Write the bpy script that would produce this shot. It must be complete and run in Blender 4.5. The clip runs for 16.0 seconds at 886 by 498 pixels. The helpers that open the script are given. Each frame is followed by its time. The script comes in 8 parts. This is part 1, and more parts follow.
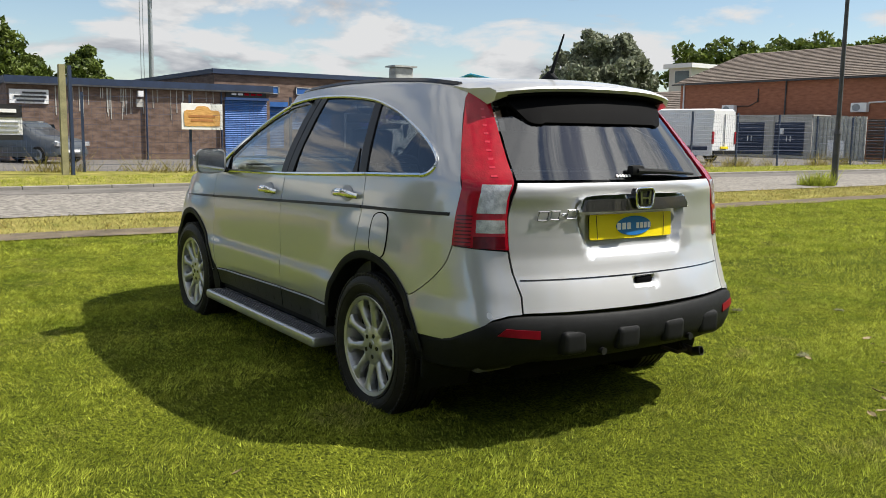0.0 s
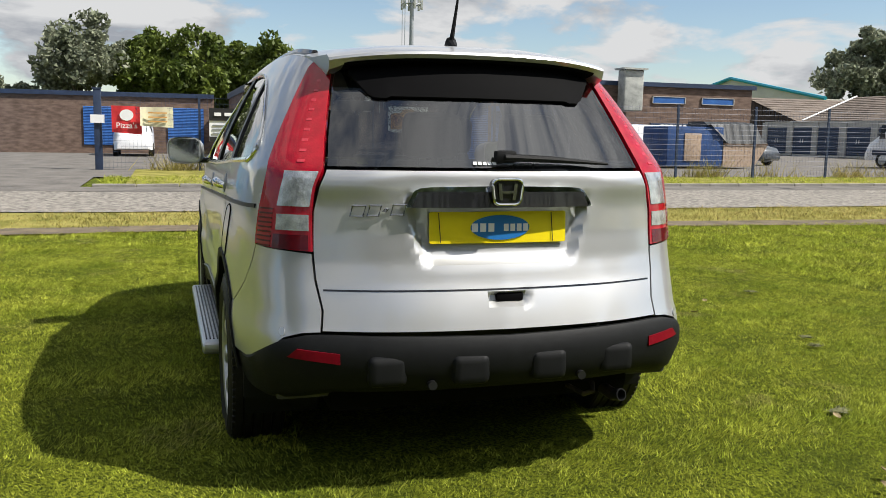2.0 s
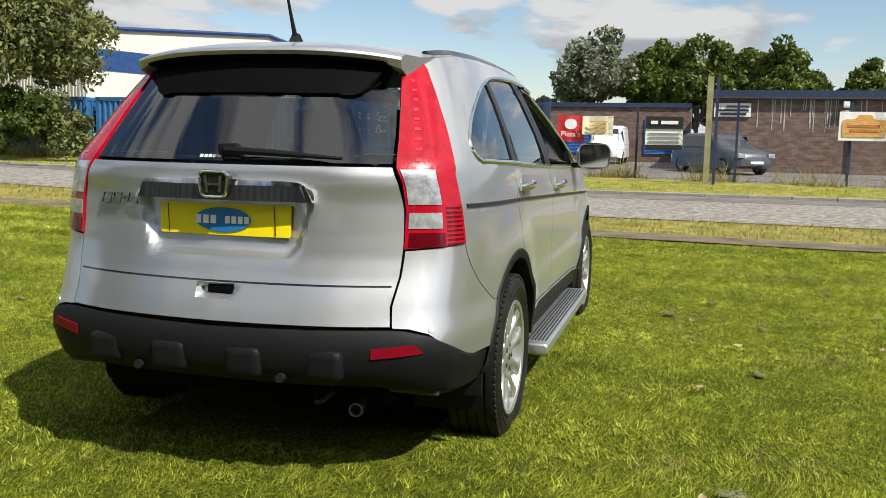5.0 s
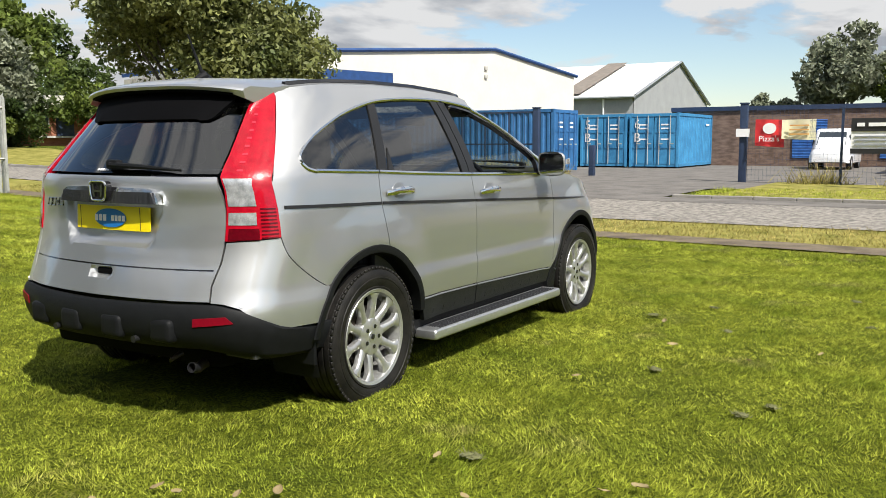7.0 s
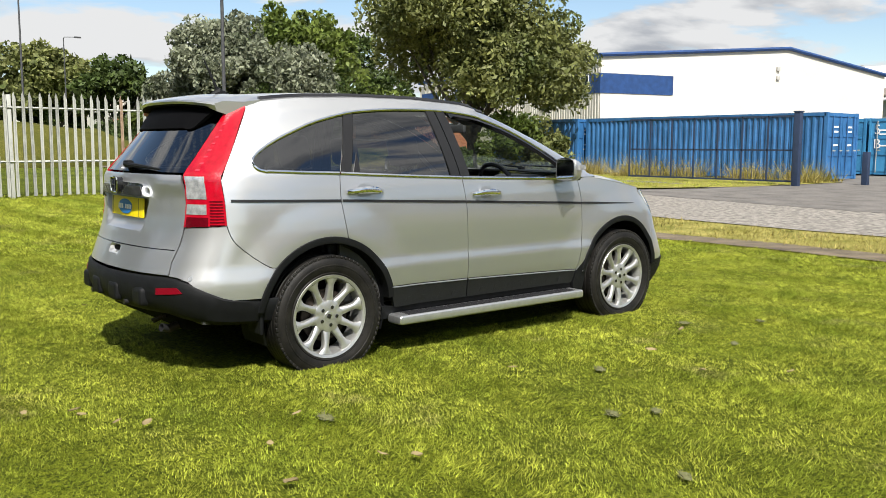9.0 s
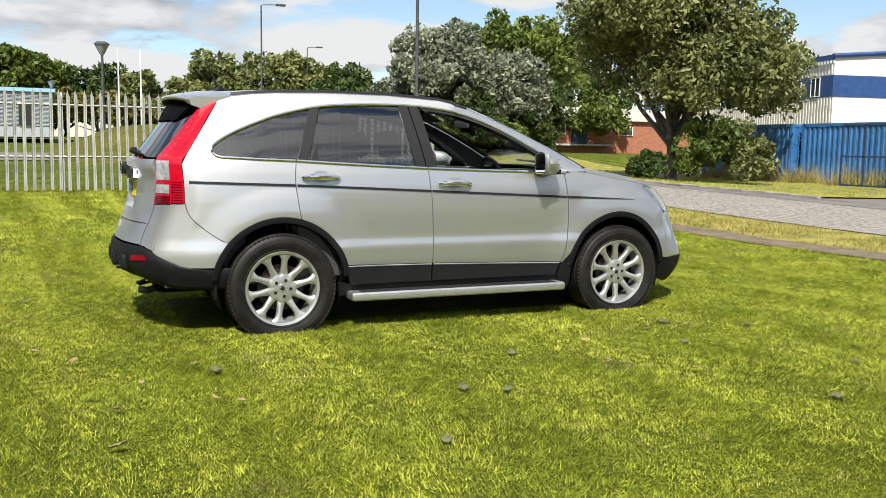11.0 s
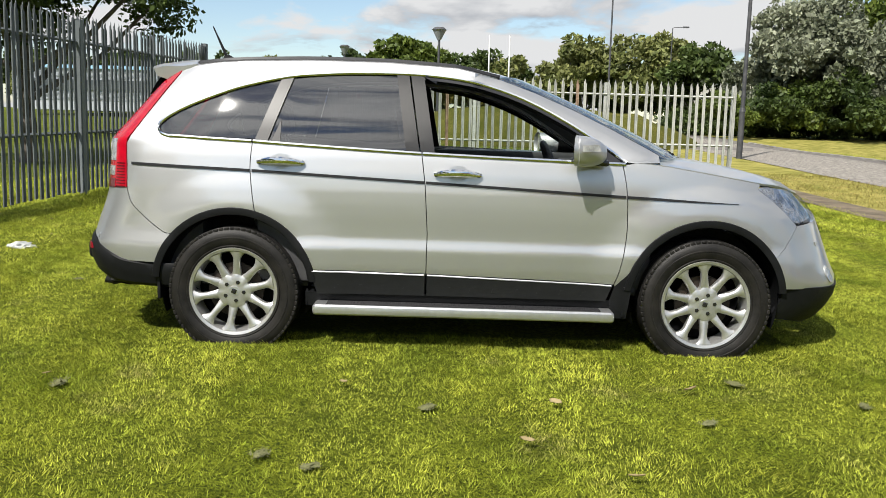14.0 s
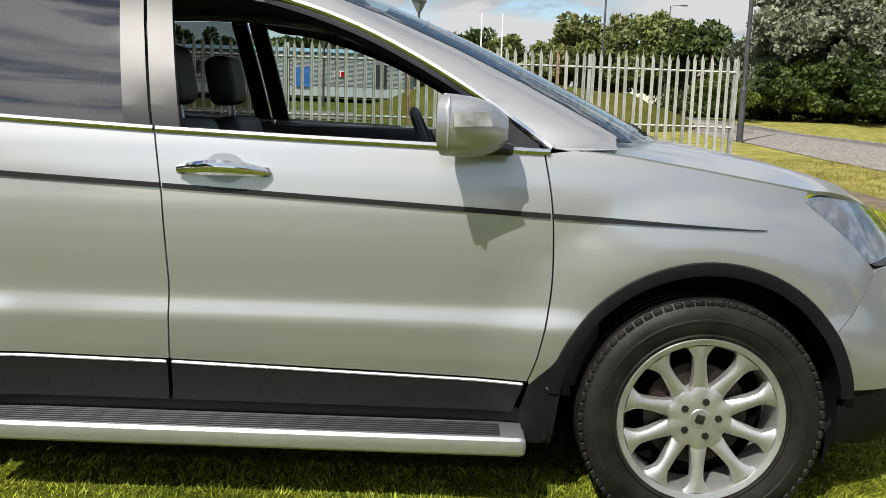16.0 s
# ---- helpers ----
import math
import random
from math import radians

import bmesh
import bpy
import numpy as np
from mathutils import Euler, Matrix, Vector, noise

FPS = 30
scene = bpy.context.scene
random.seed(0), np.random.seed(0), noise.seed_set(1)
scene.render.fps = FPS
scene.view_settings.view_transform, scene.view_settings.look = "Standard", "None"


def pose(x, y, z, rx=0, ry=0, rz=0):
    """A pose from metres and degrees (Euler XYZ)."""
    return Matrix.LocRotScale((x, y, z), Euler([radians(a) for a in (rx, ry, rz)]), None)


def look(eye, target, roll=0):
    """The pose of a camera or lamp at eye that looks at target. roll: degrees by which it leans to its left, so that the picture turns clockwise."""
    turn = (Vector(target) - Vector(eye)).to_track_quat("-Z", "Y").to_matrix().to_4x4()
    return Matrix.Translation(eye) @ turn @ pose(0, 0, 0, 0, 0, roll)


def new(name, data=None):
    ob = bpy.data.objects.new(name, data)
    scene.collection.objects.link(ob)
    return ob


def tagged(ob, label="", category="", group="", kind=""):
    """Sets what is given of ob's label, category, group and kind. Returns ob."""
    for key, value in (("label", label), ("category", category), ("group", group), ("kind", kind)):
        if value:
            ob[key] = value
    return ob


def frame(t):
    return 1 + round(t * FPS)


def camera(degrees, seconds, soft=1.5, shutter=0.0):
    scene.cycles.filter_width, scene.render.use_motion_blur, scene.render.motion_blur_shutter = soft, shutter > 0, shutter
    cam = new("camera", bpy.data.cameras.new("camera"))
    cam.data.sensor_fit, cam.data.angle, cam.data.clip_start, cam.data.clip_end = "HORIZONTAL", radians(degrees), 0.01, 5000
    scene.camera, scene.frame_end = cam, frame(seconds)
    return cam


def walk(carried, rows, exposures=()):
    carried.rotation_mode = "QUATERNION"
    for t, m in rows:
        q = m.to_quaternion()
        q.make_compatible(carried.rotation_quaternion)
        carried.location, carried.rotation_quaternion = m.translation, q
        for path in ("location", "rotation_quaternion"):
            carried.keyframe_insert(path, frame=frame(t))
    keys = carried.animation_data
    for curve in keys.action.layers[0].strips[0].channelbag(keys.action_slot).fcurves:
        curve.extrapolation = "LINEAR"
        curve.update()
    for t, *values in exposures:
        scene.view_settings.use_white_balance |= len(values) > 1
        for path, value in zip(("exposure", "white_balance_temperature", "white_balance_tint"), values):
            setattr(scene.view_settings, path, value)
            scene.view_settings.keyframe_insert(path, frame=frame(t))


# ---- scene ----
cam = camera(53.5, 16.0, soft=0.85)
PATH = [
    (0, (-4.989, 2.964, 1.391), (-3.349, 1.85, 1.125), 0.9),
    (0.5, (-5.044, 2.507, 1.36), (-3.34, 1.493, 1.1), 0.9),
    (1, (-5.108, 2.043, 1.367), (-3.331, 1.163, 1.104), 0.8),
    (1.5, (-5.104, 1.587, 1.327), (-3.256, 0.867, 1.069), 0.8),
    (2, (-5.083, 1.135, 1.305), (-3.193, 0.536, 1.045), 1.0),
    (2.5, (-5.139, 0.601, 1.305), (-3.19, 0.229, 1.05), 1.0),
    (3, (-5.109, 0.184, 1.286), (-3.138, -0.03, 1.029), 1.1),
    (3.5, (-5.109, -0.273, 1.287), (-3.125, -0.281, 1.029), 1.1),
    (4, (-5.067, -0.717, 1.295), (-3.099, -0.466, 1.037), 1.0),
    (4.5, (-4.977, -1.16, 1.305), (-3.038, -0.746, 1.049), 1.0),
    (4.7, (-4.978, -1.337, 1.293), (-3.049, -0.876, 1.036), 1.0),
    (6.8, (-4.913, -3.316, 1.321), (-3.203, -2.309, 1.075), 0.1),
    (7, (-4.863, -3.494, 1.327), (-3.173, -2.453, 1.085), -0.2),
    (7.5, (-4.727, -3.965, 1.33), (-3.111, -2.812, 1.092), -0.1),
    (8, (-4.494, -4.374, 1.323), (-3.008, -3.056, 1.085), 0.1),
    (8.5, (-4.251, -4.827, 1.321), (-2.884, -3.386, 1.086), 0.2),
    (8.7, (-4.152, -5.004, 1.343), (-2.832, -3.52, 1.108), 0.2),
    (10.8, (-2.844, -6.417, 1.273), (-1.98, -4.627, 1.051), 0.8),
    (11, (-2.667, -6.53, 1.27), (-1.862, -4.713, 1.044), 0.9),
    (11.5, (-2.223, -6.748, 1.289), (-1.622, -4.855, 1.061), 0.8),
    (12, (-1.741, -6.8, 1.279), (-1.283, -4.869, 1.03), 1.0),
    (12.5, (-1.251, -6.775, 1.27), (-0.955, -4.813, 1.024), 1.2),
    (13, (-0.803, -6.507, 1.273), (-0.637, -4.53, 1.018), 1.2),
    (13.5, (-0.434, -6.15, 1.287), (-0.416, -4.171, 1.001), 1.4),
    (14, (-0.131, -5.701, 1.293), (-0.141, -3.72, 1.014), 1.6),
    (14.5, (0.096, -5.137, 1.301), (0.072, -3.157, 1.018), 1.8),
    (15, (0.264, -4.493, 1.282), (0.249, -2.513, 0.997), 2.2),
    (15.5, (0.398, -3.908, 1.241), (0.381, -1.929, 0.953), 2.4),
    (16, (0.538, -3.361, 1.225), (0.538, -1.387, 0.905), 2.0),
]
EXPOSURES = [(0, 0.52), (3.5, 0.42), (7.5, 0.58), (11, 0.68), (13, 0.57), (14.5, 0.58), (16, 0.42)]
walk(cam, [(t, look(e, g, r)) for t, e, g, r in PATH], EXPOSURES)
SUN_STRENGTH, SKY_STRENGTH = 5.0, 0.087
CLOUD_LO, CLOUD_HI = 0.475, 0.545
CLOUD_DARK, CLOUD_LIGHT = (3.0, 3.2, 3.55), (6.0, 6.05, 6.1)
LEAF_SPOTS = [(-2.8, -1.0, 0.07), (-2.7, -1.3, 0.06), (-2.3, -2.0, 0.06), (-2.0, -2.4, 0.06), (-0.6, -1.7, 0.06), (-1.9, 1.8, 0.06), (-2.0, -1.7, 0.06), (-1.9, -2.5, 0.09), (-2.8, -1.1, 0.08), (-2.6, -1.4, 0.07), (-3.0, -0.9, 0.06)]
CLOD_SPOTS = [(-1.9, -1.8, 0.06), (-0.2, -2.0, 0.05), (1.8, -1.8, 0.045), (1.0, -2.1, 0.045), (-0.8, -2.6, 0.05), (1.3, -1.5, 0.05), (-0.6, -2.7, 0.045), (0.9, -3.4, 0.05), (1.6, -2.9, 0.04), (-1.2, -3.3, 0.045), (2.6, -2.7, 0.05), (-2.9, 0.8, 0.04), (0.2, 3.0, 0.05)]

# ---------------------------------------------------------------- sky, sun
SUN_DIR = Vector((-0.41, -0.745, 1.0)).normalized()
world = bpy.data.worlds.new("sky")
scene.world = world
world.use_nodes = True
wn, wl = world.node_tree.nodes, world.node_tree.links
wn.clear()
sky = wn.new("ShaderNodeTexSky")
sky.sky_type, sky.sun_disc = "NISHITA", False
sky.sun_elevation = math.asin(SUN_DIR.z)
sky.sun_rotation = math.atan2(SUN_DIR.x, SUN_DIR.y)
sky.air_density, sky.dust_density, sky.ozone_density = 1.0, 0.25, 1.6
tc = wn.new("ShaderNodeTexCoord")
# cumulus: noise on a plane high above, compressed towards the horizon
sep = wn.new("ShaderNodeSeparateXYZ")
wl.new(tc.outputs["Generated"], sep.inputs[0])
def wmath(op, a, b=None):
    n = wn.new("ShaderNodeMath")
    n.operation = op
    for k, v in enumerate((a, b)):
        if v is None:
            continue
        if isinstance(v, (int, float)):
            n.inputs[k].default_value = v
        else:
            wl.new(v, n.inputs[k])
    return n.outputs[0]
zz = wmath("MAXIMUM", sep.outputs[2], 0.0)
den = wmath("ADD", zz, 0.36)
px, py = wmath("DIVIDE", sep.outputs[0], den), wmath("DIVIDE", sep.outputs[1], den)
comb = wn.new("ShaderNodeCombineXYZ")
wl.new(px, comb.inputs[0]), wl.new(py, comb.inputs[1]), wl.new(wmath("MULTIPLY", zz, 5.0), comb.inputs[2])
cn = wn.new("ShaderNodeTexNoise")
cn.inputs["Scale"].default_value, cn.inputs["Detail"].default_value, cn.inputs["Roughness"].default_value = 2.1, 10.0, 0.56
cn.inputs["Distortion"].default_value = 0.25
wl.new(comb.outputs[0], cn.inputs["Vector"])
ramp = wn.new("ShaderNodeValToRGB")
ramp.color_ramp.elements[0].position, ramp.color_ramp.elements[1].position = CLOUD_LO, CLOUD_HI
# the cover closes overhead
cover = wmath("MULTIPLY_ADD", wmath("MAXIMUM", wmath("SUBTRACT", zz, 0.40), 0.0), 0.16)
wl.new(cn.outputs["Fac"], cover.node.inputs[2])
wl.new(cover, ramp.inputs[0])
# sunlit tops and grey undersides: the same noise read a little higher up
lift = wn.new("ShaderNodeVectorMath")
lift.operation = "ADD"
lift.inputs[1].default_value = (0.0, 0.0, 0.16)
wl.new(comb.outputs[0], lift.inputs[0])
cn2 = wn.new("ShaderNodeTexNoise")
cn2.inputs["Scale"].default_value, cn2.inputs["Detail"].default_value, cn2.inputs["Roughness"].default_value = 2.1, 5.0, 0.5
cn2.inputs["Distortion"].default_value = 0.25
wl.new(lift.outputs[0], cn2.inputs["Vector"])
cramp = wn.new("ShaderNodeValToRGB")
cramp.color_ramp.elements[0].color, cramp.color_ramp.elements[1].color = (*CLOUD_DARK, 1), (*CLOUD_LIGHT, 1)
cramp.color_ramp.elements[0].position, cramp.color_ramp.elements[1].position = 0.36, 0.60
wl.new(wmath("ADD", wmath("MULTIPLY", wmath("SUBTRACT", cn.outputs["Fac"], cn2.outputs["Fac"]), 1.6), 0.54), cramp.inputs[0])
# clouds near the sun are bright with scattered sunlight
nrm_dir = wn.new("ShaderNodeVectorMath")
nrm_dir.operation = "DOT_PRODUCT"
nrm_dir.inputs[1].default_value = SUN_DIR
wl.new(tc.outputs["Generated"], nrm_dir.inputs[0])
glow = wmath("MULTIPLY_ADD", wmath("POWER", wmath("MAXIMUM", nrm_dir.outputs["Value"], 0.0), 9.0), 1.3)
glow.node.inputs[2].default_value = 1.0
lit_cloud = wn.new("ShaderNodeVectorMath")
lit_cloud.operation = "SCALE"
wl.new(cramp.outputs[0], lit_cloud.inputs[0])
wl.new(glow, lit_cloud.inputs["Scale"])
mixc = wn.new("ShaderNodeMix")
mixc.data_type = "RGBA"
wl.new(ramp.outputs[0], mixc.inputs["Factor"])
wl.new(sky.outputs[0], mixc.inputs["A"])
wl.new(lit_cloud.outputs[0], mixc.inputs["B"])
bgn, wout = wn.new("ShaderNodeBackground"), wn.new("ShaderNodeOutputWorld")
bgn.inputs["Strength"].default_value = SKY_STRENGTH
wl.new(mixc.outputs["Result"], bgn.inputs["Color"])
wl.new(bgn.outputs[0], wout.inputs[0])

sun_data = bpy.data.lights.new("sun", "SUN")
sun_data.energy, sun_data.angle, sun_data.color = SUN_STRENGTH, radians(0.55), (1.0, 0.955, 0.88)
sun = new("sun", sun_data)
sun.matrix_world = look(SUN_DIR * 60, (0, 0, 0))


# ---------------------------------------------------------------- materials
def mat(name, color, rough=0.6, metal=0.0, var=0.12, scale=6.0, bump=0.0, bump_scale=60.0, coat=0.0, spec=0.5, color2=None, obj_random=0.0, coords="Object", stretch=(1, 1, 1), detail=5.0):
    """Principled material with two-scale noise variation, optional relief and per-object shift."""
    m = bpy.data.materials.new(name)
    m.use_nodes = True
    n, l = m.node_tree.nodes, m.node_tree.links
    b = n["Principled BSDF"]
    b.inputs["Roughness"].default_value, b.inputs["Metallic"].default_value = rough, metal
    b.inputs["Coat Weight"].default_value, b.inputs["Specular IOR Level"].default_value = coat, spec
    b.inputs["Coat Roughness"].default_value = 0.04
    t = n.new("ShaderNodeTexCoord")
    mp = n.new("ShaderNodeMapping")
    mp.inputs["Scale"].default_value = stretch
    l.new(t.outputs[coords], mp.inputs[0])
    a = n.new("ShaderNodeTexNoise")
    a.inputs["Scale"].default_value, a.inputs["Detail"].default_value = scale, detail
    l.new(mp.outputs[0], a.inputs["Vector"])
    f = n.new("ShaderNodeTexNoise")
    f.inputs["Scale"].default_value, f.inputs["Detail"].default_value = scale * 9, 3.0
    l.new(mp.outputs[0], f.inputs["Vector"])
    add = n.new("ShaderNodeMath")
    add.operation = "MULTIPLY_ADD"
    l.new(f.outputs["Fac"], add.inputs[0])
    add.inputs[1].default_value = 0.45
    l.new(a.outputs["Fac"], add.inputs[2])
    fac = add.outputs[0]
    if obj_random:
        oi = n.new("ShaderNodeObjectInfo")
        r = n.new("ShaderNodeMath")
        r.operation = "MULTIPLY_ADD"
        l.new(oi.outputs["Random"], r.inputs[0])
        r.inputs[1].default_value = obj_random
        l.new(fac, r.inputs[2])
        fac = r.outputs[0]
    ra = n.new("ShaderNodeValToRGB")
    c = Vector(color)
    lo = c * (1 - var)
    hi = Vector(color2) if color2 else c * (1 + var)
    ra.color_ramp.elements[0].color, ra.color_ramp.elements[1].color = (*lo, 1), (*[min(v, 1) for v in hi], 1)
    ra.color_ramp.elements[0].position, ra.color_ramp.elements[1].position = 0.5, 0.95 + obj_random * 0.6
    l.new(fac, ra.inputs[0])
    l.new(ra.outputs[0], b.inputs["Base Color"])
    if bump:
        bn = n.new("ShaderNodeTexNoise")
        bn.inputs["Scale"].default_value, bn.inputs["Detail"].default_value = bump_scale, 4.0
        l.new(mp.outputs[0], bn.inputs["Vector"])
        bu = n.new("ShaderNodeBump")
        bu.inputs["Strength"].default_value, bu.inputs["Distance"].default_value = bump, 0.01
        l.new(bn.outputs["Fac"], bu.inputs["Height"])
        l.new(bu.outputs[0], b.inputs["Normal"])
    return m


def glass_mat(name, tint, gloss=1.0, base=0.10):
    """Tinted pane: coloured see-through with a Fresnel-weighted mirror on top."""
    m = bpy.data.materials.new(name)
    m.use_nodes = True
    n, l = m.node_tree.nodes, m.node_tree.links
    n.clear()
    out, mix = n.new("ShaderNodeOutputMaterial"), n.new("ShaderNodeMixShader")
    tr, gl, lw = n.new("ShaderNodeBsdfTransparent"), n.new("ShaderNodeBsdfGlossy"), n.new("ShaderNodeLayerWeight")
    pw, fr = n.new("ShaderNodeMath"), n.new("ShaderNodeMath")
    tr.inputs["Color"].default_value = (*tint, 1)
    gl.inputs["Roughness"].default_value = 0.02
    gl.inputs["Color"].default_value = (gloss, gloss, gloss, 1)
    # Schlick's curve, alike from both sides of the thin pane
    lw.inputs["Blend"].default_value = 0.5
    pw.operation, fr.operation = "POWER", "MULTIPLY_ADD"
    pw.inputs[1].default_value = 4.5
    l.new(lw.outputs["Facing"], pw.inputs[0]), l.new(pw.outputs[0], fr.inputs[0])
    fr.inputs[1].default_value, fr.inputs[2].default_value = 0.88, base
    l.new(fr.outputs[0], mix.inputs[0]), l.new(tr.outputs[0], mix.inputs[1]), l.new(gl.outputs[0], mix.inputs[2])
    l.new(mix.outputs[0], out.inputs[0])
    return m


M = {}
M["paint"] = mat("silver_paint", (0.27, 0.276, 0.285), rough=0.14, metal=1.0, var=0.02, scale=900, coat=1.0)
# aluminium flakes under the lacquer: a broad second lobe
pnt = M["paint"].node_tree
flake, pmix = pnt.nodes.new("ShaderNodeBsdfGlossy"), pnt.nodes.new("ShaderNodeMixShader")
flake.inputs["Color"].default_value, flake.inputs["Roughness"].default_value = (0.84, 0.845, 0.85, 1), 0.58
pmix.inputs[0].default_value = 0.40
pnt.links.new(pnt.nodes["Principled BSDF"].outputs[0], pmix.inputs[1]), pnt.links.new(flake.outputs[0], pmix.inputs[2])
pnt.links.new(pmix.outputs[0], pnt.nodes["Material Output"].inputs["Surface"])
M["black_plastic"] = mat("black_plastic", (0.0055, 0.006, 0.0068), rough=0.6, spec=0.2, var=0.25, scale=25, bump=0.12, bump_scale=900)
M["cladding"] = mat("door_cladding", (0.009, 0.0095, 0.0105), rough=0.45, spec=0.32, var=0.2, scale=25, bump=0.1, bump_scale=900)
# silver darkened for the shade of the handle recess; also used on the cladding's top line
M["handle_cup"] = mat("handle_cup", (0.34, 0.35, 0.36), rough=0.4, metal=0.8, var=0.05)
M["gloss_black"] = mat("gloss_black", (0.012, 0.012, 0.014), rough=0.18, var=0.1, coat=0.4)
M["pillar"] = mat("pillar_film", (0.014, 0.014, 0.015), rough=0.38, var=0.1, scale=12, spec=0.3)
M["rubber"] = mat("tyre_rubber", (0.0055, 0.0052, 0.005), rough=0.52, var=0.3, scale=14, spec=0.25, bump=0.15, bump_scale=220, color2=(0.017, 0.0155, 0.0135))
M["alloy"] = mat("alloy", (0.50, 0.50, 0.495), rough=0.36, metal=0.8, var=0.08, scale=18, color2=(0.60, 0.60, 0.58))
M["dark_metal"] = mat("dark_metal", (0.022, 0.020, 0.019), rough=0.6, metal=0.5, var=0.4, scale=20, color2=(0.05, 0.035, 0.025))
M["matte_black"] = mat("matte_black", (0.003, 0.003, 0.0035), rough=0.7, var=0.1, spec=0.05)
M["chrome"] = mat("chrome", (0.78, 0.79, 0.80), rough=0.08, metal=1.0, var=0.03)
M["bright_trim"] = mat("bright_trim", (0.72, 0.73, 0.74), rough=0.16, metal=1.0, var=0.03)
M["alu"] = mat("aluminium", (0.55, 0.56, 0.57), rough=0.34, metal=0.85, var=0.07, scale=30)
M["privacy"] = glass_mat("privacy_glass", (0.16, 0.165, 0.17), base=0.13)
M["clear_glass"] = glass_mat("clear_glass", (0.72, 0.78, 0.75))
M["rear_glass"] = glass_mat("rear_glass", (0.15, 0.155, 0.16), base=0.13)
M["red_lens"] = mat("red_lens", (0.34, 0.002, 0.012), rough=0.25, var=0.2, scale=25, coat=0.7, spec=0.2, bump=0.12, bump_scale=110)
M["red_bright"] = mat("red_lens_deep", (0.085, 0.001, 0.005), rough=0.2, var=0.2, scale=60, coat=0.6, spec=0.2)
M["red_glint"] = mat("red_glint", (0.50, 0.02, 0.04), rough=0.25, var=0.2, scale=60, coat=0.5)
M["reflector_red"] = mat("reflector_red", (0.17, 0.001, 0.009), rough=0.45, var=0.15, scale=60, spec=0.15)
M["clear_lens"] = mat("clear_lens", (0.42, 0.43, 0.44), rough=0.22, metal=0.6, var=0.25, scale=30, coat=0.8, bump=0.15, bump_scale=70, color2=(0.72, 0.73, 0.74))
M["lamp_chrome"] = mat("lamp_chrome", (0.42, 0.43, 0.45), rough=0.16, metal=0.95, var=0.6, scale=14, bump=0.5, bump_scale=30, color2=(0.72, 0.73, 0.75))
M["lamp_glass"] = glass_mat("lamp_glass", (0.93, 0.94, 0.95))
M["dark_chrome"] = mat("dark_chrome", (0.36, 0.36, 0.37), rough=0.18, metal=1.0, var=0.05)
M["plate"] = mat("plate_yellow", (0.86, 0.68, 0.004), rough=0.42, var=0.03, scale=20)
M["plate_blue"] = mat("plate_blue", (0.012, 0.16, 0.46), rough=0.45, var=0.04)
M["white_print"] = mat("white_print", (0.78, 0.78, 0.78), rough=0.5, var=0.04)
M["black_print"] = mat("black_print", (0.015, 0.015, 0.016), rough=0.5, var=0.1)
M["seat"] = mat("seat_leather", (0.035, 0.036, 0.04), rough=0.48, var=0.3, scale=12, bump=0.25, bump_scale=150)
M["trim_dark"] = mat("cabin_trim", (0.045, 0.045, 0.048), rough=0.62, var=0.2, scale=14, bump=0.1, bump_scale=300)
M["headliner"] = mat("headliner", (0.10, 0.10, 0.10), rough=0.9, var=0.1, scale=20)


# ---------------------------------------------------------------- mesh helpers
def empty(name, m=None, parent=None, **tags):
    ob = new(name)
    ob.empty_display_size = 0.1
    if m is not None:
        ob.matrix_world = m
    ob.parent = parent
    return tagged(ob, **tags)


def part(name, bm, material, parent=None, label="", angle=32, smooth=True, **tags):
    """Links a bmesh (or a ready mesh) as one object, under its thing where there is one."""
    if isinstance(bm, bmesh.types.BMesh):
        me = bpy.data.meshes.new(name)
        bm.to_mesh(me)
        bm.free()
    else:
        me = bm
    if material is not None and not me.materials:
        me.materials.append(M[material] if isinstance(material, str) else material)
    if smooth and len(me.polygons):
        me.polygons.foreach_set("use_smooth", [True] * len(me.polygons))
        me.set_sharp_from_angle(angle=radians(angle))
    ob = new(name, me)
    ob.parent = parent
    return tagged(ob, label=label, **tags)


def box(a, b, bevel=0.0, segs=2, bm=None, m=None):
    """A box between two corners, optionally rounded and turned by m."""
    bm = bm or bmesh.new()
    r = bmesh.ops.create_cube(bm, size=1)
    vs = r["verts"]
    for v in vs:
        v.co = Vector([(a[i] + b[i]) / 2 + v.co[i] * (b[i] - a[i]) for i in range(3)])
    if bevel:
        es = list({e for v in vs for e in v.link_edges})
        r2 = bmesh.ops.bevel(bm, geom=es, offset=bevel, segments=segs, profile=0.6, affect="EDGES")
        vs = list({v for f in r2["faces"] for v in f.verts} | {v for v in vs if v.is_valid})
    if m is not None:
        bmesh.ops.transform(bm, matrix=m, verts=[v for v in vs if v.is_valid])
    return bm


def cyl(p, q, r, r2=None, n=12, bm=None, cap=True):
    """A cylinder or cone from p to q."""
    bm = bm or bmesh.new()
    p, q = Vector(p), Vector(q)
    d = q - p
    m = Matrix.Translation((p + q) / 2) @ d.to_track_quat("Z", "Y").to_matrix().to_4x4()
    bmesh.ops.create_cone(bm, segments=n, radius1=r, radius2=r if r2 is None else r2, depth=d.length, cap_ends=cap, matrix=m)
    return bm


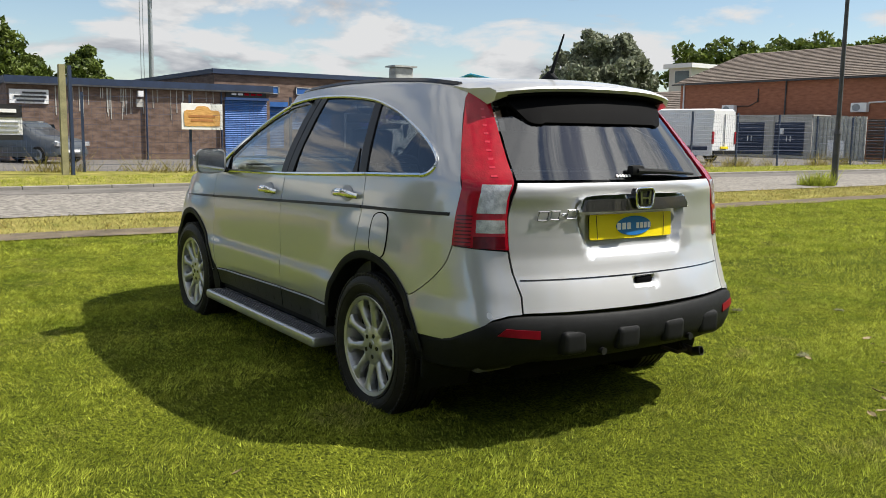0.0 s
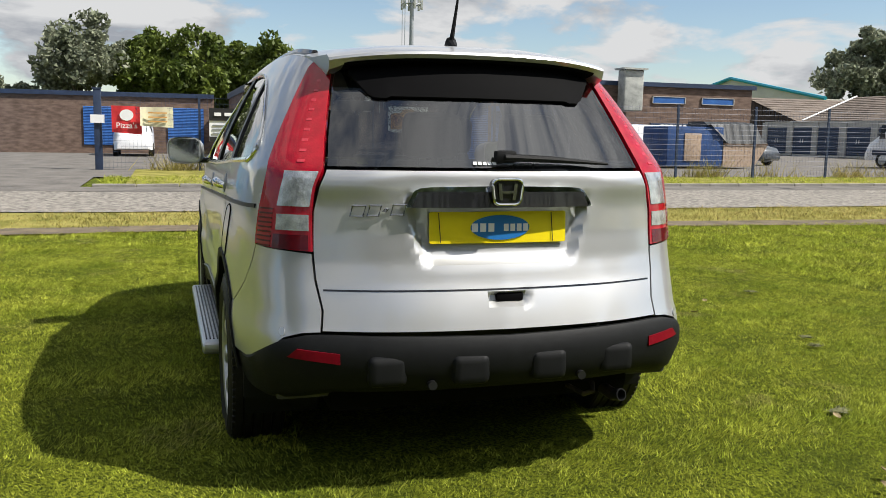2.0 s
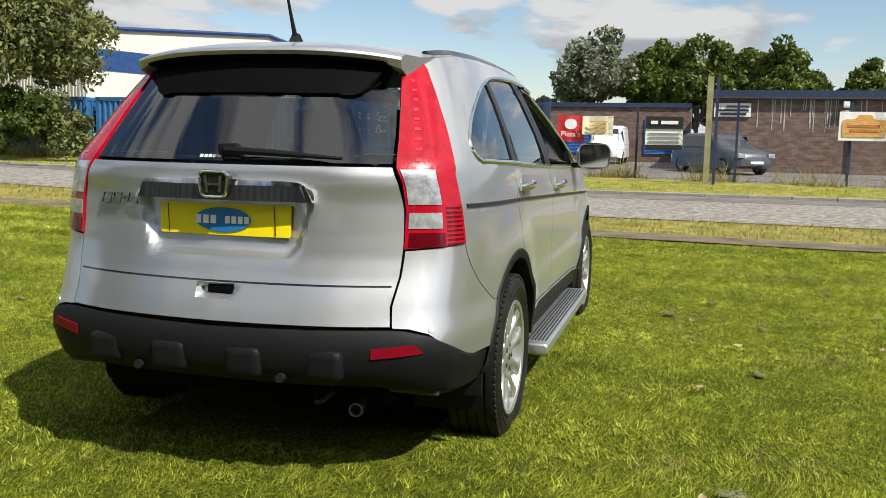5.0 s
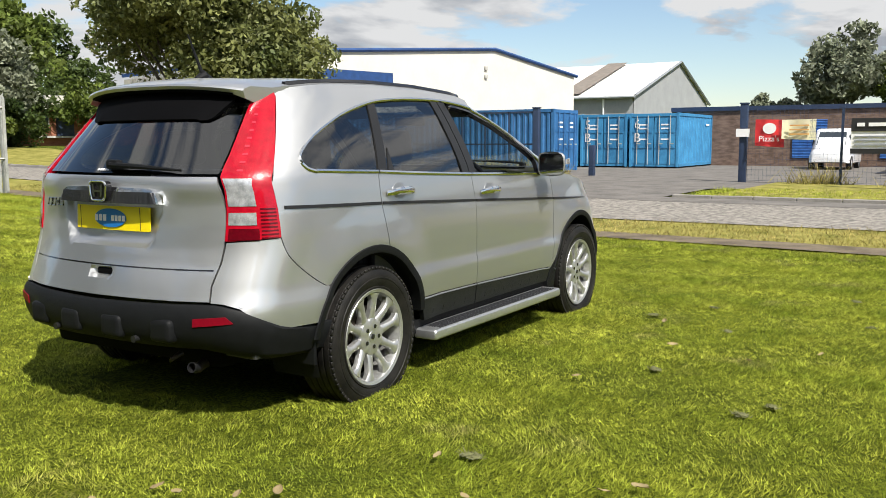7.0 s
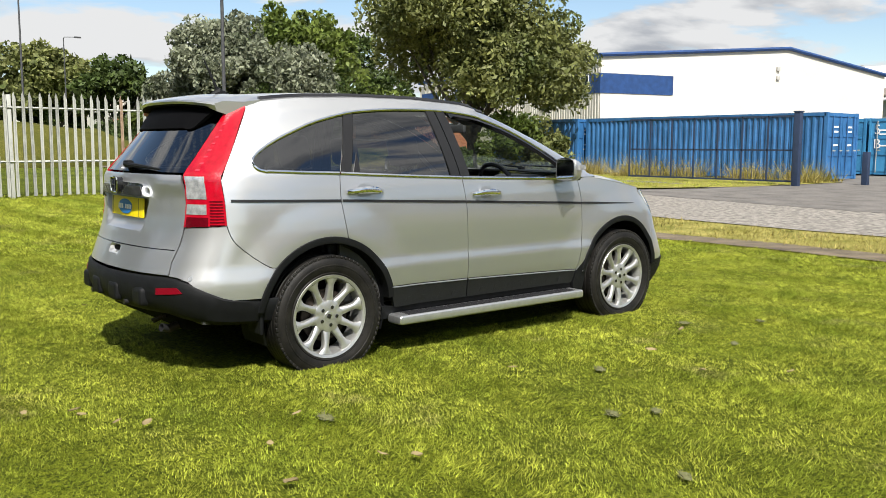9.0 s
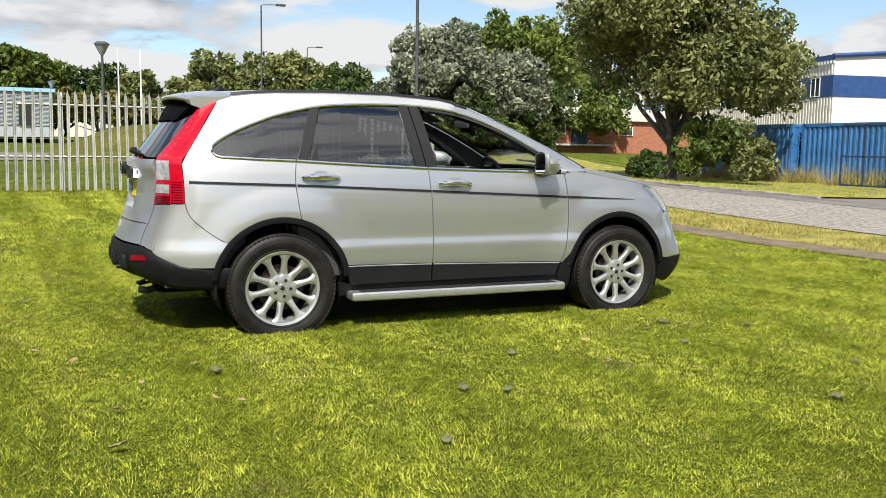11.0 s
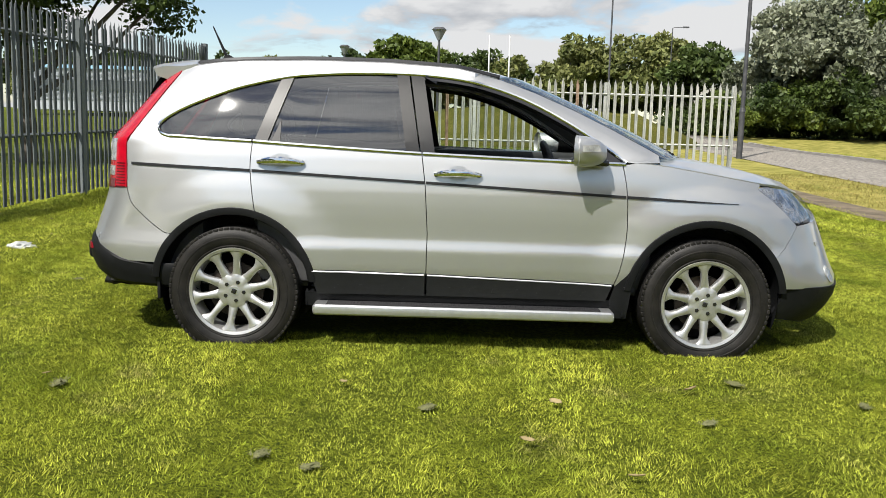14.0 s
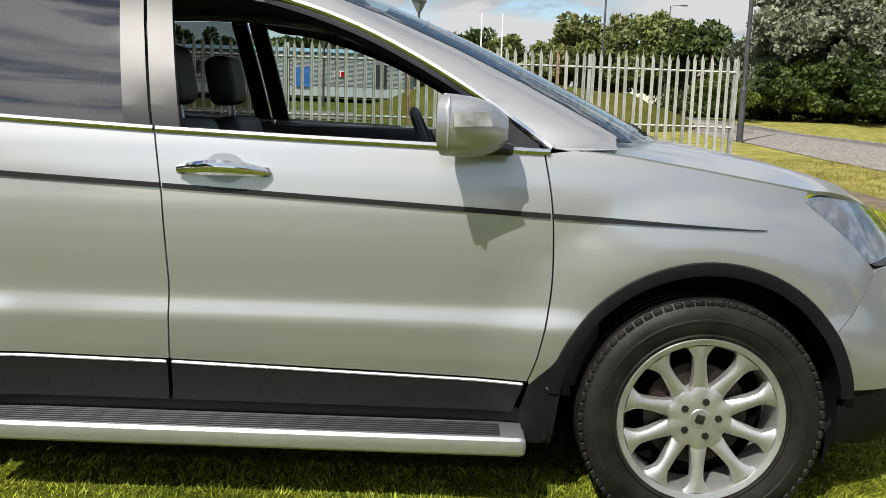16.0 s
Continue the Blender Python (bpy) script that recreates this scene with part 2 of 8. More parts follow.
def tube(pts, r, n=8, bm=None, closed=False, flat=1.0):
    """A tube swept along points; flat squashes it."""
    bm = bm or bmesh.new()
    pts = [Vector(p) for p in pts]
    rings = []
    k = len(pts)
    up = Vector((0, 0, 1))
    for i, p in enumerate(pts):
        a = pts[i - 1] if (i or closed) else pts[0]
        b = pts[(i + 1) % k] if (i < k - 1 or closed) else pts[-1]
        d = (b - a).normalized()
        s = d.cross(up)
        s = s.normalized() if s.length > 1e-4 else Vector((1, 0, 0))
        w = s.cross(d).normalized()
        rr = r[i] if isinstance(r, (list, tuple)) else r
        rings.append([bm.verts.new(p + s * (math.cos(j * math.tau / n) * rr * flat) + w * (math.sin(j * math.tau / n) * rr)) for j in range(n)])
    for i in range(k if closed else k - 1):
        A, B = rings[i], rings[(i + 1) % k]
        for j in range(n):
            bm.faces.new((A[j], A[(j + 1) % n], B[(j + 1) % n], B[j]))
    if not closed:
        bm.faces.new(rings[0][::-1])
        bm.faces.new(rings[-1])
    bmesh.ops.recalc_face_normals(bm, faces=bm.faces)
    return bm


def lathe(prof, n=48, bm=None, axis="Y"):
    """Turns a profile of (radius, along) about an axis."""
    bm = bm or bmesh.new()
    rings = []
    for r, h in prof:
        ring = []
        for j in range(n):
            a = j * math.tau / n
            c, s = math.cos(a) * r, math.sin(a) * r
            ring.append(bm.verts.new((c, h, s) if axis == "Y" else (c, s, h)))
        rings.append(ring)
    for A, B in zip(rings, rings[1:]):
        for j in range(n):
            bm.faces.new((A[j], A[(j + 1) % n], B[(j + 1) % n], B[j]))
    bmesh.ops.remove_doubles(bm, verts=bm.verts, dist=1e-5)
    bmesh.ops.recalc_face_normals(bm, faces=bm.faces)
    return bm


def spline(pts, per=6, closed=False):
    """Catmull-Rom through points of any dimension."""
    P = [np.array(p, float) for p in pts]
    out, k = [], len(P)
    for i in range(k if closed else k - 1):
        p0, p1 = P[i - 1] if (i or closed) else P[0], P[i]
        p2 = P[(i + 1) % k]
        p3 = P[(i + 2) % k] if (i + 2 < k or closed) else P[-1]
        for j in range(per):
            t = j / per
            out.append(0.5 * (2 * p1 + (p2 - p0) * t + (2 * p0 - 5 * p1 + 4 * p2 - p3) * t * t + (3 * p1 - p0 - 3 * p2 + p3) * t ** 3))
    if not closed:
        out.append(P[-1])
    return [tuple(float(v) for v in o) for o in out]


def inset(poly, d):
    """Shrinks a closed 2D outline by d."""
    P = [Vector(p[:2]) for p in poly]
    P = [p for i, p in enumerate(P) if (p - P[i - 1]).length > 1e-5]
    area = sum(P[i - 1].x * P[i].y - P[i].x * P[i - 1].y for i in range(len(P)))
    s = 1 if area > 0 else -1
    out = []
    for i, p in enumerate(P):
        a, b = (p - P[i - 1]).normalized(), (P[(i + 1) % len(P)] - p).normalized()
        na, nb = Vector((-a.y, a.x)) * s, Vector((-b.y, b.x)) * s
        m = na + nb
        m = m.normalized() if m.length > 1e-4 else na
        out.append(tuple(p + m * (d / max(m.dot(na), 0.45))))
    return out


def panel(outline, fn, step=0.06, thick=0.012, gap=0.0, flip=False, steps=None):
    """A sheet with the given 2D outline, laid on a curved surface by fn(u, v), with turned-in edges."""
    if gap:
        outline = inset(outline, gap)
    if sum(outline[i - 1][0] * outline[i][1] - outline[i][0] * outline[i - 1][1] for i in range(len(outline))) < 0:
        outline = outline[::-1]
    bm = bmesh.new()
    bm.faces.new([bm.verts.new((p[0], p[1], 0)) for p in outline])
    us, vs = [p[0] for p in outline], [p[1] for p in outline]
    su, sv = steps or (step, step)
    for lo, hi, st, no, ax in ((min(us), max(us), su, (1, 0, 0), 0), (min(vs), max(vs), sv, (0, 1, 0), 1)):
        for i in range(1, int((hi - lo) / st) + 1):
            co = [0, 0, 0]
            co[ax] = lo + i * st + 0.00013
            bmesh.ops.bisect_plane(bm, geom=bm.verts[:] + bm.edges[:] + bm.faces[:], plane_co=co, plane_no=no)
    bmesh.ops.triangulate(bm, faces=[f for f in bm.faces if len(f.verts) > 4])
    for v in bm.verts:
        v.co = fn(v.co.x, v.co.y)
    bm.normal_update()
    if flip:
        bmesh.ops.reverse_faces(bm, faces=bm.faces)
        bm.normal_update()
    if thick:
        norms = {v: v.normal.copy() for v in bm.verts}
        r = bmesh.ops.extrude_edge_only(bm, edges=[e for e in bm.edges if e.is_boundary])
        nv = [g for g in r["geom"] if isinstance(g, bmesh.types.BMVert)]
        for v in nv:
            src = [e.other_vert(v) for e in v.link_edges if e.other_vert(v) in norms]
            if src:
                v.co = v.co - norms[src[0]] * thick
    return bm


def mirror_y(bm):
    for v in bm.verts:
        v.co.y = -v.co.y
    bmesh.ops.reverse_faces(bm, faces=bm.faces)
    return bm


def terp(x, xs, ys):
    return float(np.interp(x, xs, ys))


# ---------------------------------------------------------------- the car: surfaces
# x forward, y to its left, z up; the body is described by plan curves at each height
WID = ([0.20, 0.30, 0.42, 0.50, 0.598, 0.61, 0.66, 0.72, 0.78, 0.85, 0.92, 0.97, 1.02, 1.10, 1.18, 1.30, 1.45, 1.55, 1.62, 1.68],
       [0.845, 0.868, 0.880, 0.892, 0.8985, 0.8975, 0.8885, 0.8905, 0.8935, 0.8955, 0.8950, 0.8920, 0.8875, 0.8760, 0.860, 0.815, 0.745, 0.690, 0.640, 0.58])
REAR = ([0.20, 0.26, 0.38, 0.50, 0.58, 0.64, 0.70, 0.745, 0.79, 0.86, 0.95, 1.165, 1.20, 1.28, 1.44, 1.54, 1.66],
        [-2.12, -2.19, -2.285, -2.310, -2.305, -2.286, -2.265, -2.248, -2.230, -2.208, -2.193, -2.180, -2.158, -2.09, -1.965, -1.885, -1.78])
NOSE = ([0.16, 0.25, 0.38, 0.46, 0.55, 0.73, 0.82, 0.90, 0.97, 1.12], [2.06, 2.22, 2.295, 2.295, 2.245, 2.175, 2.135, 2.075, 2.01, 1.93])
SCREEN = ([1.05, 1.16, 1.28, 1.38, 1.47, 1.56, 1.61, 1.68], [1.40, 1.25, 1.00, 0.79, 0.58, 0.37, 0.22, -0.1])
HUB_Z, AXLE_F, AXLE_R = 0.352, 1.31, -1.315
ARCH = 0.458
_curves = {}


def plan(z, kind):
    """Half plan curve at height z from the car's middle line outwards: arrays of x, y >= 0 and length."""
    key = (round(z, 3), kind)
    if key not in _curves:
        w = terp(z, *WID)
        if kind == "rear":
            x0 = terp(z, *REAR)
            c = [(x0, 0), (x0 + 0.012, 0.25 * w), (x0 + 0.047, 0.5 * w), (x0 + 0.112, 0.72 * w), (x0 + 0.172, 0.84 * w),
                 (x0 + 0.27, 0.925 * w), (x0 + 0.45, 0.973 * w), (x0 + 0.95, w), (0.3, w)]
        elif kind == "nose":
            x0 = terp(z, *NOSE)
            c = [(x0, 0), (x0 - 0.03, 0.3 * w), (x0 - 0.10, 0.55 * w), (x0 - 0.20, 0.74 * w), (x0 - 0.34, 0.87 * w),
                 (x0 - 0.55, 0.955 * w), (x0 - 0.9, 0.992 * w), (x0 - 1.3, w), (-0.3, w)]
        else:
            x0 = terp(z, *SCREEN)
            c = [(x0, 0), (x0 - 0.03, 0.4 * w), (x0 - 0.085, 0.65 * w), (x0 - 0.17, 0.82 * w), (x0 - 0.30, 0.93 * w),
                 (x0 - 0.5, 0.985 * w), (x0 - 0.9, w), (-0.9, w)]
        a = np.array(spline(c, 8))
        u = np.concatenate(([0], np.cumsum(np.hypot(np.diff(a[:, 0]), np.diff(a[:, 1])))))
        _curves[key] = (a[:, 0], a[:, 1], u)
    return _curves[key]


def side_y(x, z):
    kind = "rear" if x < 0 else ("screen" if z > 1.125 else "nose")
    xs, ys, _ = plan(z, kind)
    y = float(np.interp(x, xs, ys)) if kind == "rear" else float(np.interp(-x, -xs, ys))
    if z < 1.0:
        for ax in (AXLE_F, AXLE_R):
            d = math.hypot(x - ax, z - HUB_Z)
            if d < 0.66:
                y += 0.020 * max(0.0, min(1.0, (0.66 - d) / 0.17))
    return y


def side(off=0.0):
    return lambda x, z: Vector((x, -side_y(x, z) - off, z))


def rear_x(y, z):
    xs, ys, _ = plan(z, "rear")
    return float(np.interp(abs(y), ys, xs))


def rear_u(u, z, off=0.0, kind="rear"):
    """Point on the right-hand corner, u metres round from the middle line."""
    xs, ys, us = plan(z, kind)
    return Vector((float(np.interp(u, us, xs)), -float(np.interp(u, us, ys)), z))


def u_of(z, x=None, y=None, kind="rear"):
    xs, ys, us = plan(z, kind)
    if y is not None:
        return float(np.interp(y, ys, us))
    return float(np.interp(x, xs, us)) if kind == "rear" else float(np.interp(-x, -xs, us))


def arc(cx, a0, a1, r=ARCH, n=22):
    return [(cx + r * math.cos(radians(a0 + (a1 - a0) * i / n)), HUB_Z + r * math.sin(radians(a0 + (a1 - a0) * i / n))) for i in range(n + 1)]


def ang(cx, x, z):
    return math.degrees(math.atan2(z - HUB_Z, x - cx))


car = empty("car", label="silver metallic estate car parked on the lawn", category="car")


def both(name, make, material, parent=None, label="", **kw):
    """The same part on both sides of the car; make() gives the right-hand one."""
    obs = []
    for s in (0, 1):
        bm = make()
        if s:
            mirror_y(bm)
        p = parent[s] if isinstance(parent, (list, tuple)) else (parent or car)
        obs.append(part(name, bm, material, p, label, **kw))
    return obs


GAP = 0.0024
# outlines in x, z
BELT = [(-1.67, 1.192), (-1.46, 1.183), (-1.215, 1.175), (-1.0, 1.163), (-0.65, 1.147), (-0.285, 1.132), (0.1, 1.121), (0.5, 1.112), (0.815, 1.105)]
ARCH_TOP = spline([(0.835, 1.118), (0.66, 1.238), (0.46, 1.357), (0.27, 1.449), (0.08, 1.514), (-0.10, 1.551), (-0.34, 1.571), (-0.65, 1.570), (-0.88, 1.557), (-1.06, 1.536),
                   (-1.29, 1.482), (-1.45, 1.425), (-1.61, 1.355), (-1.715, 1.290), (-1.748, 1.245), (-1.725, 1.208), (-1.67, 1.192)], 4)
MID = [(-0.285, 1.132), (-0.262, 0.96), (-0.245, 0.70), (-0.247, 0.472)]
FRONT_SEAM = spline([(0.815, 1.105), (0.845, 0.94), (0.852, 0.72), (0.825, 0.54), (0.795, 0.443)], 5)
REAR_SEAM = spline([(-1.215, 1.175), (-1.224, 1.05), (-1.212, 0.92), (-1.192, 0.787)], 4)


def belt_between(a, b):
    """Belt line from x = a to x = b, a < b."""
    xs, zs = [p[0] for p in BELT], [p[1] for p in BELT]
    return [(a, terp(a, xs, zs))] + [p for p in BELT if a < p[0] < b] + [(b, terp(b, xs, zs))]


front_door_line = FRONT_SEAM + [(0.4, 0.455), (-0.247, 0.472)] + MID[::-1][1:] + belt_between(-0.285, 0.815)[1:-1]
a_in = ang(AXLE_R, -0.885, 0.475)
a_up = ang(AXLE_R, -1.192, 0.787)
rear_door_line = MID + [(-0.6, 0.477), (-0.883, 0.482)] + arc(AXLE_R, a_in + 1, a_up)[0:] + REAR_SEAM[::-1][1:] + belt_between(-1.215, -0.285)[1:-1]
GUTTER = [(-1.60, 1.592), (-1.45, 1.612), (-1.3, 1.624), (-0.95, 1.637), (-0.5, 1.636), (-0.1, 1.612), (0.15, 1.556), (0.35, 1.487), (0.56, 1.398), (0.77, 1.298), (0.98, 1.19), (1.04, 1.155)]
LAMP_EDGE = [(-1.920, 0.905), (-1.922, 1.03), (-1.930, 1.15), (-1.902, 1.205), (-1.812, 1.345), (-1.683, 1.545), (-1.664, 1.588)]
REAR_CUT = spline([(-1.650, 0.660), (-1.70, 0.667), (-1.80, 0.735), (-1.890, 0.82), (-1.920, 0.905)], 4)
quarter_line = (REAR_SEAM + arc(AXLE_R, a_up, ang(AXLE_R, -1.645, 0.66))[1:-1] + REAR_CUT
                + LAMP_EDGE[1:] + GUTTER + [(1.02, 1.118), (0.88, 1.112)] + ARCH_TOP + [(-1.46, 1.183)])
fender_line = ([(0.815, 1.105)] + FRONT_SEAM[1:] + [(0.80, 0.43), (0.862, 0.43)] + arc(AXLE_F, ang(AXLE_F, 0.87, 0.43), ang(AXLE_F, 1.69, 0.61))
               + spline([(1.745, 0.66), (1.80, 0.735), (1.835, 0.785)], 3) + spline([(1.80, 0.815), (1.74, 0.872), (1.66, 0.934), (1.585, 0.988)], 4)
               + [(1.60, 1.016), (1.45, 1.040), (1.25, 1.072), (1.05, 1.102), (0.90, 1.117)])

both("quarter_panel", lambda: panel(quarter_line, side(), 0.055, 0.014, GAP, steps=(0.055, 0.02)), "paint")
rear_doors = both("rear_door", lambda: panel(rear_door_line, side(), 0.05, 0.02, GAP, steps=(0.055, 0.016)), "paint")
front_doors = both("front_door", lambda: panel(front_door_line, side(), 0.05, 0.02, GAP, steps=(0.055, 0.016)), "paint")
both("front_fender", lambda: panel(fender_line, side(), 0.05, 0.014, GAP, steps=(0.05, 0.02)), "paint")

# lower cladding on the doors and sills
both("door_cladding", lambda: panel([(-0.883, 0.476), (-0.251, 0.467), (-0.251, 0.345), (-0.85, 0.345), (-0.868, 0.40)], side(0.004), 0.05, 0.03, 0.002), "cladding", rear_doors)
both("door_cladding", lambda: panel([(-0.243, 0.467), (0.79, 0.438), (0.755, 0.345), (-0.243, 0.345)], side(0.004), 0.05, 0.03, 0.002), "cladding", front_doors)
for ds, x0, x1 in ((rear_doors, -0.8, -0.30), (front_doors, -0.18, 0.70)):
    k = 4 if ds is rear_doors else 7
    for i in range(k):
        xx = x0 + (x1 - x0) * (i + 0.5) / k
        both("cladding_rib", lambda: panel([(xx - 0.016, 0.372), (xx + 0.004, 0.372), (xx + 0.012, 0.40), (xx - 0.006, 0.40)], side(0.0055), 0.05, 0.01), "cladding", ds)
# silver tube in place of the sky highlight on the cladding's bevelled top
for ds, x0, x1, z0, z1 in ((rear_doors, -0.878, -0.256, 0.474, 0.4655), (front_doors, -0.238, 0.782, 0.4655, 0.437)):
    both("cladding_edge", lambda: tube([Vector((x0 + (x1 - x0) * i / 8, -side_y(x0 + (x1 - x0) * i / 8, z0 + (z1 - z0) * i / 8) - 0.004, z0 + (z1 - z0) * i / 8)) for i in range(9)], 0.005, 6), "handle_cup", ds)
both("sill", lambda: panel([(-0.92, 0.35), (0.83, 0.35), (0.83, 0.27), (-0.92, 0.27)], side(-0.03), 0.1, 0.05), "black_plastic")


def arch_trim(cx, a0, a1):
    bm = bmesh.new()
    n, prof = 40, [(ARCH + 0.006, 0.001), (ARCH + 0.003, 0.008), (ARCH - 0.018, 0.009), (ARCH - 0.034, 0.004), (ARCH - 0.038, -0.05), (ARCH - 0.03, -0.16)]
    rings = []
    for i in range(n + 1):
        a = radians(a0 + (a1 - a0) * i / n)
        ring = []
        for r, o in prof:
            x, z = cx + r * math.cos(a), HUB_Z + r * math.sin(a)
            ring.append(bm.verts.new((x, -side_y(cx + ARCH * math.cos(a), HUB_Z + ARCH * math.sin(a)) - o, z)))
        rings.append(ring)
    for A, B in zip(rings, rings[1:]):
        for j in range(len(prof) - 1):
            bm.faces.new((A[j], A[j + 1], B[j + 1], B[j]))
    bmesh.ops.recalc_face_normals(bm, faces=bm.faces)
    return bm


def arch_liner(cx):
    bm = bmesh.new()
    rings = []
    for i in range(25):
        a = radians(-20 + 220 * i / 24)
        rings.append([bm.verts.new((cx + r * math.cos(a), -y, HUB_Z + r * math.sin(a))) for r, y in ((0.412, 0.86), (0.418, 0.58), (0.2, 0.56), (0.0, 0.56))])
    for A, B in zip(rings, rings[1:]):
        for j in range(3):
            bm.faces.new((A[j], B[j], B[j + 1], A[j + 1]))
    bmesh.ops.remove_doubles(bm, verts=bm.verts, dist=1e-4)
    bmesh.ops.recalc_face_normals(bm, faces=bm.faces)
    return bm


both("wheel_arch_trim", lambda: arch_trim(AXLE_R, 8, 172), "black_plastic")
both("wheel_arch_trim", lambda: arch_trim(AXLE_F, 8, 172), "black_plastic")
both("wheel_arch_liner", lambda: arch_liner(AXLE_R), "black_plastic")
both("wheel_arch_liner", lambda: arch_liner(AXLE_F), "black_plastic")
both("mud_flap", lambda: box((-1.752, -0.868, 0.285), (-1.732, -0.72, 0.52), 0.008), "black_plastic")
both("mud_flap", lambda: box((0.845, -0.89, 0.26), (0.865, -0.72, 0.50), 0.008), "black_plastic")

both("splash_guard", lambda: panel([(0.80, 0.435), (0.865, 0.50), (0.905, 0.56), (0.93, 0.53), (0.895, 0.43), (0.875, 0.25), (0.80, 0.25), (0.775, 0.345)], side(0.002), 0.05, 0.10), "black_plastic")

# dark rub line under the handles
taper = lambda x: terp(x, [1.0, 1.46], [1.0, 0.12])
STRIPE = ([-1.93, -1.20, -0.28, 0.82, 1.42], [1.040, 1.019, 0.980, 0.931, 0.908])
for x0, x1, ps in ((-1.893, -1.226, None), (-1.214, -0.266, rear_doors), (-0.258, 0.838, front_doors), (0.848, 1.46, None)):
    xs = [x0 + (x1 - x0) * i / 12 for i in range(13)]
    both("side_strip", lambda: panel([(x, terp(x, *STRIPE) + 0.0075 * taper(x)) for x in xs] + [(x, terp(x, *STRIPE) - 0.0075 * taper(x)) for x in xs[::-1]], side(0.006), 0.2, 0.008), "pillar", ps)

# bright window trim
both("window_trim", lambda: tube([Vector((x, -side_y(x, z) - 0.004, z)) for x, z in ARCH_TOP], 0.0095, 6, flat=0.6), "bright_trim")
for a, b, ps in ((-1.675, -1.22, None), (-1.212, -0.288, rear_doors), (-0.281, 0.835, front_doors)):
    both("belt_trim", lambda: tube([Vector((x, -side_y(x, z) - 0.004, z + 0.004)) for x, z in belt_between(a, min(b, 0.83))], 0.010, 6, flat=0.6), "bright_trim", ps)


def arch_z(x):
    xs = [p[0] for p in ARCH_TOP[:len(ARCH_TOP) - 10]][::-1]
    zs = [p[1] for p in ARCH_TOP[:len(ARCH_TOP) - 10]][::-1]
    return terp(x, xs, zs)


def belt_z(x):
    return terp(x, [p[0] for p in BELT], [p[1] for p in BELT])


def top_between(a, b, d, n=10):
    """Window arch from x = b back to x = a (b > a), lowered by d."""
    return [(b + (a - b) * i / n, arch_z(b + (a - b) * i / n) - d) for i in range(n + 1)]


# pillars between the panes
both("centre_pillar_cover", lambda: panel([(-0.372, belt_z(-0.37) + 0.008), (-0.298, belt_z(-0.29) + 0.008), (-0.372, 1.566), (-0.440, 1.566)], side(-0.001), 0.06, 0.02), "pillar", rear_doors)
both("centre_pillar_cover", lambda: panel([(-0.290, belt_z(-0.28) + 0.008), (-0.214, belt_z(-0.21) + 0.008), (-0.288, 1.560), (-0.362, 1.566)], side(-0.001), 0.06, 0.02), "pillar", front_doors)
both("rear_pillar_cover", lambda: panel([(-1.205, belt_z(-1.2) + 0.008), (-1.135, belt_z(-1.13) + 0.008), (-1.015, 1.538), (-1.085, 1.526)], side(-0.001), 0.06, 0.02), "pillar", rear_doors)
both("pane_divider", lambda: panel([(-1.115, belt_z(-1.1) + 0.01), (-1.065, belt_z(-1.06) + 0.01), (-1.065, 1.30)], side(-0.003), 0.1, 0.01), "pillar", rear_doors)
quarter_pane = [(-1.045, arch_z(-1.045) - 0.002)] + [p for p in ARCH_TOP if p[0] < -1.08] + [(-1.46, 1.190), (-1.185, 1.182)]
both("quarter_window", lambda: panel(inset(quarter_pane, 0.008), side(-0.008), 0.08, 0.004), "privacy")
both("door_window", lambda: panel([(-1.13, belt_z(-1.1) + 0.006), (-0.372, belt_z(-0.37) + 0.006)] + top_between(-1.01, -0.438, 0.010), side(-0.008), 0.08, 0.004), "privacy", rear_doors)
# front door: dark frame round the opening; the right-hand pane is wound down
fo = [(-0.216, belt_z(-0.21) + 0.004)] + [(x, belt_z(x) + 0.004) for x in (0.1, 0.35, 0.6)] + top_between(-0.285, 0.665, 0.028, 14)
ring_top = top_between(-0.283, 0.80, 0.004, 14)
frame_poly = ring_top + [(-0.285, arch_z(-0.285) - 0.03)] + top_between(-0.285, 0.665, 0.028, 14)[::-1] + [(0.662, belt_z(0.66) + 0.006), (0.80, belt_z(0.8) + 0.006)]
both("door_frame", lambda: panel(frame_poly, side(-0.004), 0.07, 0.03), "gloss_black", front_doors)
bm = panel(fo, side(-0.012), 0.08, 0.004)
part("door_window", mirror_y(bm), "clear_glass", front_doors[1], "closed clear side window")

# door handles: bright grip over a flat disc, the cup's shade put into its tone
for ds, x0 in ((rear_doors, -1.055), (front_doors, -0.085)):
    def grip(x0=x0):
        zc = terp(x0, *STRIPE) + 0.058
        pts = []
        for i in range(13):
            f = i / 12
            x = x0 - 0.125 + 0.25 * f
            pts.append(Vector((x, -side_y(x, zc) - 0.010 - 0.030 * math.sin(math.pi * f) ** 0.6, zc - 0.004 + 0.012 * math.sin(math.pi * f))))
        return tube(pts, [0.007 + 0.0155 * math.sin(math.pi * min(max(i / 12, 0.06), 0.94)) ** 0.5 for i in range(13)], 10, flat=0.75)

    def cup(x0=x0):
        zc = terp(x0, *STRIPE) + 0.062
        return panel([(x0 + 0.060 * math.cos(i * math.tau / 24), zc + 0.042 * math.sin(i * math.tau / 24)) for i in range(24)],
                     lambda x, z: Vector((x, -side_y(x, z) - 0.003 + 0.0 * x, z)), 0.03, 0.004)
    hs = both("door_handle", grip, "chrome", ds, "chrome pull handle")
    both("handle_cup", cup, "handle_cup", ds)

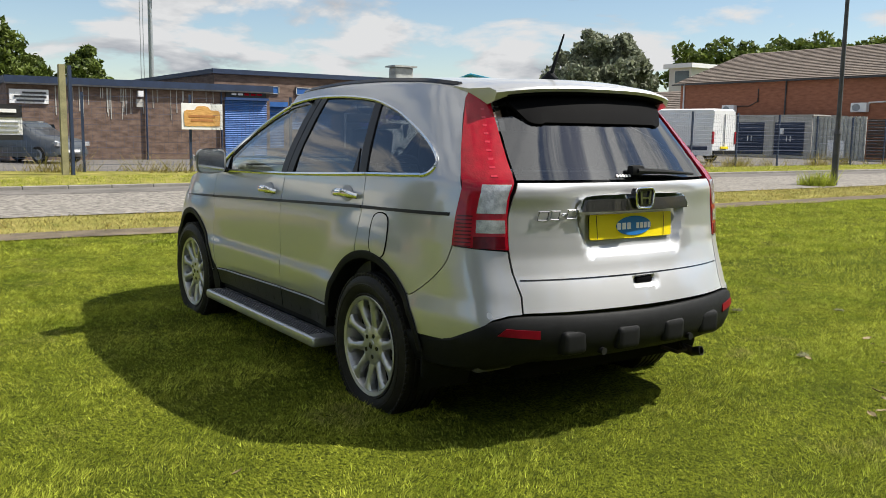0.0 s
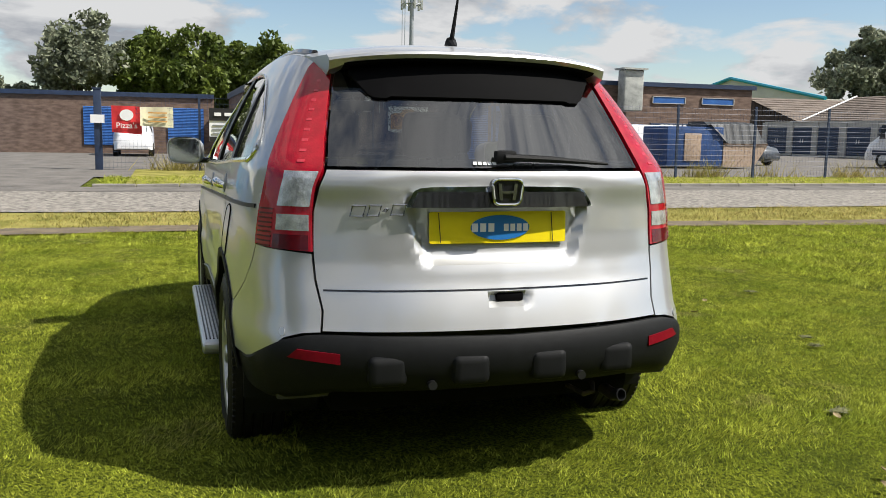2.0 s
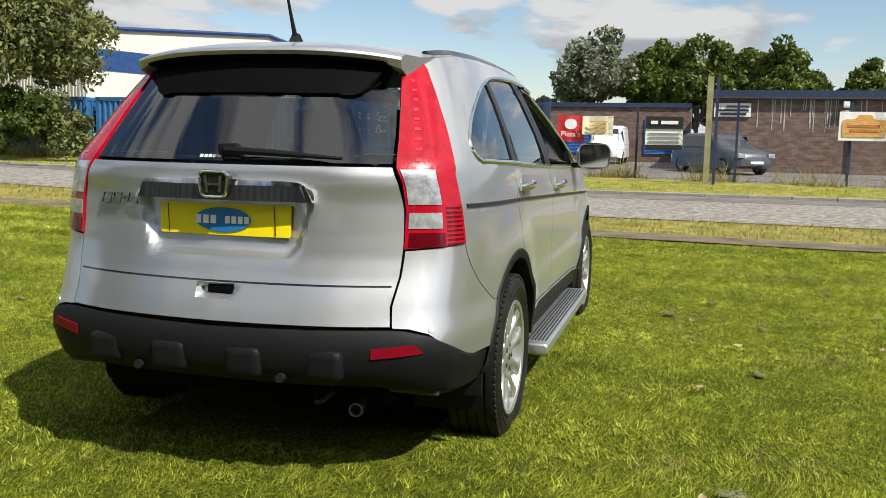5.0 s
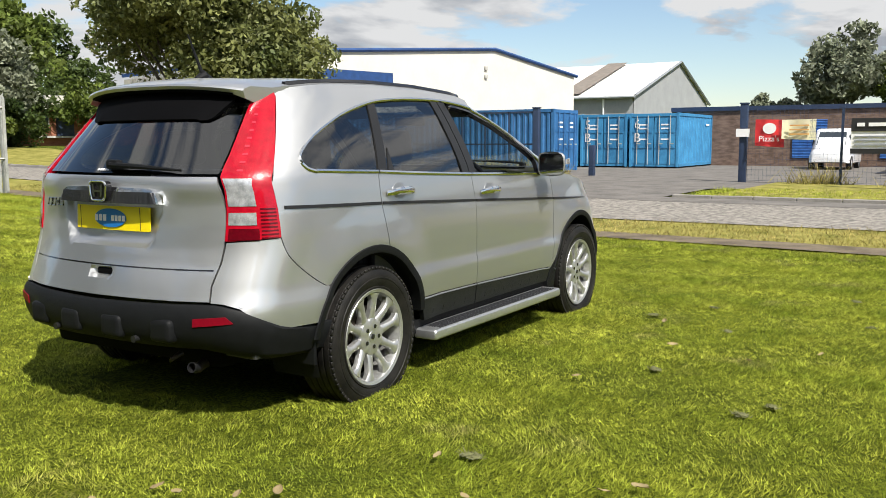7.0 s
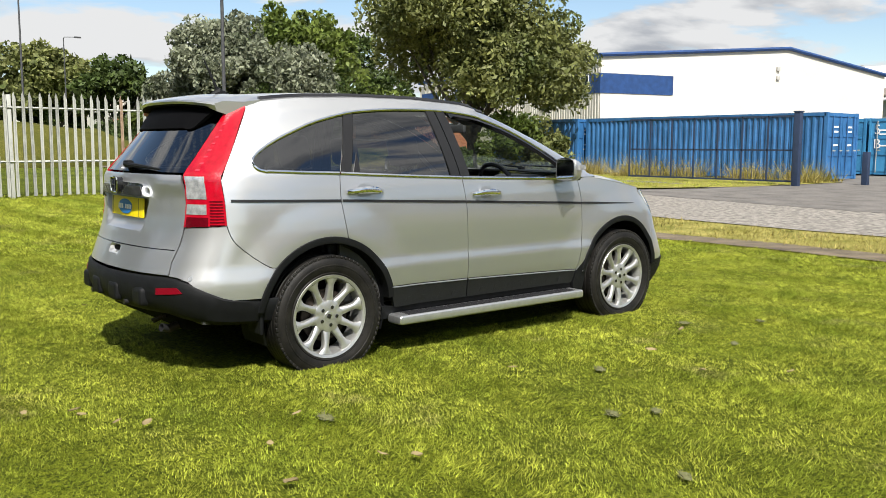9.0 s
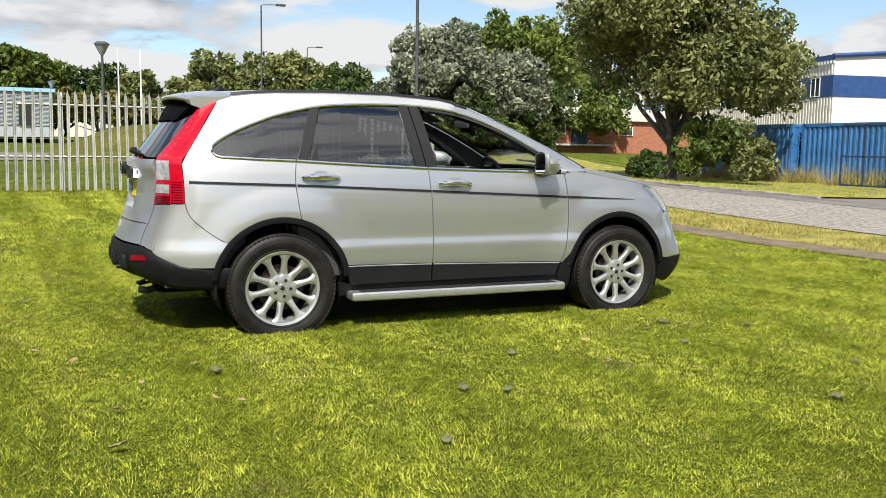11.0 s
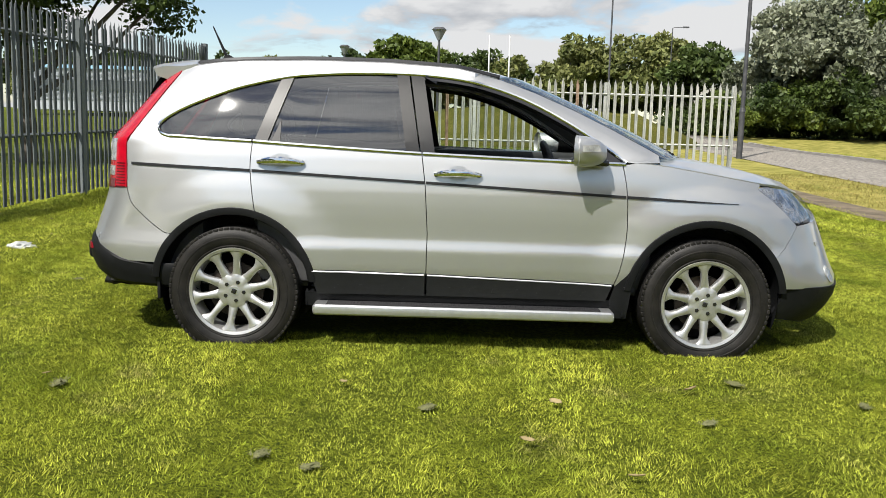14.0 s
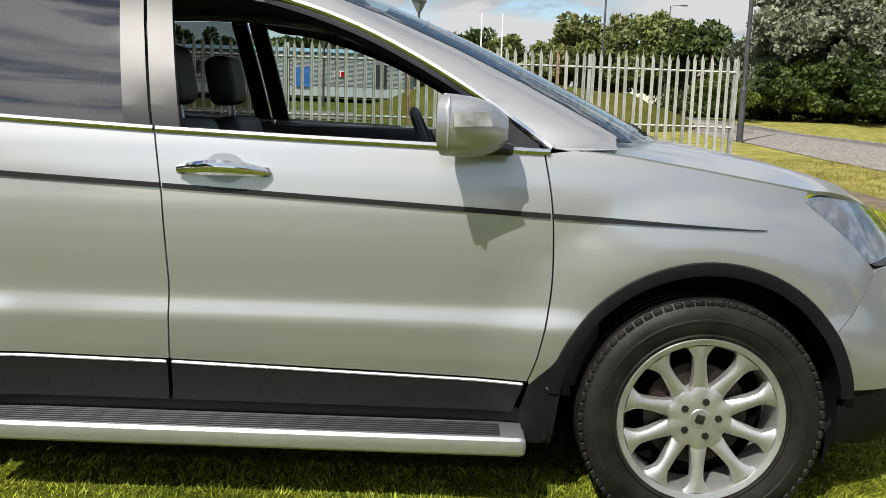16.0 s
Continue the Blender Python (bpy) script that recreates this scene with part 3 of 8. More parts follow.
# fuel flap on the left side
bm = panel(spline([(-1.47, 0.985), (-1.41, 1.005), (-1.35, 0.985), (-1.335, 0.90), (-1.35, 0.815), (-1.41, 0.795), (-1.47, 0.815), (-1.485, 0.90)], 4, closed=True), side(0.0025), 0.05, 0.004)
fuel_flap = part("fuel_flap", mirror_y(bm), "paint", car)
flap_line = spline([(-1.47, 0.985), (-1.41, 1.005), (-1.35, 0.985), (-1.335, 0.90), (-1.35, 0.815), (-1.41, 0.795), (-1.47, 0.815), (-1.485, 0.90)], 4, closed=True)
part("flap_seam", tube([Vector((x, side_y(x, z) + 0.001, z)) for x, z in flap_line], 0.0035, 5, closed=True), "matte_black", fuel_flap)

# ---------------------------------------------------------------- roof, screens, bonnet


def roof_edge(x):
    return side_y(x, terp(x, [g[0] for g in GUTTER], [g[1] for g in GUTTER])) - 0.004


ROOFC = ([-1.80, -1.64, -1.29, -0.95, -0.64, -0.25, -0.05, 0.15, 0.25], [1.612, 1.645, 1.668, 1.682, 1.683, 1.670, 1.652, 1.612, 1.585])


def roof_z(x, y):
    e = max(roof_edge(x), 0.3)
    zc, ze = terp(x, *ROOFC), terp(x, [g[0] for g in GUTTER], [g[1] for g in GUTTER])
    return zc - (zc - ze) * min(abs(y) / e, 1.0) ** 3.2


rx = [-1.62 + 1.74 * i / 24 for i in range(25)]
roof_line = [(x, -roof_edge(x)) for x in rx] + [(0.20, -0.42), (0.235, 0), (0.20, 0.42)] + [(x, roof_edge(x)) for x in rx[::-1]] + [(-1.68, 0.40), (-1.70, 0), (-1.68, -0.40)]
roof = part("roof", panel(roof_line, lambda x, y: Vector((x, y, roof_z(x, y))), 0.08, 0.01), "paint", car)
both("roof_strip", lambda: tube([Vector((x, -roof_edge(x) + 0.035, roof_z(x, roof_edge(x) - 0.03) + 0.004)) for x in [-1.58 + 1.72 * i / 20 for i in range(21)]], 0.016, 6), "gloss_black")
part("headliner", panel(inset(roof_line, 0.05), lambda x, y: Vector((x, y, roof_z(x, y) - 0.035)), 0.15, 0, flip=True), "headliner", car)
# antenna on a small foot
part("antenna", tube([(-1.56, 0, 1.668), (-1.585, 0, 1.72), (-1.655, 0, 1.872)], [0.011, 0.009, 0.004], 8, bm=tube([(-1.50, 0, 1.655), (-1.56, 0, 1.676), (-1.61, 0, 1.652)], [0.012, 0.026, 0.012], 8)), "black_plastic", car, "short black rod antenna")

wzs = [1.14 + 0.44 * i / 12 for i in range(13)]


def screen_pt(y, z):
    xs, ys, _ = plan(z, "screen")
    return Vector((float(np.interp(abs(y), ys, xs)), y, z))


def screen_half(z):
    gx = terp(-z, [-g[1] for g in GUTTER[5:]], [g[0] for g in GUTTER[5:]])
    return side_y(gx, z) - 0.004


screen_line = [(-screen_half(z), z) for z in wzs] + [(screen_half(z), z) for z in wzs[::-1]]
part("windscreen", panel(screen_line, screen_pt, 0.09, 0.004), "clear_glass", car, "clear laminated windscreen")
part("windscreen_border", panel([(-screen_half(z), z) for z in wzs] + [(-screen_half(z) + 0.045, z) for z in wzs[::-1]], lambda y, z: screen_pt(y, z) + Vector((-0.005, 0, -0.003)), 0.2, 0), "gloss_black", car)
part("windscreen_border", panel([(screen_half(z), z) for z in wzs] + [(screen_half(z) - 0.045, z) for z in wzs[::-1]], lambda y, z: screen_pt(y, z) + Vector((-0.005, 0, -0.003)), 0.2, 0), "gloss_black", car)

HOODC = ([1.0, 1.20, 1.40, 1.61, 1.83, 2.01, 2.09], [1.165, 1.148, 1.122, 1.086, 1.030, 0.945, 0.875])
HOODE = ([0.86, 1.05, 1.25, 1.45, 1.60, 1.70, 1.80, 1.95], [1.120, 1.106, 1.076, 1.044, 1.020, 1.004, 0.980, 0.92])


def hood_edge(x):
    return side_y(x, min(terp(x, *HOODE), 1.12)) - 0.002


def hood_pt(x, y):
    e = max(hood_edge(x), 0.2)
    f = min(abs(y) / e, 1.0)
    zc, ze = terp(x, *HOODC), terp(x, *HOODE)
    ridge = 0.012 * math.exp(-((f - 0.72) / 0.09) ** 2)
    return Vector((x, y, zc - (zc - ze) * f ** 2.6 + ridge))


hx = [0.92 + 0.70 * i / 12 for i in range(13)]
hood_line = [(x, -hood_edge(x)) for x in hx] + spline([(1.74, -0.68), (1.89, -0.52), (2.01, -0.26), (2.05, 0), (2.01, 0.26), (1.89, 0.52), (1.74, 0.68)], 4) + [(x, hood_edge(x)) for x in hx[::-1]] + spline([(0.97, 0.74), (1.10, 0.45), (1.17, 0.2), (1.18, 0), (1.17, -0.2), (1.10, -0.45), (0.97, -0.74)], 3)
part("bonnet", panel(hood_line, hood_pt, 0.07, 0.012, GAP), "paint", car)
cowl = [(0.90, -0.64), (1.03, -0.58), (1.14, -0.34), (1.18, 0), (1.14, 0.34), (1.03, 0.58), (0.90, 0.64)]
part("scuttle_panel", panel(cowl + [(0.80, 0.64), (0.80, -0.64)], lambda x, y: hood_pt(x, y) + Vector((0, 0, -0.012)), 0.1, 0.01), "black_plastic", car)
for y0, y1 in ((-0.50, 0.14), (0.06, 0.60)):
    part("wiper", tube([(1.16, y0, 1.165), (1.20, (y0 + y1) / 2, 1.178), (1.22, y1, 1.182)], 0.009, 6, bm=box((1.13, y0 - 0.02, 1.14), (1.18, y0 + 0.02, 1.168), 0.008)), "black_plastic", car)

# ---------------------------------------------------------------- tailgate and rear
def smooth01(v):
    v = max(0.0, min(1.0, v))
    return v * v * (3 - 2 * v)


def gate_pt(y, z):
    x = rear_x(y, z)
    half = terp(z, [0.84, 0.90, 1.02, 1.08], [0.27, 0.30, 0.335, 0.345])
    d = smooth01((half + 0.012 - abs(y)) / 0.040) * smooth01((z - 0.846) / 0.034) * smooth01((1.10 - z) / 0.03)
    x += 0.034 * d
    # shallow swage that runs out from the plate recess to the lamps
    x -= 0.012 * smooth01((abs(y) - 0.30) / 0.2) * math.exp(-((z - 1.13) / 0.05) ** 2)
    g = smooth01((0.072 - abs(y + 0.01)) / 0.012) * smooth01((z - 0.712) / 0.01) * smooth01((0.752 - z) / 0.01)
    return Vector((x + 0.03 * g, y, z))


gh = [(0.640, 0.632), (0.632, 0.70), (0.650, 0.80), (0.655, 0.90), (0.652, 1.03), (0.632, 1.12), (0.606, 1.178)]
gate_line = gh + [(-y, z) for y, z in gh[::-1]]
tailgate = part("tailgate", panel(gate_line, gate_pt, 0.018, 0.014, 0.002, flip=True), "paint", car, "silver tailgate with a plate recess")
lamp_in = [(0.602, 1.186), (0.582, 1.295), (0.556, 1.405), (0.531, 1.50), (0.514, 1.560)]
glass_line = lamp_in + [(-y, z) for y, z in lamp_in[::-1]]
part("rear_window", panel(glass_line, lambda y, z: Vector((rear_x(y, z) + 0.004, y, z)), 0.08, 0.004, 0.002, flip=True), "rear_glass", tailgate, "dark tinted rear window")
defl = [(0.465, 1.572), (0.485, 1.522), (0.425, 1.442), (0.405, 1.432), (0.365, 1.430), (0.345, 1.437)]
part("spoiler_underside", panel(defl + [(-y, z) for y, z in defl[::-1]], lambda y, z: Vector((rear_x(y, z) - 0.010 - 0.03 * smooth01((z - 1.43) / 0.1), y, z)), 0.06, 0.02, flip=True), "matte_black", tailgate)
# roof spoiler: a wedge from the roof's rear edge to a lip
bm = bmesh.new()
rows = []
for i in range(33):
    q = -1 + i / 16
    f = abs(q)
    drop = 0.030 * f ** 3
    tip = -1.955 + 0.11 * f ** 2.5
    root = -1.66 + 0.075 * f ** 2
    yr, yt = 0.606 * q, 0.556 * q
    zt = roof_z(max(root, -1.62), yr * 0.97) + 0.003
    low = 0.030 * smooth01((f - 0.86) / 0.14)
    prof = [(root, yr, zt), (root - 0.10, yr + (yt - yr) * 0.3, zt - 0.006 - drop * 0.3), (tip + 0.05, yt, 1.618 - drop), (tip + 0.006, yt, 1.604 - drop), (tip, yt, 1.594 - drop),
            (tip + 0.012, yt, 1.578 - drop - low * 0.6), (tip + 0.09, yt, 1.566 - drop - low), (root - 0.02, yr, 1.562 - drop)]
    rows.append([bm.verts.new(p) for p in prof])
for A, B in zip(rows, rows[1:]):
    for j in range(7):
        bm.faces.new((A[j], A[j + 1], B[j + 1], B[j]))
bm.faces.new(rows[0]), bm.faces.new(rows[-1][::-1])
bmesh.ops.recalc_face_normals(bm, faces=bm.faces)
part("roof_spoiler", bm, "paint", tailgate, "silver roof spoiler over the rear window")
bm = bmesh.new()
pv = None
for i in range(25):
    y = -0.505 + 1.01 * i / 24
    f = abs(y) / 0.54
    drop, tip = 0.030 * f ** 3, -1.955 + 0.10 * f ** 2.5
    row = [bm.verts.new((x, y, z)) for x, z in ((tip + 0.010, 1.580 - drop), (tip + 0.016, 1.572 - drop), (tip + 0.09, 1.560 - drop), (-1.70, 1.552 - drop))]
    if pv:
        for j in range(3):
            bm.faces.new((pv[j], pv[j + 1], row[j + 1], row[j]))
    pv = row
bmesh.ops.recalc_face_normals(bm, faces=bm.faces)
part("spoiler_lining", bm, "matte_black", tailgate)
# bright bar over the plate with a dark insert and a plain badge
bar = spline([(0.352, 1.052), (0.335, 1.085), (0.300, 1.118), (0.15, 1.124), (0, 1.126), (-0.15, 1.124), (-0.300, 1.118), (-0.335, 1.085), (-0.352, 1.052)], 3)
barx = rear_x(0, 1.09) - 0.022
part("garnish_bar", panel(bar + [(-0.30, 1.056), (0, 1.060), (0.30, 1.056)], lambda y, z: Vector((rear_x(y, z) - 0.020 - 0.008 * smooth01((1.126 - z) / 0.06), y, z)), 0.04, 0.03, flip=True), "chrome", tailgate, "bright bar with dark insert")
part("garnish_insert", panel([(0.334, 1.052), (0.310, 1.106), (-0.310, 1.106), (-0.334, 1.052)], lambda y, z: Vector((rear_x(y, z) - 0.034, y, z)), 0.06, 0.006, flip=True), "gloss_black", tailgate)


def rounded_rect(cy, cz, hw, hh, r, taper=0.0, n=5):
    pts = []
    for sx, sz, a0 in ((1, 1, 0), (-1, 1, 90), (-1, -1, 180), (1, -1, 270)):
        for i in range(n + 1):
            a = radians(a0 + 90 * i / n)
            h = hw - (taper if sz < 0 else 0)
            pts.append((cy + sx * (h - r) + r * math.cos(a), cz + sz * (hh - r) + r * math.sin(a)))
    return pts


bx = rear_x(0, 1.11) - 0.052
ring = [Vector((bx, y, z)) for y, z in rounded_rect(0, 1.108, 0.056, 0.044, 0.022, 0.006)]
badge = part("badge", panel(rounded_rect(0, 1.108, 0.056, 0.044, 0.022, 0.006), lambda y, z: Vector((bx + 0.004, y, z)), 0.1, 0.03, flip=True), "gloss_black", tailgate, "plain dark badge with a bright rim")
part("badge_rim", tube(ring, 0.0055, 8, closed=True), "chrome", badge)
for s in (-1, 1):
    part("badge_mark", panel([(s * 0.018, 1.080), (s * 0.030, 1.080), (s * 0.036, 1.137), (s * 0.024, 1.137)], lambda y, z: Vector((bx - 0.004, y, z)), 0.1, 0.006, flip=True), "dark_chrome", badge)
part("badge_mark", panel([(-0.026, 1.103), (0.026, 1.103), (0.026, 1.112), (-0.026, 1.112)], lambda y, z: Vector((bx - 0.0035, y, z)), 0.1, 0.006, flip=True), "dark_chrome", badge)
# script badge as plain slanted outlines
for y0, y1 in ((0.535, 0.486), (0.478, 0.434), (0.426, 0.408), (0.400, 0.350)):
    hz = 0.018 if y0 - y1 > 0.03 else 0.004
    zc = 1.037 - (y0 - 0.535) * 0.04
    loop = [(y0, zc - hz), (y1 + 0.006, zc - hz), (y1 - 0.004, zc + hz), (y0 - 0.010, zc + hz)]
    part("script_bar", tube([Vector((rear_x(y, z) - 0.010, y, z)) for y, z in loop], 0.0042, 6, closed=True), "dark_chrome", tailgate)
# number plate, with the number covered
px0 = rear_x(0.0, 0.98) + 0.034 - 0.014
tilt = lambda y, z, o=0.0: Vector((px0 - 0.03 * (y / 0.26) ** 2 * -0.35 - (0.98 - z) * 0.05 - o, y, z))
plate = part("number_plate", panel(rounded_rect(0, 0.978, 0.26, 0.056, 0.008), tilt, 0.08, 0.006, flip=True), "plate", tailgate, "yellow plate with a blue oval over it")
part("plate_oval", panel([(0.112 * math.cos(i * math.tau / 36), 0.978 + 0.044 * math.sin(i * math.tau / 36)) for i in range(36)], lambda y, z: tilt(y, z, 0.004), 0.2, 0.001, flip=True), "plate_blue", plate)
for y0, y1, hh in ((0.108, 0.016, 0.015), (-0.012, -0.112, 0.013)):
    k = 3 if y0 > 0 else 4
    for i in range(k):
        a, b = y0 + (y1 - y0) * i / k, y0 + (y1 - y0) * (i + 0.72) / k
        part("plate_bar", panel([(a, 0.978 - hh), (b, 0.978 - hh), (b, 0.978 + hh), (a, 0.978 + hh)], lambda y, z: tilt(y, z, 0.007), 0.2, 0.001, flip=True), "white_print", plate)
for ys in (0.222, -0.205):
    part("plate_line", panel([(ys, 0.925), (ys - 0.003, 0.925), (ys + 0.005, 1.031), (ys + 0.008, 1.031)], lambda y, z: tilt(y, z, 0.004), 0.2, 0.001, flip=True), "black_print", plate)
part("tailgate_handle", box((rear_x(0, 0.735) + 0.016, -0.070, 0.722), (rear_x(0, 0.735) + 0.05, 0.030, 0.750), 0.006), "matte_black", tailgate)
part("gate_seam", panel([(0.628, 0.764), (0.628, 0.770), (-0.628, 0.770), (-0.628, 0.764)], lambda y, z: Vector((rear_x(y, z) - 0.0015, y, z)), 0.06, 0.002, flip=True), "gloss_black", tailgate)
# rear wiper
wx = lambda y, z: rear_x(y, z) - 0.02
arm = tube([(wx(-0.03, 1.222) - 0.01, -0.01, 1.226), (wx(-0.2, 1.215), -0.2, 1.219), (wx(-0.44, 1.202), -0.44, 1.204)], [0.014, 0.012, 0.005], 8)
box((wx(0, 1.22) - 0.012, -0.06, 1.205), (wx(0, 1.22) + 0.03, 0.02, 1.25), 0.014, bm=arm)
part("rear_wiper", arm, "black_plastic", tailgate, "black rear wiper arm at rest")
for i in range(5):
    y = 0.10 - i * 0.018
    part("window_script_bar", panel([(y, 1.199), (y - 0.013, 1.199), (y - 0.013, 1.209), (y, 1.209)], lambda y, z: Vector((rear_x(y, z) - 0.001, y, z)), 0.2, 0, flip=True), "white_print", tailgate)

# tail lamps, wrapped round the corner: outlines in (length round the corner, height)
inner = [(0.652, 0.892), (0.652, 1.03), (0.638, 1.12), (0.612, 1.18), (0.589, 1.295), (0.563, 1.405), (0.538, 1.50), (0.521, 1.556), (0.513, 1.588)]
lamp_poly = [(u_of(z, y=y), z) for y, z in inner] + [(u_of(z, x=x + 0.004), z) for x, z in LAMP_EDGE[::-1]]
CORNER = lambda off: (lambda u, z: rear_u(u, z) + Vector((-off * 0.75, -off * 0.65, 0)))
lamps = both("tail_lamp", lambda: panel(lamp_poly, CORNER(0.006), 0.035, 0.03, 0.002), "red_lens", None, "tall red tail lamp with clear sections")


def lamp_band(z0, z1, f0, f1, off):
    def edge(z, f):
        zs, us = [p[1] for p in inner], [u_of(p[1], y=p[0]) for p in inner]
        a = terp(z, zs, us)
        le = sorted(LAMP_EDGE, key=lambda p: p[1])
        b = u_of(z, x=terp(z, [p[1] for p in le], [p[0] for p in le]))
        return a + (b - a) * f
    n = 4
    return [(edge(z0 + (z1 - z0) * i / n, f0), z0 + (z1 - z0) * i / n) for i in range(n + 1)] + [(edge(z1 + (z0 - z1) * i / n, f1), z1 + (z0 - z1) * i / n) for i in range(n + 1)]


both("clear_section", lambda: panel(lamp_band(1.048, 1.170, 0.05, 0.60, 0), CORNER(0.009), 0.03, 0.004), "clear_lens", lamps, "clear reversing light section")
both("clear_section", lambda: panel(lamp_band(0.965, 1.020, 0.05, 0.58, 0), CORNER(0.009), 0.03, 0.004), "clear_lens", lamps, "clear indicator section")
for i in range(9):
    z0 = 1.20 + i * 0.036
    both("lens_dot", lambda: panel(lamp_band(z0, z0 + 0.009, 0.30, 0.42, 0), CORNER(0.0072), 0.03, 0.002), "red_glint", lamps)
both("lamp_section", lambda: panel(lamp_band(0.90, 0.95, 0.06, 0.62, 0), CORNER(0.008), 0.03, 0.003), "red_bright", lamps)
for i in range(9):
    z0 = 0.905 + i * 0.016
    both("lens_rib", lambda: panel(lamp_band(z0, z0 + 0.006, 0.66, 0.97, 0), CORNER(0.0085), 0.04, 0.002), "red_bright", lamps)

# rear bumper: painted corners and a dark lower moulding
corner_poly = ([(u_of(z, y=y), z) for y, z in ((0.644, 0.628), (0.636, 0.70), (0.654, 0.80), (0.659, 0.888))] 
               + [(u_of(z, x=x), z) for x, z in REAR_CUT[::-1] + [(-1.672, 0.62), (-1.705, 0.58), (-1.745, 0.495), (-1.95, 0.497), (-2.02, 0.508)]]
               + [(u_of(z, y=y), z) for y, z in ((0.80, 0.568), (0.76, 0.605), (0.70, 0.624))])


def flared(p):
    """Adds the swelling of the wheel arches to a point of the right-hand side."""
    g = 0.0
    for ax in (AXLE_F, AXLE_R):
        g += 0.020 * max(0.0, min(1.0, (0.66 - math.hypot(p.x - ax, p.z - HUB_Z)) / 0.17))
    return p + Vector((0, -g, 0))


corners = both("rear_bumper_corner", lambda: panel(corner_poly, lambda u, z: flared(rear_u(u, z)), 0.04, 0.02, 0.002), "paint")
both("parking_sensor", lambda: panel([(u_of(0.625, y=0.765) + 0.012 * math.cos(i * math.tau / 14), 0.625 + 0.014 * math.sin(i * math.tau / 14)) for i in range(14)], CORNER(0.003), 0.1, 0.003), "alu", corners)


def bumper_top(u):
    return terp(u, [0, 0.62, 0.70, 0.80, 0.90, 1.0, 1.1, 1.6], [0.614, 0.622, 0.620, 0.598, 0.552, 0.508, 0.492, 0.488])


bm = bmesh.new()
rings = []
us = [-1.36 + 2.72 * i / 88 for i in range(89)]
for u in us:
    a = abs(u)
    ring = []
    zt = bumper_top(a)
    for j, (f, o) in enumerate(((0.0, -0.012), (0.0, 0.004), (0.06, 0.010), (0.30, 0.012), (0.55, 0.006), (0.80, -0.004), (0.93, -0.03), (1.0, -0.09))):
        zb = terp(a, [0, 0.6, 0.9, 1.4], [0.43, 0.42, 0.365, 0.345]) - 0.02
        z = zt + (zb - zt) * f
        p = rear_u(a, z)
        n = Vector((-1, 0, 0)) if a < 0.55 else Vector((-max(0.0, 1 - (a - 0.55) / 0.5), -min(1.0, (a - 0.55) / 0.5), 0)).normalized()
        p = p + n * o
        ring.append(bm.verts.new((p.x, p.y if u > 0 else -p.y, p.z)))
    rings.append(ring)
for A, B in zip(rings, rings[1:]):
    for j in range(7):
        bm.faces.new((A[j], A[j + 1], B[j + 1], B[j]))
bmesh.ops.recalc_face_normals(bm, faces=bm.faces)
rear_bumper = part("rear_bumper", bm, "black_plastic", car, "dark textured lower rear bumper")
both("reflector", lambda: panel([(u_of(0.53, y=0.578), 0.527), (u_of(0.53, y=0.745), 0.545), (u_of(0.56, y=0.715), 0.575), (u_of(0.57, y=0.578), 0.563)], CORNER(0.016), 0.05, 0.006), "reflector_red", rear_bumper, "red bumper reflector")
for yc in (-0.43, -0.145, 0.145, 0.43):
    b = box((rear_x(yc, 0.5) - 0.020, yc - 0.068, 0.448), (rear_x(yc, 0.5) + 0.06, yc + 0.068, 0.556), 0.030, 4)
    part("bumper_boss", b, "black_plastic", rear_bumper)
for yc in (-0.28, 0.28):
    part("parking_sensor", cyl((rear_x(yc, 0.44) - 0.022, yc, 0.452), (rear_x(yc, 0.44) + 0.03, yc, 0.452), 0.016, n=16), "pillar", rear_bumper)
part("underbody", box((-1.60, -0.70, 0.25), (1.90, 0.70, 0.36), 0.04), "matte_black", car)
part("underbody", box((-2.08, -0.60, 0.30), (-1.70, 0.60, 0.42), 0.05), "matte_black", car)
ex = tube([(-1.7, -0.42, 0.34), (-2.02, -0.48, 0.335), (-2.14, -0.505, 0.312)], 0.024, 12)
part("exhaust_pipe", ex, "dark_metal", car)
part("exhaust_tip", lathe([(0.022, 0), (0.024, 0.05), (0.020, 0.05), (0.018, 0.0)], 16), "pillar", car).matrix_world = pose(-2.13, -0.503, 0.314, 14, 0, 102)
part("tow_eye", tube([(-2.08, -0.33, 0.35), (-2.16, -0.36, 0.335), (-2.18, -0.39, 0.35), (-2.13, -0.41, 0.37)], 0.010, 8), "dark_metal", car)

# front bumper and head lamps
fb = [(u_of(z, x=x, kind="nose"), z) for x, z in ((1.712, 0.575), (1.69, 0.612), (1.745, 0.66), (1.80, 0.735), (1.84, 0.785))] + [(0.62, 0.80), (0.3, 0.84), (0, 0.85), (0, 0.42), (0.5, 0.42), (0.8, 0.43), (u_of(0.44, x=1.745, kind="nose"), 0.44)]
both("front_bumper", lambda: panel(fb, lambda u, z: flared(rear_u(u, z, kind="nose")), 0.05, 0.02, flip=True), "paint")
fl = [(0, 0.425), (0.5, 0.425), (0.8, 0.435), (u_of(0.445, x=1.745, kind="nose"), 0.445), (u_of(0.30, x=1.70, kind="nose"), 0.27), (0.6, 0.20), (0, 0.18)]
both("front_lower_bumper", lambda: panel(fl, lambda u, z: rear_u(u, z, kind="nose") + Vector((0.008, -0.006, 0)), 0.06, 0.02, flip=True), "black_plastic")
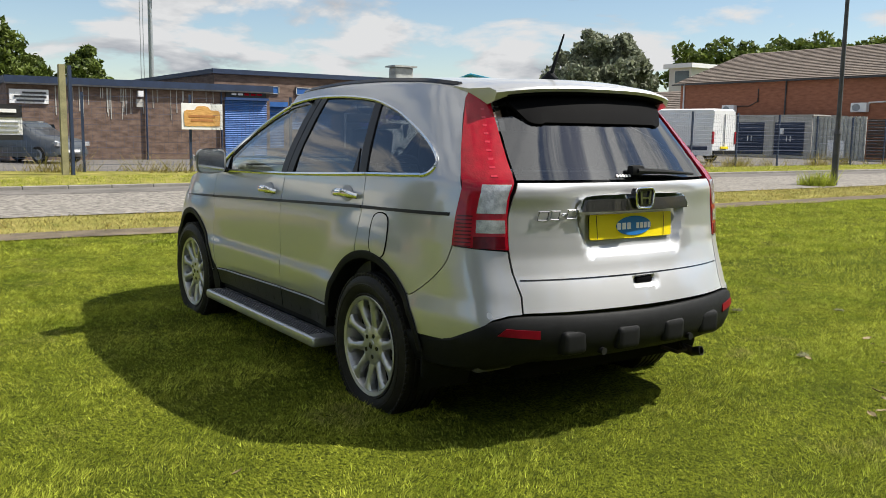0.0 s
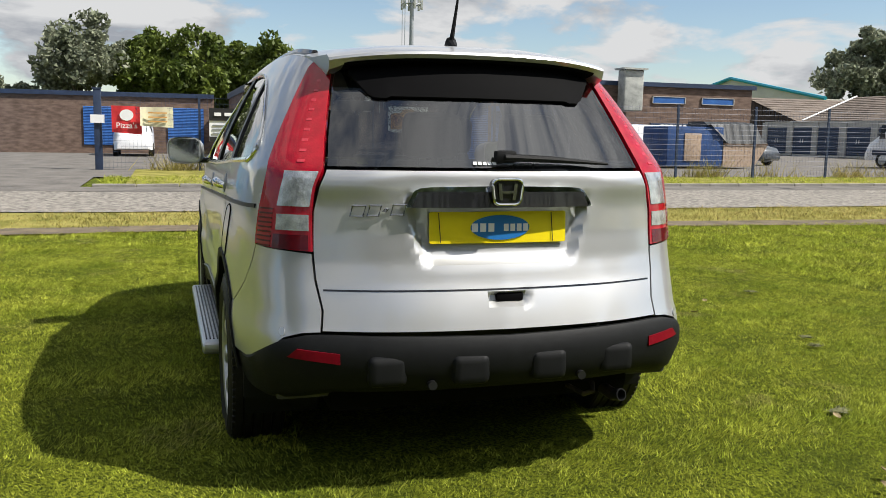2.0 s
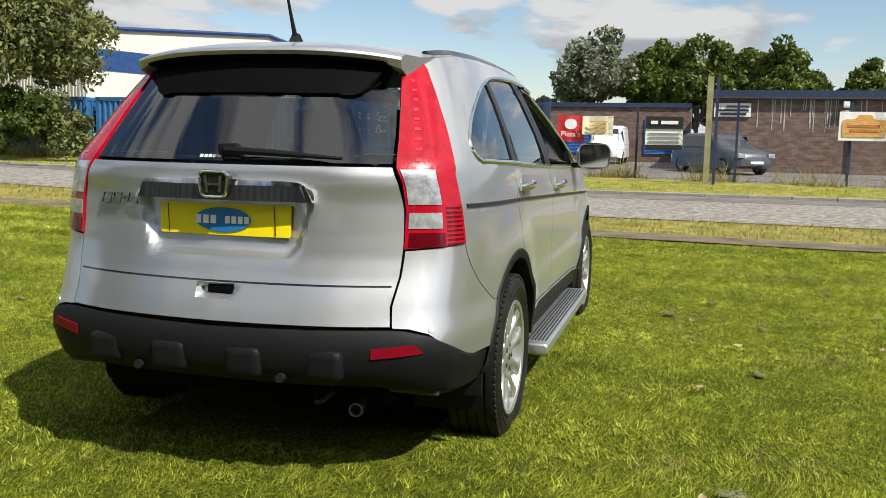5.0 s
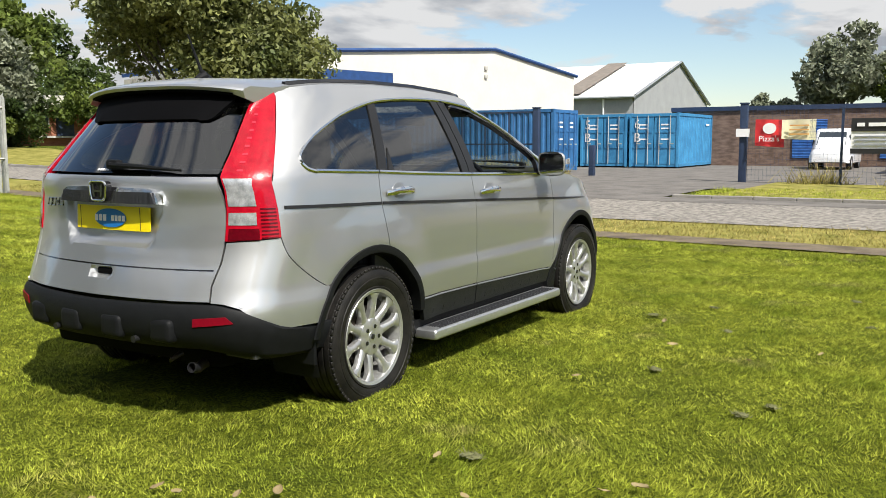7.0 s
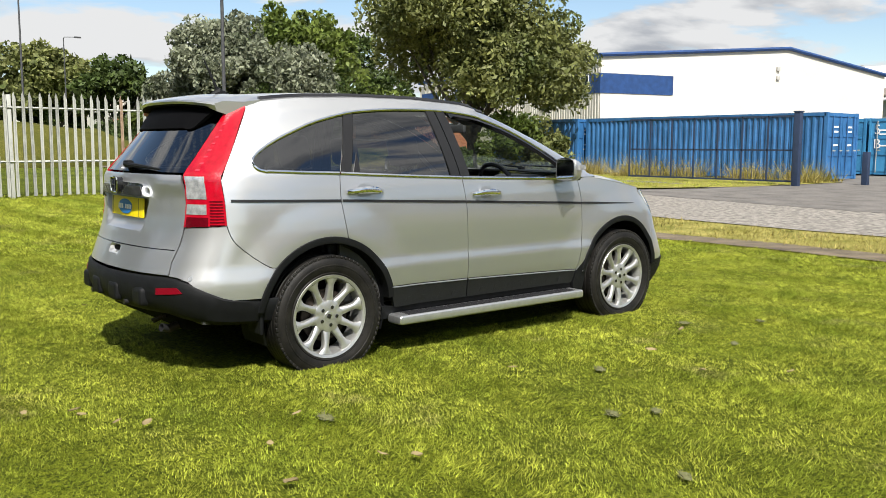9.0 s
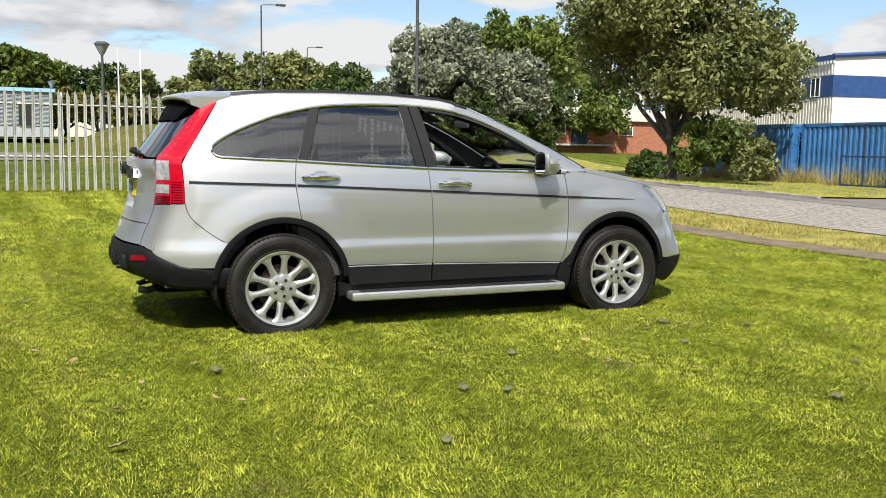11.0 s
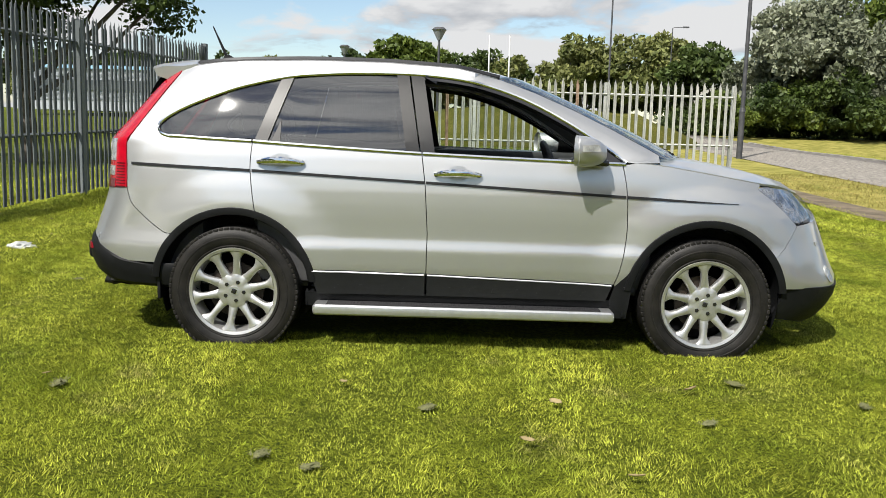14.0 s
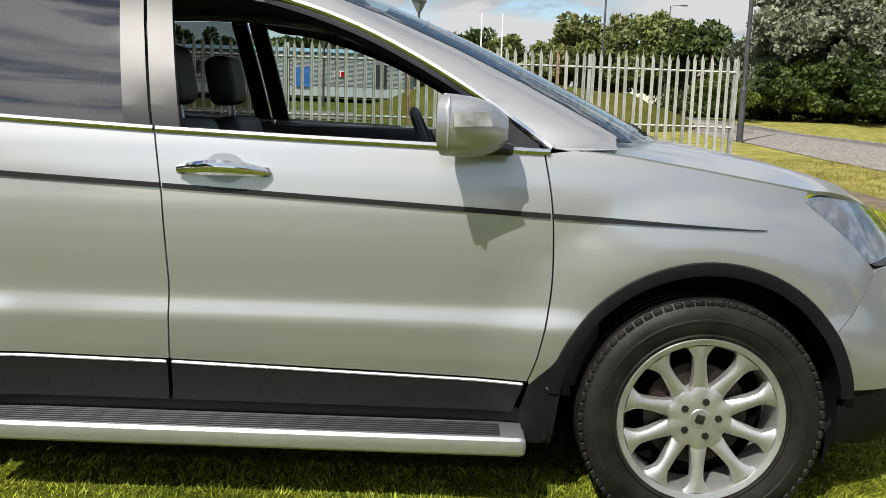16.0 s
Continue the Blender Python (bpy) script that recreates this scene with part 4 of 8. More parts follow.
hl = [(u_of(z, x=x, kind="nose"), z) for x, z in ((1.592, 0.982), (1.665, 0.93), (1.745, 0.868), (1.805, 0.812), (1.85, 0.795), (1.90, 0.798))] + [(0.52, 0.815), (0.48, 0.88), (0.56, 0.95), (0.70, 0.98), (u_of(1.0, x=1.66, kind="nose"), 1.0)]
hls = both("head_lamp", lambda: panel(hl, lambda u, z: rear_u(u, z, kind="nose") + Vector((-0.02, 0.03, 0)), 0.05, 0.01, flip=True), "lamp_chrome", None, "clear head lamp with an orange inner edge")
both("head_lamp_cover", lambda: panel(hl, lambda u, z: rear_u(u, z, kind="nose") + Vector((0.003, -0.002, 0)), 0.05, 0.012, 0.002, flip=True), "lamp_glass", hls)
both("lamp_washer", lambda: panel([(0.70, 0.665), (0.735, 0.665), (0.735, 0.690), (0.70, 0.690)], lambda u, z: rear_u(u, z, kind="nose") + Vector((0.005, -0.003, 0)), 0.05, 0.006, flip=True), "paint")
both("grille", lambda: panel([(0.0, 0.62), (0.36, 0.62), (0.44, 0.78), (0.0, 0.80)], lambda u, z: rear_u(u, z, kind="nose") + Vector((0.004, 0, 0)), 0.08, 0.01, flip=True), "gloss_black")
both("fog_lamp", lambda: panel([(0.68 + 0.05 * math.cos(i * math.tau / 16), 0.50 + 0.05 * math.sin(i * math.tau / 16)) for i in range(16)], lambda u, z: rear_u(u, z, kind="nose") + Vector((0.003, -0.002, 0)), 0.05, 0.004, flip=True), "clear_lens")

# ---------------------------------------------------------------- wheels
TYRE_R, RIM_R = 0.362, 0.243


def rim_bm():
    """Ten spokes in five pairs that run out of a broad hub with rounded openings between them."""
    bm = lathe([(RIM_R - 0.026, 0.02), (RIM_R - 0.022, -0.080), (RIM_R - 0.014, -0.099), (RIM_R + 0.002, -0.104), (RIM_R + 0.008, -0.096), (RIM_R + 0.006, -0.07)], 64)
    n, rings = 80, []
    for k, h in ((0.0, -0.082), (0.45, -0.083), (0.80, -0.081), (0.94, -0.077), (1.0, -0.068), (1.0, -0.03)):
        ring = []
        for j in range(n):
            a = j * math.tau / n
            r = k * (0.103 + 0.004 * math.cos(5 * (a - math.pi / 2)) + 0.009 * math.cos(10 * (a - math.pi * 0.6)))
            ring.append(bm.verts.new((r * math.cos(a), h, r * math.sin(a))))
        rings.append(ring)
    for A, B in zip(rings, rings[1:]):
        for j in range(n):
            bm.faces.new((A[j], A[(j + 1) % n], B[(j + 1) % n], B[j]))
    for k in range(10):
        pair = math.pi / 2 + math.tau / 10 + (k // 2) * math.tau / 5
        sg = 1 if k % 2 else -1
        rows = []
        for i in range(13):
            f = i / 12
            r = 0.066 + (RIM_R - 0.018 - 0.066) * f
            a = pair + sg * radians(terp(f, [0, 0.3, 0.7, 1.0], [21, 18.5, 17.0, 16.8]))
            w = 0.0185 + 0.009 * math.exp(-(f / 0.30) ** 2) + 0.030 * (max(0.0, f - 0.68) / 0.32) ** 2.2
            y = -0.072 - 0.017 * math.sin(math.pi * 0.5 * f) - 0.006 * f
            ring = []
            for q, d in ((-1.0, 0.034), (-1.0, 0.008), (-0.7, 0.001), (0.0, -0.002), (0.7, 0.001), (1.0, 0.008), (1.0, 0.034)):
                t = q * w
                ring.append(bm.verts.new((r * math.cos(a) - t * math.sin(a), y + d, r * math.sin(a) + t * math.cos(a))))
            rows.append(ring)
        for A, B in zip(rows, rows[1:]):
            for j in range(6):
                bm.faces.new((A[j], B[j], B[j + 1], A[j + 1]))
    bmesh.ops.remove_doubles(bm, verts=bm.verts, dist=1e-5)
    bmesh.ops.recalc_face_normals(bm, faces=bm.faces)
    return bm


def tyre_bm():
    prof = [(RIM_R, 0.09), (RIM_R, -0.085), (RIM_R + 0.006, -0.103), (RIM_R + 0.014, -0.106), (RIM_R + 0.018, -0.101), (0.285, -0.112), (0.298, -0.1125), (0.300, -0.1150), (0.306, -0.1150), (0.308, -0.1125), (0.318, -0.112), (0.338, -0.105), (0.352, -0.094)]
    for k in range(5):
        y0 = -0.088 + k * 0.038
        prof += [(0.361, y0), (TYRE_R, y0 + 0.012), (TYRE_R, y0 + 0.026), (0.355, y0 + 0.029), (0.355, y0 + 0.034)]
    prof += [(0.358, 0.100), (0.338, 0.108), (0.285, 0.112), (RIM_R, 0.09)]
    bm = lathe(prof, 96)
    # shoulder blocks
    for k in range(72):
        a = k * math.tau / 72
        m = pose(0, 0, 0, 0, -math.degrees(a), 0)
        box((0.345, -0.1025, -0.0125), (0.3595, -0.086, 0.0125), 0.0025, 1, bm=bm, m=m)
    return bm


rim_mesh, tyre_mesh = None, None
for x in (AXLE_R, AXLE_F):
    for s in (1, -1):
        w = empty("wheel", pose(x, -0.802 * s, HUB_Z - 0.008, 0, 15 if x > 0 else 24, 0 if s > 0 else 180), car, label="silver ten-spoke alloy wheel with a worn tyre")
        if rim_mesh is None:
            o1 = part("tyre", tyre_bm(), "rubber", w, "black road tyre", angle=40)
            o2 = part("rim", rim_bm(), "alloy", w, "silver alloy rim with ten spokes", angle=40)
            cap = part("centre_cap", lathe([(0, -0.086), (0.028, -0.085), (0.033, -0.080), (0.033, -0.07)], 24), "alu", w)
            disc = part("brake_disc", lathe([(0.05, -0.02), (0.05, -0.03), (0.155, -0.03), (0.155, -0.012), (0.05, -0.012)], 40), "dark_metal", w)
            # black disc added behind the spokes as the shade inside the wheel
            back_disc = part("wheel_barrel", lathe([(0.0, 0.045), (RIM_R - 0.03, 0.045), (RIM_R - 0.028, 0.02)], 40), "matte_black", w)
            tyre_mesh = [o.data for o in (o1, o2, cap, disc, back_disc)]
        else:
            for nm, me, lb in zip(("tyre", "rim", "centre_cap", "brake_disc", "wheel_barrel"), tyre_mesh, ("black road tyre", "silver alloy rim with ten spokes", "", "", "")):
                tagged(new(nm, me), label=lb).parent = w
        for k in range(5):
            a = radians(90 + 72 * k)
            part("wheel_nut", cyl((0.0545 * math.cos(a), -0.062, 0.0545 * math.sin(a)), (0.0545 * math.cos(a), -0.086, 0.0545 * math.sin(a)), 0.0115, n=6), "gloss_black", w)
        part("cap_mark", box((-0.013, -0.088, -0.013), (0.013, -0.084, 0.013), 0.004), "gloss_black", w)

# running boards with a ribbed tread
def board():
    bm = box((-0.865, -0.985, 0.243), (0.795, -0.835, 0.302), 0.022, 3)
    return bm


boards = both("running_board", board, "alu", None, "brushed aluminium side step with ribbed tread")
for i in range(6):
    y = -0.962 + i * 0.017
    both("tread_rib", lambda: box((-0.79, y - 0.0035, 0.299), (0.72, y + 0.0035, 0.3065), 0.0015, 1), "pillar", boards)
for x in (-0.55, 0.45):
    both("step_bracket", lambda: box((x - 0.03, -0.86, 0.25), (x + 0.03, -0.60, 0.275), 0.004), "black_plastic", boards)

# door mirrors
def mirror_shell():
    bm = bmesh.new()
    rows = []
    n = 16
    for i in range(9):
        f = i / 8
        x = 0.53 + 0.17 * f
        k = math.sqrt(max(0.0, 1 - (f * 0.94) ** 3.0))
        cy, cz = -1.020 + 0.05 * f, 1.178 - 0.010 * f
        ring = []
        for j in range(n):
            a = j * math.tau / n
            c, s = math.cos(a), math.sin(a)
            e = 0.68
            ring.append(bm.verts.new((x + 0.02 * c * (1 - f), cy + math.copysign(abs(c) ** e, c) * 0.102 * k, cz + math.copysign(abs(s) ** e, s) * 0.082 * k)))
        rows.append(ring)
    for A, B in zip(rows, rows[1:]):
        for j in range(n):
            bm.faces.new((A[j], B[j], B[(j + 1) % n], A[(j + 1) % n]))
    bm.faces.new(rows[-1])
    bmesh.ops.recalc_face_normals(bm, faces=bm.faces)
    return bm


mirrors = both("door_mirror", mirror_shell, "paint", front_doors, "silver door mirror with indicator strip")
both("mirror_bezel", lambda: panel(rounded_rect(-1.020, 1.178, 0.096, 0.076, 0.033), lambda y, z: Vector((0.538, y, z)), 0.2, 0.004, flip=True), "paint", mirrors)
both("mirror_glass", lambda: panel(rounded_rect(-1.020, 1.178, 0.088, 0.068, 0.03), lambda y, z: Vector((0.532 + (y + 1.020) * 0.06, y, z)), 0.2, 0.002, flip=True), "chrome", mirrors)
both("mirror_indicator", lambda: panel([(0.555, 1.175), (0.655, 1.180), (0.64, 1.215), (0.555, 1.210)], lambda x, z: Vector((x, -1.122 + max(0, x - 0.58) * 0.25, z)), 0.03, 0.008), "clear_lens", mirrors, "clear indicator lens")
both("mirror_base", lambda: box((0.62, -1.0, 1.098), (0.72, -0.87, 1.135), 0.014, m=None), "gloss_black", mirrors)

# ---------------------------------------------------------------- cabin
both("pillar_trim", lambda: panel(inset(quarter_line, 0.012), side(-0.045), 0.09, 0, flip=True), "trim_dark")
both("door_lining", lambda: box((-1.2, -0.825, 0.40), (0.80, -0.785, 1.095), 0.02), "trim_dark")
both("door_top_pad", lambda: box((-1.15, -0.845, 1.06), (0.80, -0.765, 1.118), 0.02), "trim_dark")
part("cabin_floor", box((-2.05, -0.78, 0.36), (1.0, 0.78, 0.42), 0.02), "trim_dark", car)
part("bulkhead", box((0.92, -0.78, 0.36), (1.02, 0.78, 1.02), 0.02), "trim_dark", car)
part("boot_lining", box((-2.02, -0.74, 0.42), (-1.52, 0.74, 0.78), 0.03), "trim_dark", car)
dash = box((0.62, -0.78, 0.72), (1.08, 0.78, 1.085), 0.07, 4)
box((0.60, -0.55, 1.02), (0.86, -0.18, 1.125), 0.05, 3, bm=dash)
part("dashboard", dash, "trim_dark", car)


def seat(y0, x0, parent, lean=14):
    s = empty("seat", pose(x0, y0, 0), parent, label="black leather seat with a headrest")
    part("seat_cushion", box((-0.26, -0.25, 0.42), (0.27, 0.25, 0.62), 0.06, 4), "seat", s)
    b = box((-0.09, -0.245, 0.0), (0.07, 0.245, 0.60), 0.06, 4)
    for sy in (-1, 1):
        box((-0.07, sy * 0.25 - 0.045, 0.05), (0.11, sy * 0.25 + 0.045, 0.52), 0.04, 3, bm=b)
    bmesh.ops.transform(b, matrix=pose(-0.24, 0, 0.57) @ pose(0, 0, 0, 0, -lean, 0), verts=b.verts)
    part("backrest", b, "seat", s)
    h = box((-0.06, -0.13, 0.0), (0.05, 0.13, 0.20), 0.05, 4)
    bmesh.ops.transform(h, matrix=pose(-0.39, 0, 1.20) @ pose(0, 0, 0, 0, -lean + 4, 0), verts=h.verts)
    part("headrest", h, "seat", s)
    for sy in (-0.05, 0.05):
        part("headrest_post", cyl((-0.385, sy, 1.13), (-0.40, sy, 1.24), 0.006, n=8), "alu", s)
    return s


for y0 in (-0.37, 0.37):
    seat(y0, 0.02, car)
for y0 in (-0.46, 0.0, 0.46):
    seat(y0, -0.88, car)
wheel_c, tilt_m = (0.50, -0.37, 1.035), pose(0.50, -0.37, 1.035, 0, 66, 0)
sw = tube([tilt_m @ Vector((0.185 * math.cos(i * math.tau / 28), 0.185 * math.sin(i * math.tau / 28), 0)) for i in range(28)], 0.017, 8, closed=True)
for a in (0, 180, 250, 290):
    tube([tilt_m @ Vector((0.03 * math.cos(radians(a + 90)), 0.03 * math.sin(radians(a + 90)), 0)), tilt_m @ Vector((0.18 * math.cos(radians(a + 90)), 0.18 * math.sin(radians(a + 90)), 0))], 0.014, 6, bm=sw)
cyl(tilt_m @ Vector((0, 0, -0.01)), tilt_m @ Vector((0, 0, 0.03)), 0.065, n=20, bm=sw)
cyl(tilt_m @ Vector((0, 0, -0.02)), tilt_m @ Vector((0, 0, -0.25)), 0.035, n=12, bm=sw)
part("steering_wheel", sw, "seat", car)
part("rear_view_mirror", box((0.36, -0.12, 1.44), (0.39, 0.12, 1.50), 0.012, bm=cyl((0.38, 0, 1.48), (0.46, 0, 1.53), 0.008, n=8)), "trim_dark", car)
for y in (-0.38, 0.38):
    part("sun_visor", box((0.12, y - 0.18, 1.50), (0.30, y + 0.18, 1.515), 0.006, m=pose(0.2, 0, 1.5) @ pose(0, 0, 0, 0, 22, 0) @ pose(-0.2, 0, -1.47)), "headliner", car)


# ---------------------------------------------------------------- ground
def land(x, y):
    """Height of the land for arrays: level lawn and yard, rising gently behind the fence, with a slight swell under the car."""
    rise = np.interp(y, [3, 13.5, 30, 55, 80, 120], [0, 0.25, 0.7, 1.15, 1.6, 2.2])
    level = np.clip((np.asarray(x) - 12) / 10, 0, 1) * np.clip((45 - np.asarray(y)) / 12, 0, 1)
    return rise * (1 - level) + 0.05 * np.clip((11 - np.hypot(x, y)) / 5, 0, 1)


def hgt(x, y):
    return float(land(x, y))


def turf_mat(name, dark, mid, light):
    """Turf seen as a surface: fine speckle of blades and gaps, the gaps' shade painted in as dark, patches, and brown
    thatch.
    """
    m = mat(name, mid, rough=0.95, var=0.4, scale=1.3, color2=light, spec=0.05)
    nt = m.node_tree
    nd, lk = nt.nodes, nt.links
    pb = nd["Principled BSDF"]
    src = pb.inputs["Base Color"].links[0].from_socket
    crd = nd.new("ShaderNodeTexCoord")
    sp = nd.new("ShaderNodeTexNoise")
    sp.inputs["Scale"].default_value, sp.inputs["Detail"].default_value, sp.inputs["Roughness"].default_value = 85.0, 3.0, 0.7
    lk.new(crd.outputs["Object"], sp.inputs["Vector"])
    rp = nd.new("ShaderNodeMapRange")
    rp.inputs["From Min"].default_value, rp.inputs["From Max"].default_value = 0.42, 0.60
    lk.new(sp.outputs["Fac"], rp.inputs["Value"])
    mx = nd.new("ShaderNodeMix")
    mx.data_type = "RGBA"
    lk.new(rp.outputs[0], mx.inputs["Factor"])
    mx.inputs["A"].default_value = (*dark, 1)
    lk.new(src, mx.inputs["B"])
    lk.new(mx.outputs["Result"], pb.inputs["Base Color"])
    bu = nd.new("ShaderNodeBump")
    bu.inputs["Strength"].default_value, bu.inputs["Distance"].default_value = 0.9, 0.02
    lk.new(sp.outputs["Fac"], bu.inputs["Height"])
    lk.new(bu.outputs[0], pb.inputs["Normal"])
    return m


M["lawn"] = turf_mat("lawn_turf", (0.022, 0.034, 0.006), (0.12, 0.155, 0.020), (0.25, 0.28, 0.040))
M["rough_grass"] = mat("rough_grass", (0.19, 0.20, 0.035), rough=0.95, var=0.4, scale=2.0, bump=0.7, bump_scale=60, color2=(0.33, 0.29, 0.085), spec=0.1)
M["path"] = mat("worn_path", (0.13, 0.105, 0.075), rough=0.95, var=0.3, scale=3.0, bump=0.6, bump_scale=50, color2=(0.19, 0.155, 0.11), spec=0.15)
M["chippings"] = mat("road_chippings", (0.16, 0.15, 0.135), rough=0.9, var=0.5, scale=11.0, bump=0.9, bump_scale=38, color2=(0.36, 0.33, 0.29), spec=0.2)
M["asphalt"] = mat("asphalt", (0.13, 0.122, 0.112), rough=0.9, var=0.2, scale=1.3, bump=0.4, bump_scale=120, color2=(0.19, 0.175, 0.16), spec=0.2)
M["kerb"] = mat("kerb_stone", (0.24, 0.225, 0.20), rough=0.9, var=0.25, scale=5, bump=0.3, bump_scale=60)


def sheet(name, xs, ys, dz, material, edge=None, **tags):
    """A strip of ground over a grid of xs and ys, dz above the land; edge(i, j) may shift a corner point."""
    vs, fs = [], []
    for i, x in enumerate(xs):
        for j, y in enumerate(ys):
            xx = x + (edge(x, y) if edge else 0)
            vs.append((xx, y, hgt(xx, y) + dz))
    k = len(ys)
    for i in range(len(xs) - 1):
        for j in range(k - 1):
            a = i * k + j
            fs.append((a, a + k, a + k + 1, a + 1))
    me = bpy.data.meshes.new(name)
    me.from_pydata(vs, [], fs)
    return part(name, me, material, **tags)


far = [-900, -400, -200, -120, -80, -60, -50, -40]
gx = far + [-30 + i for i in range(0, 100)] + [75, 85, 100, 130, 180, 300, 500, 900]
gy = far + [-30 + i for i in range(0, 110)] + [85, 95, 110, 140, 200, 320, 520, 900]
sheet("ground", gx, gy, 0.0, "lawn", kind="structure", label="mown green lawn and open land")
# first colour paints the shade between blades into the sheet below them
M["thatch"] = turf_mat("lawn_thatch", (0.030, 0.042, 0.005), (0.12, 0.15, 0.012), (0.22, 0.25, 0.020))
sheet("thatch", [-7.5 + 0.5 * i for i in range(35)], [-24 + 0.5 * i for i in range(78)], 0.003, "thatch", kind="structure", label="thatch under the mown grass with gap shade painted in")
yl = [-90 + 2 * i for i in range(96)]
wob = lambda a, s: (lambda x, y: a * noise.noise(Vector((x * 0.3, y * s, 2.7))))
sheet("verge", [6.6, 7.8, 9.1], yl, 0.014, "rough_grass", wob(0.25, 0.45), kind="structure", label="dry grass verge beside the road")
sheet("footpath", [5.95, 6.3, 6.7], [-60 + 0.8 * i for i in range(130)], 0.022, "path", wob(0.22, 0.5), kind="structure", label="worn earth footpath across the grass")
sheet("road_edge", [9.0, 10.6, 12.2, 13.9], yl, 0.028, "chippings", wob(0.16, 0.6), kind="structure", label="pale chippings along the road's edge")
sheet("road", [13.8, 14.5, 15.3], yl, 0.033, "asphalt", wob(0.05, 0.3), kind="structure", label="grey asphalt road")
sheet("side_road", [-14, -6, 2, 9, 11], [27.5, 30, 33, 36], 0.03, "asphalt", lambda x, y: (y - 27) * 0.35, kind="structure", label="grey side road behind the fence")
sheet("entrance", [15.1, 17, 19.5, 22, 26], [2.9 + 0.83 * i for i in range(10)], 0.036, "asphalt", None, kind="structure", label="asphalt yard entrance")
sheet("yard", [19.4, 24, 28, 34, 45, 60, 75], [-60 + 5 * i for i in range(20)], 0.030, "asphalt", None, kind="structure", label="grey industrial yard surface")
def fence_x(y):
    """The yard fence runs slantwise to the road."""
    return 23.8 - 0.277 * (3.05 - max(y, -12.5))


sheet("yard_verge", [15.25, 18, 21, 24.2], [-80 + i for i in range(83)], 0.05, "rough_grass", lambda x, y: (x - 15.25) / 8.95 * (fence_x(y) - 23.8), kind="structure", label="grass strip before the yard fence")
sheet("yard_verge", [15.25, 18.0, 22.0, 28.3], [10.8 + i for i in range(40)], 0.05, "rough_grass", wob(0.2, 0.5), kind="structure", label="grass strip before the blue containers")


def kerb_run(y0, y1, x0):
    bm0 = box((-0.065, -0.445, 0), (0.065, 0.445, 0.15), 0.012, 1)
    me = bpy.data.meshes.new("kerb_stone")
    bm0.to_mesh(me)
    bm0.free()
    me.materials.append(M["kerb"])
    run = empty("kerb", kind="structure", label="worn concrete road kerb")
    y = y0
    while y < y1:
        k = new("kerb_stone", me)
        k.parent = run
        k.matrix_world = pose(x0, y, hgt(x0, y) - 0.045, random.uniform(-0.6, 0.6), random.uniform(-2, 2), random.uniform(-0.8, 0.8))
        y += 0.905


kerb_run(-34, 2.9, 15.25)
kerb_run(10.6, 40, 15.25)

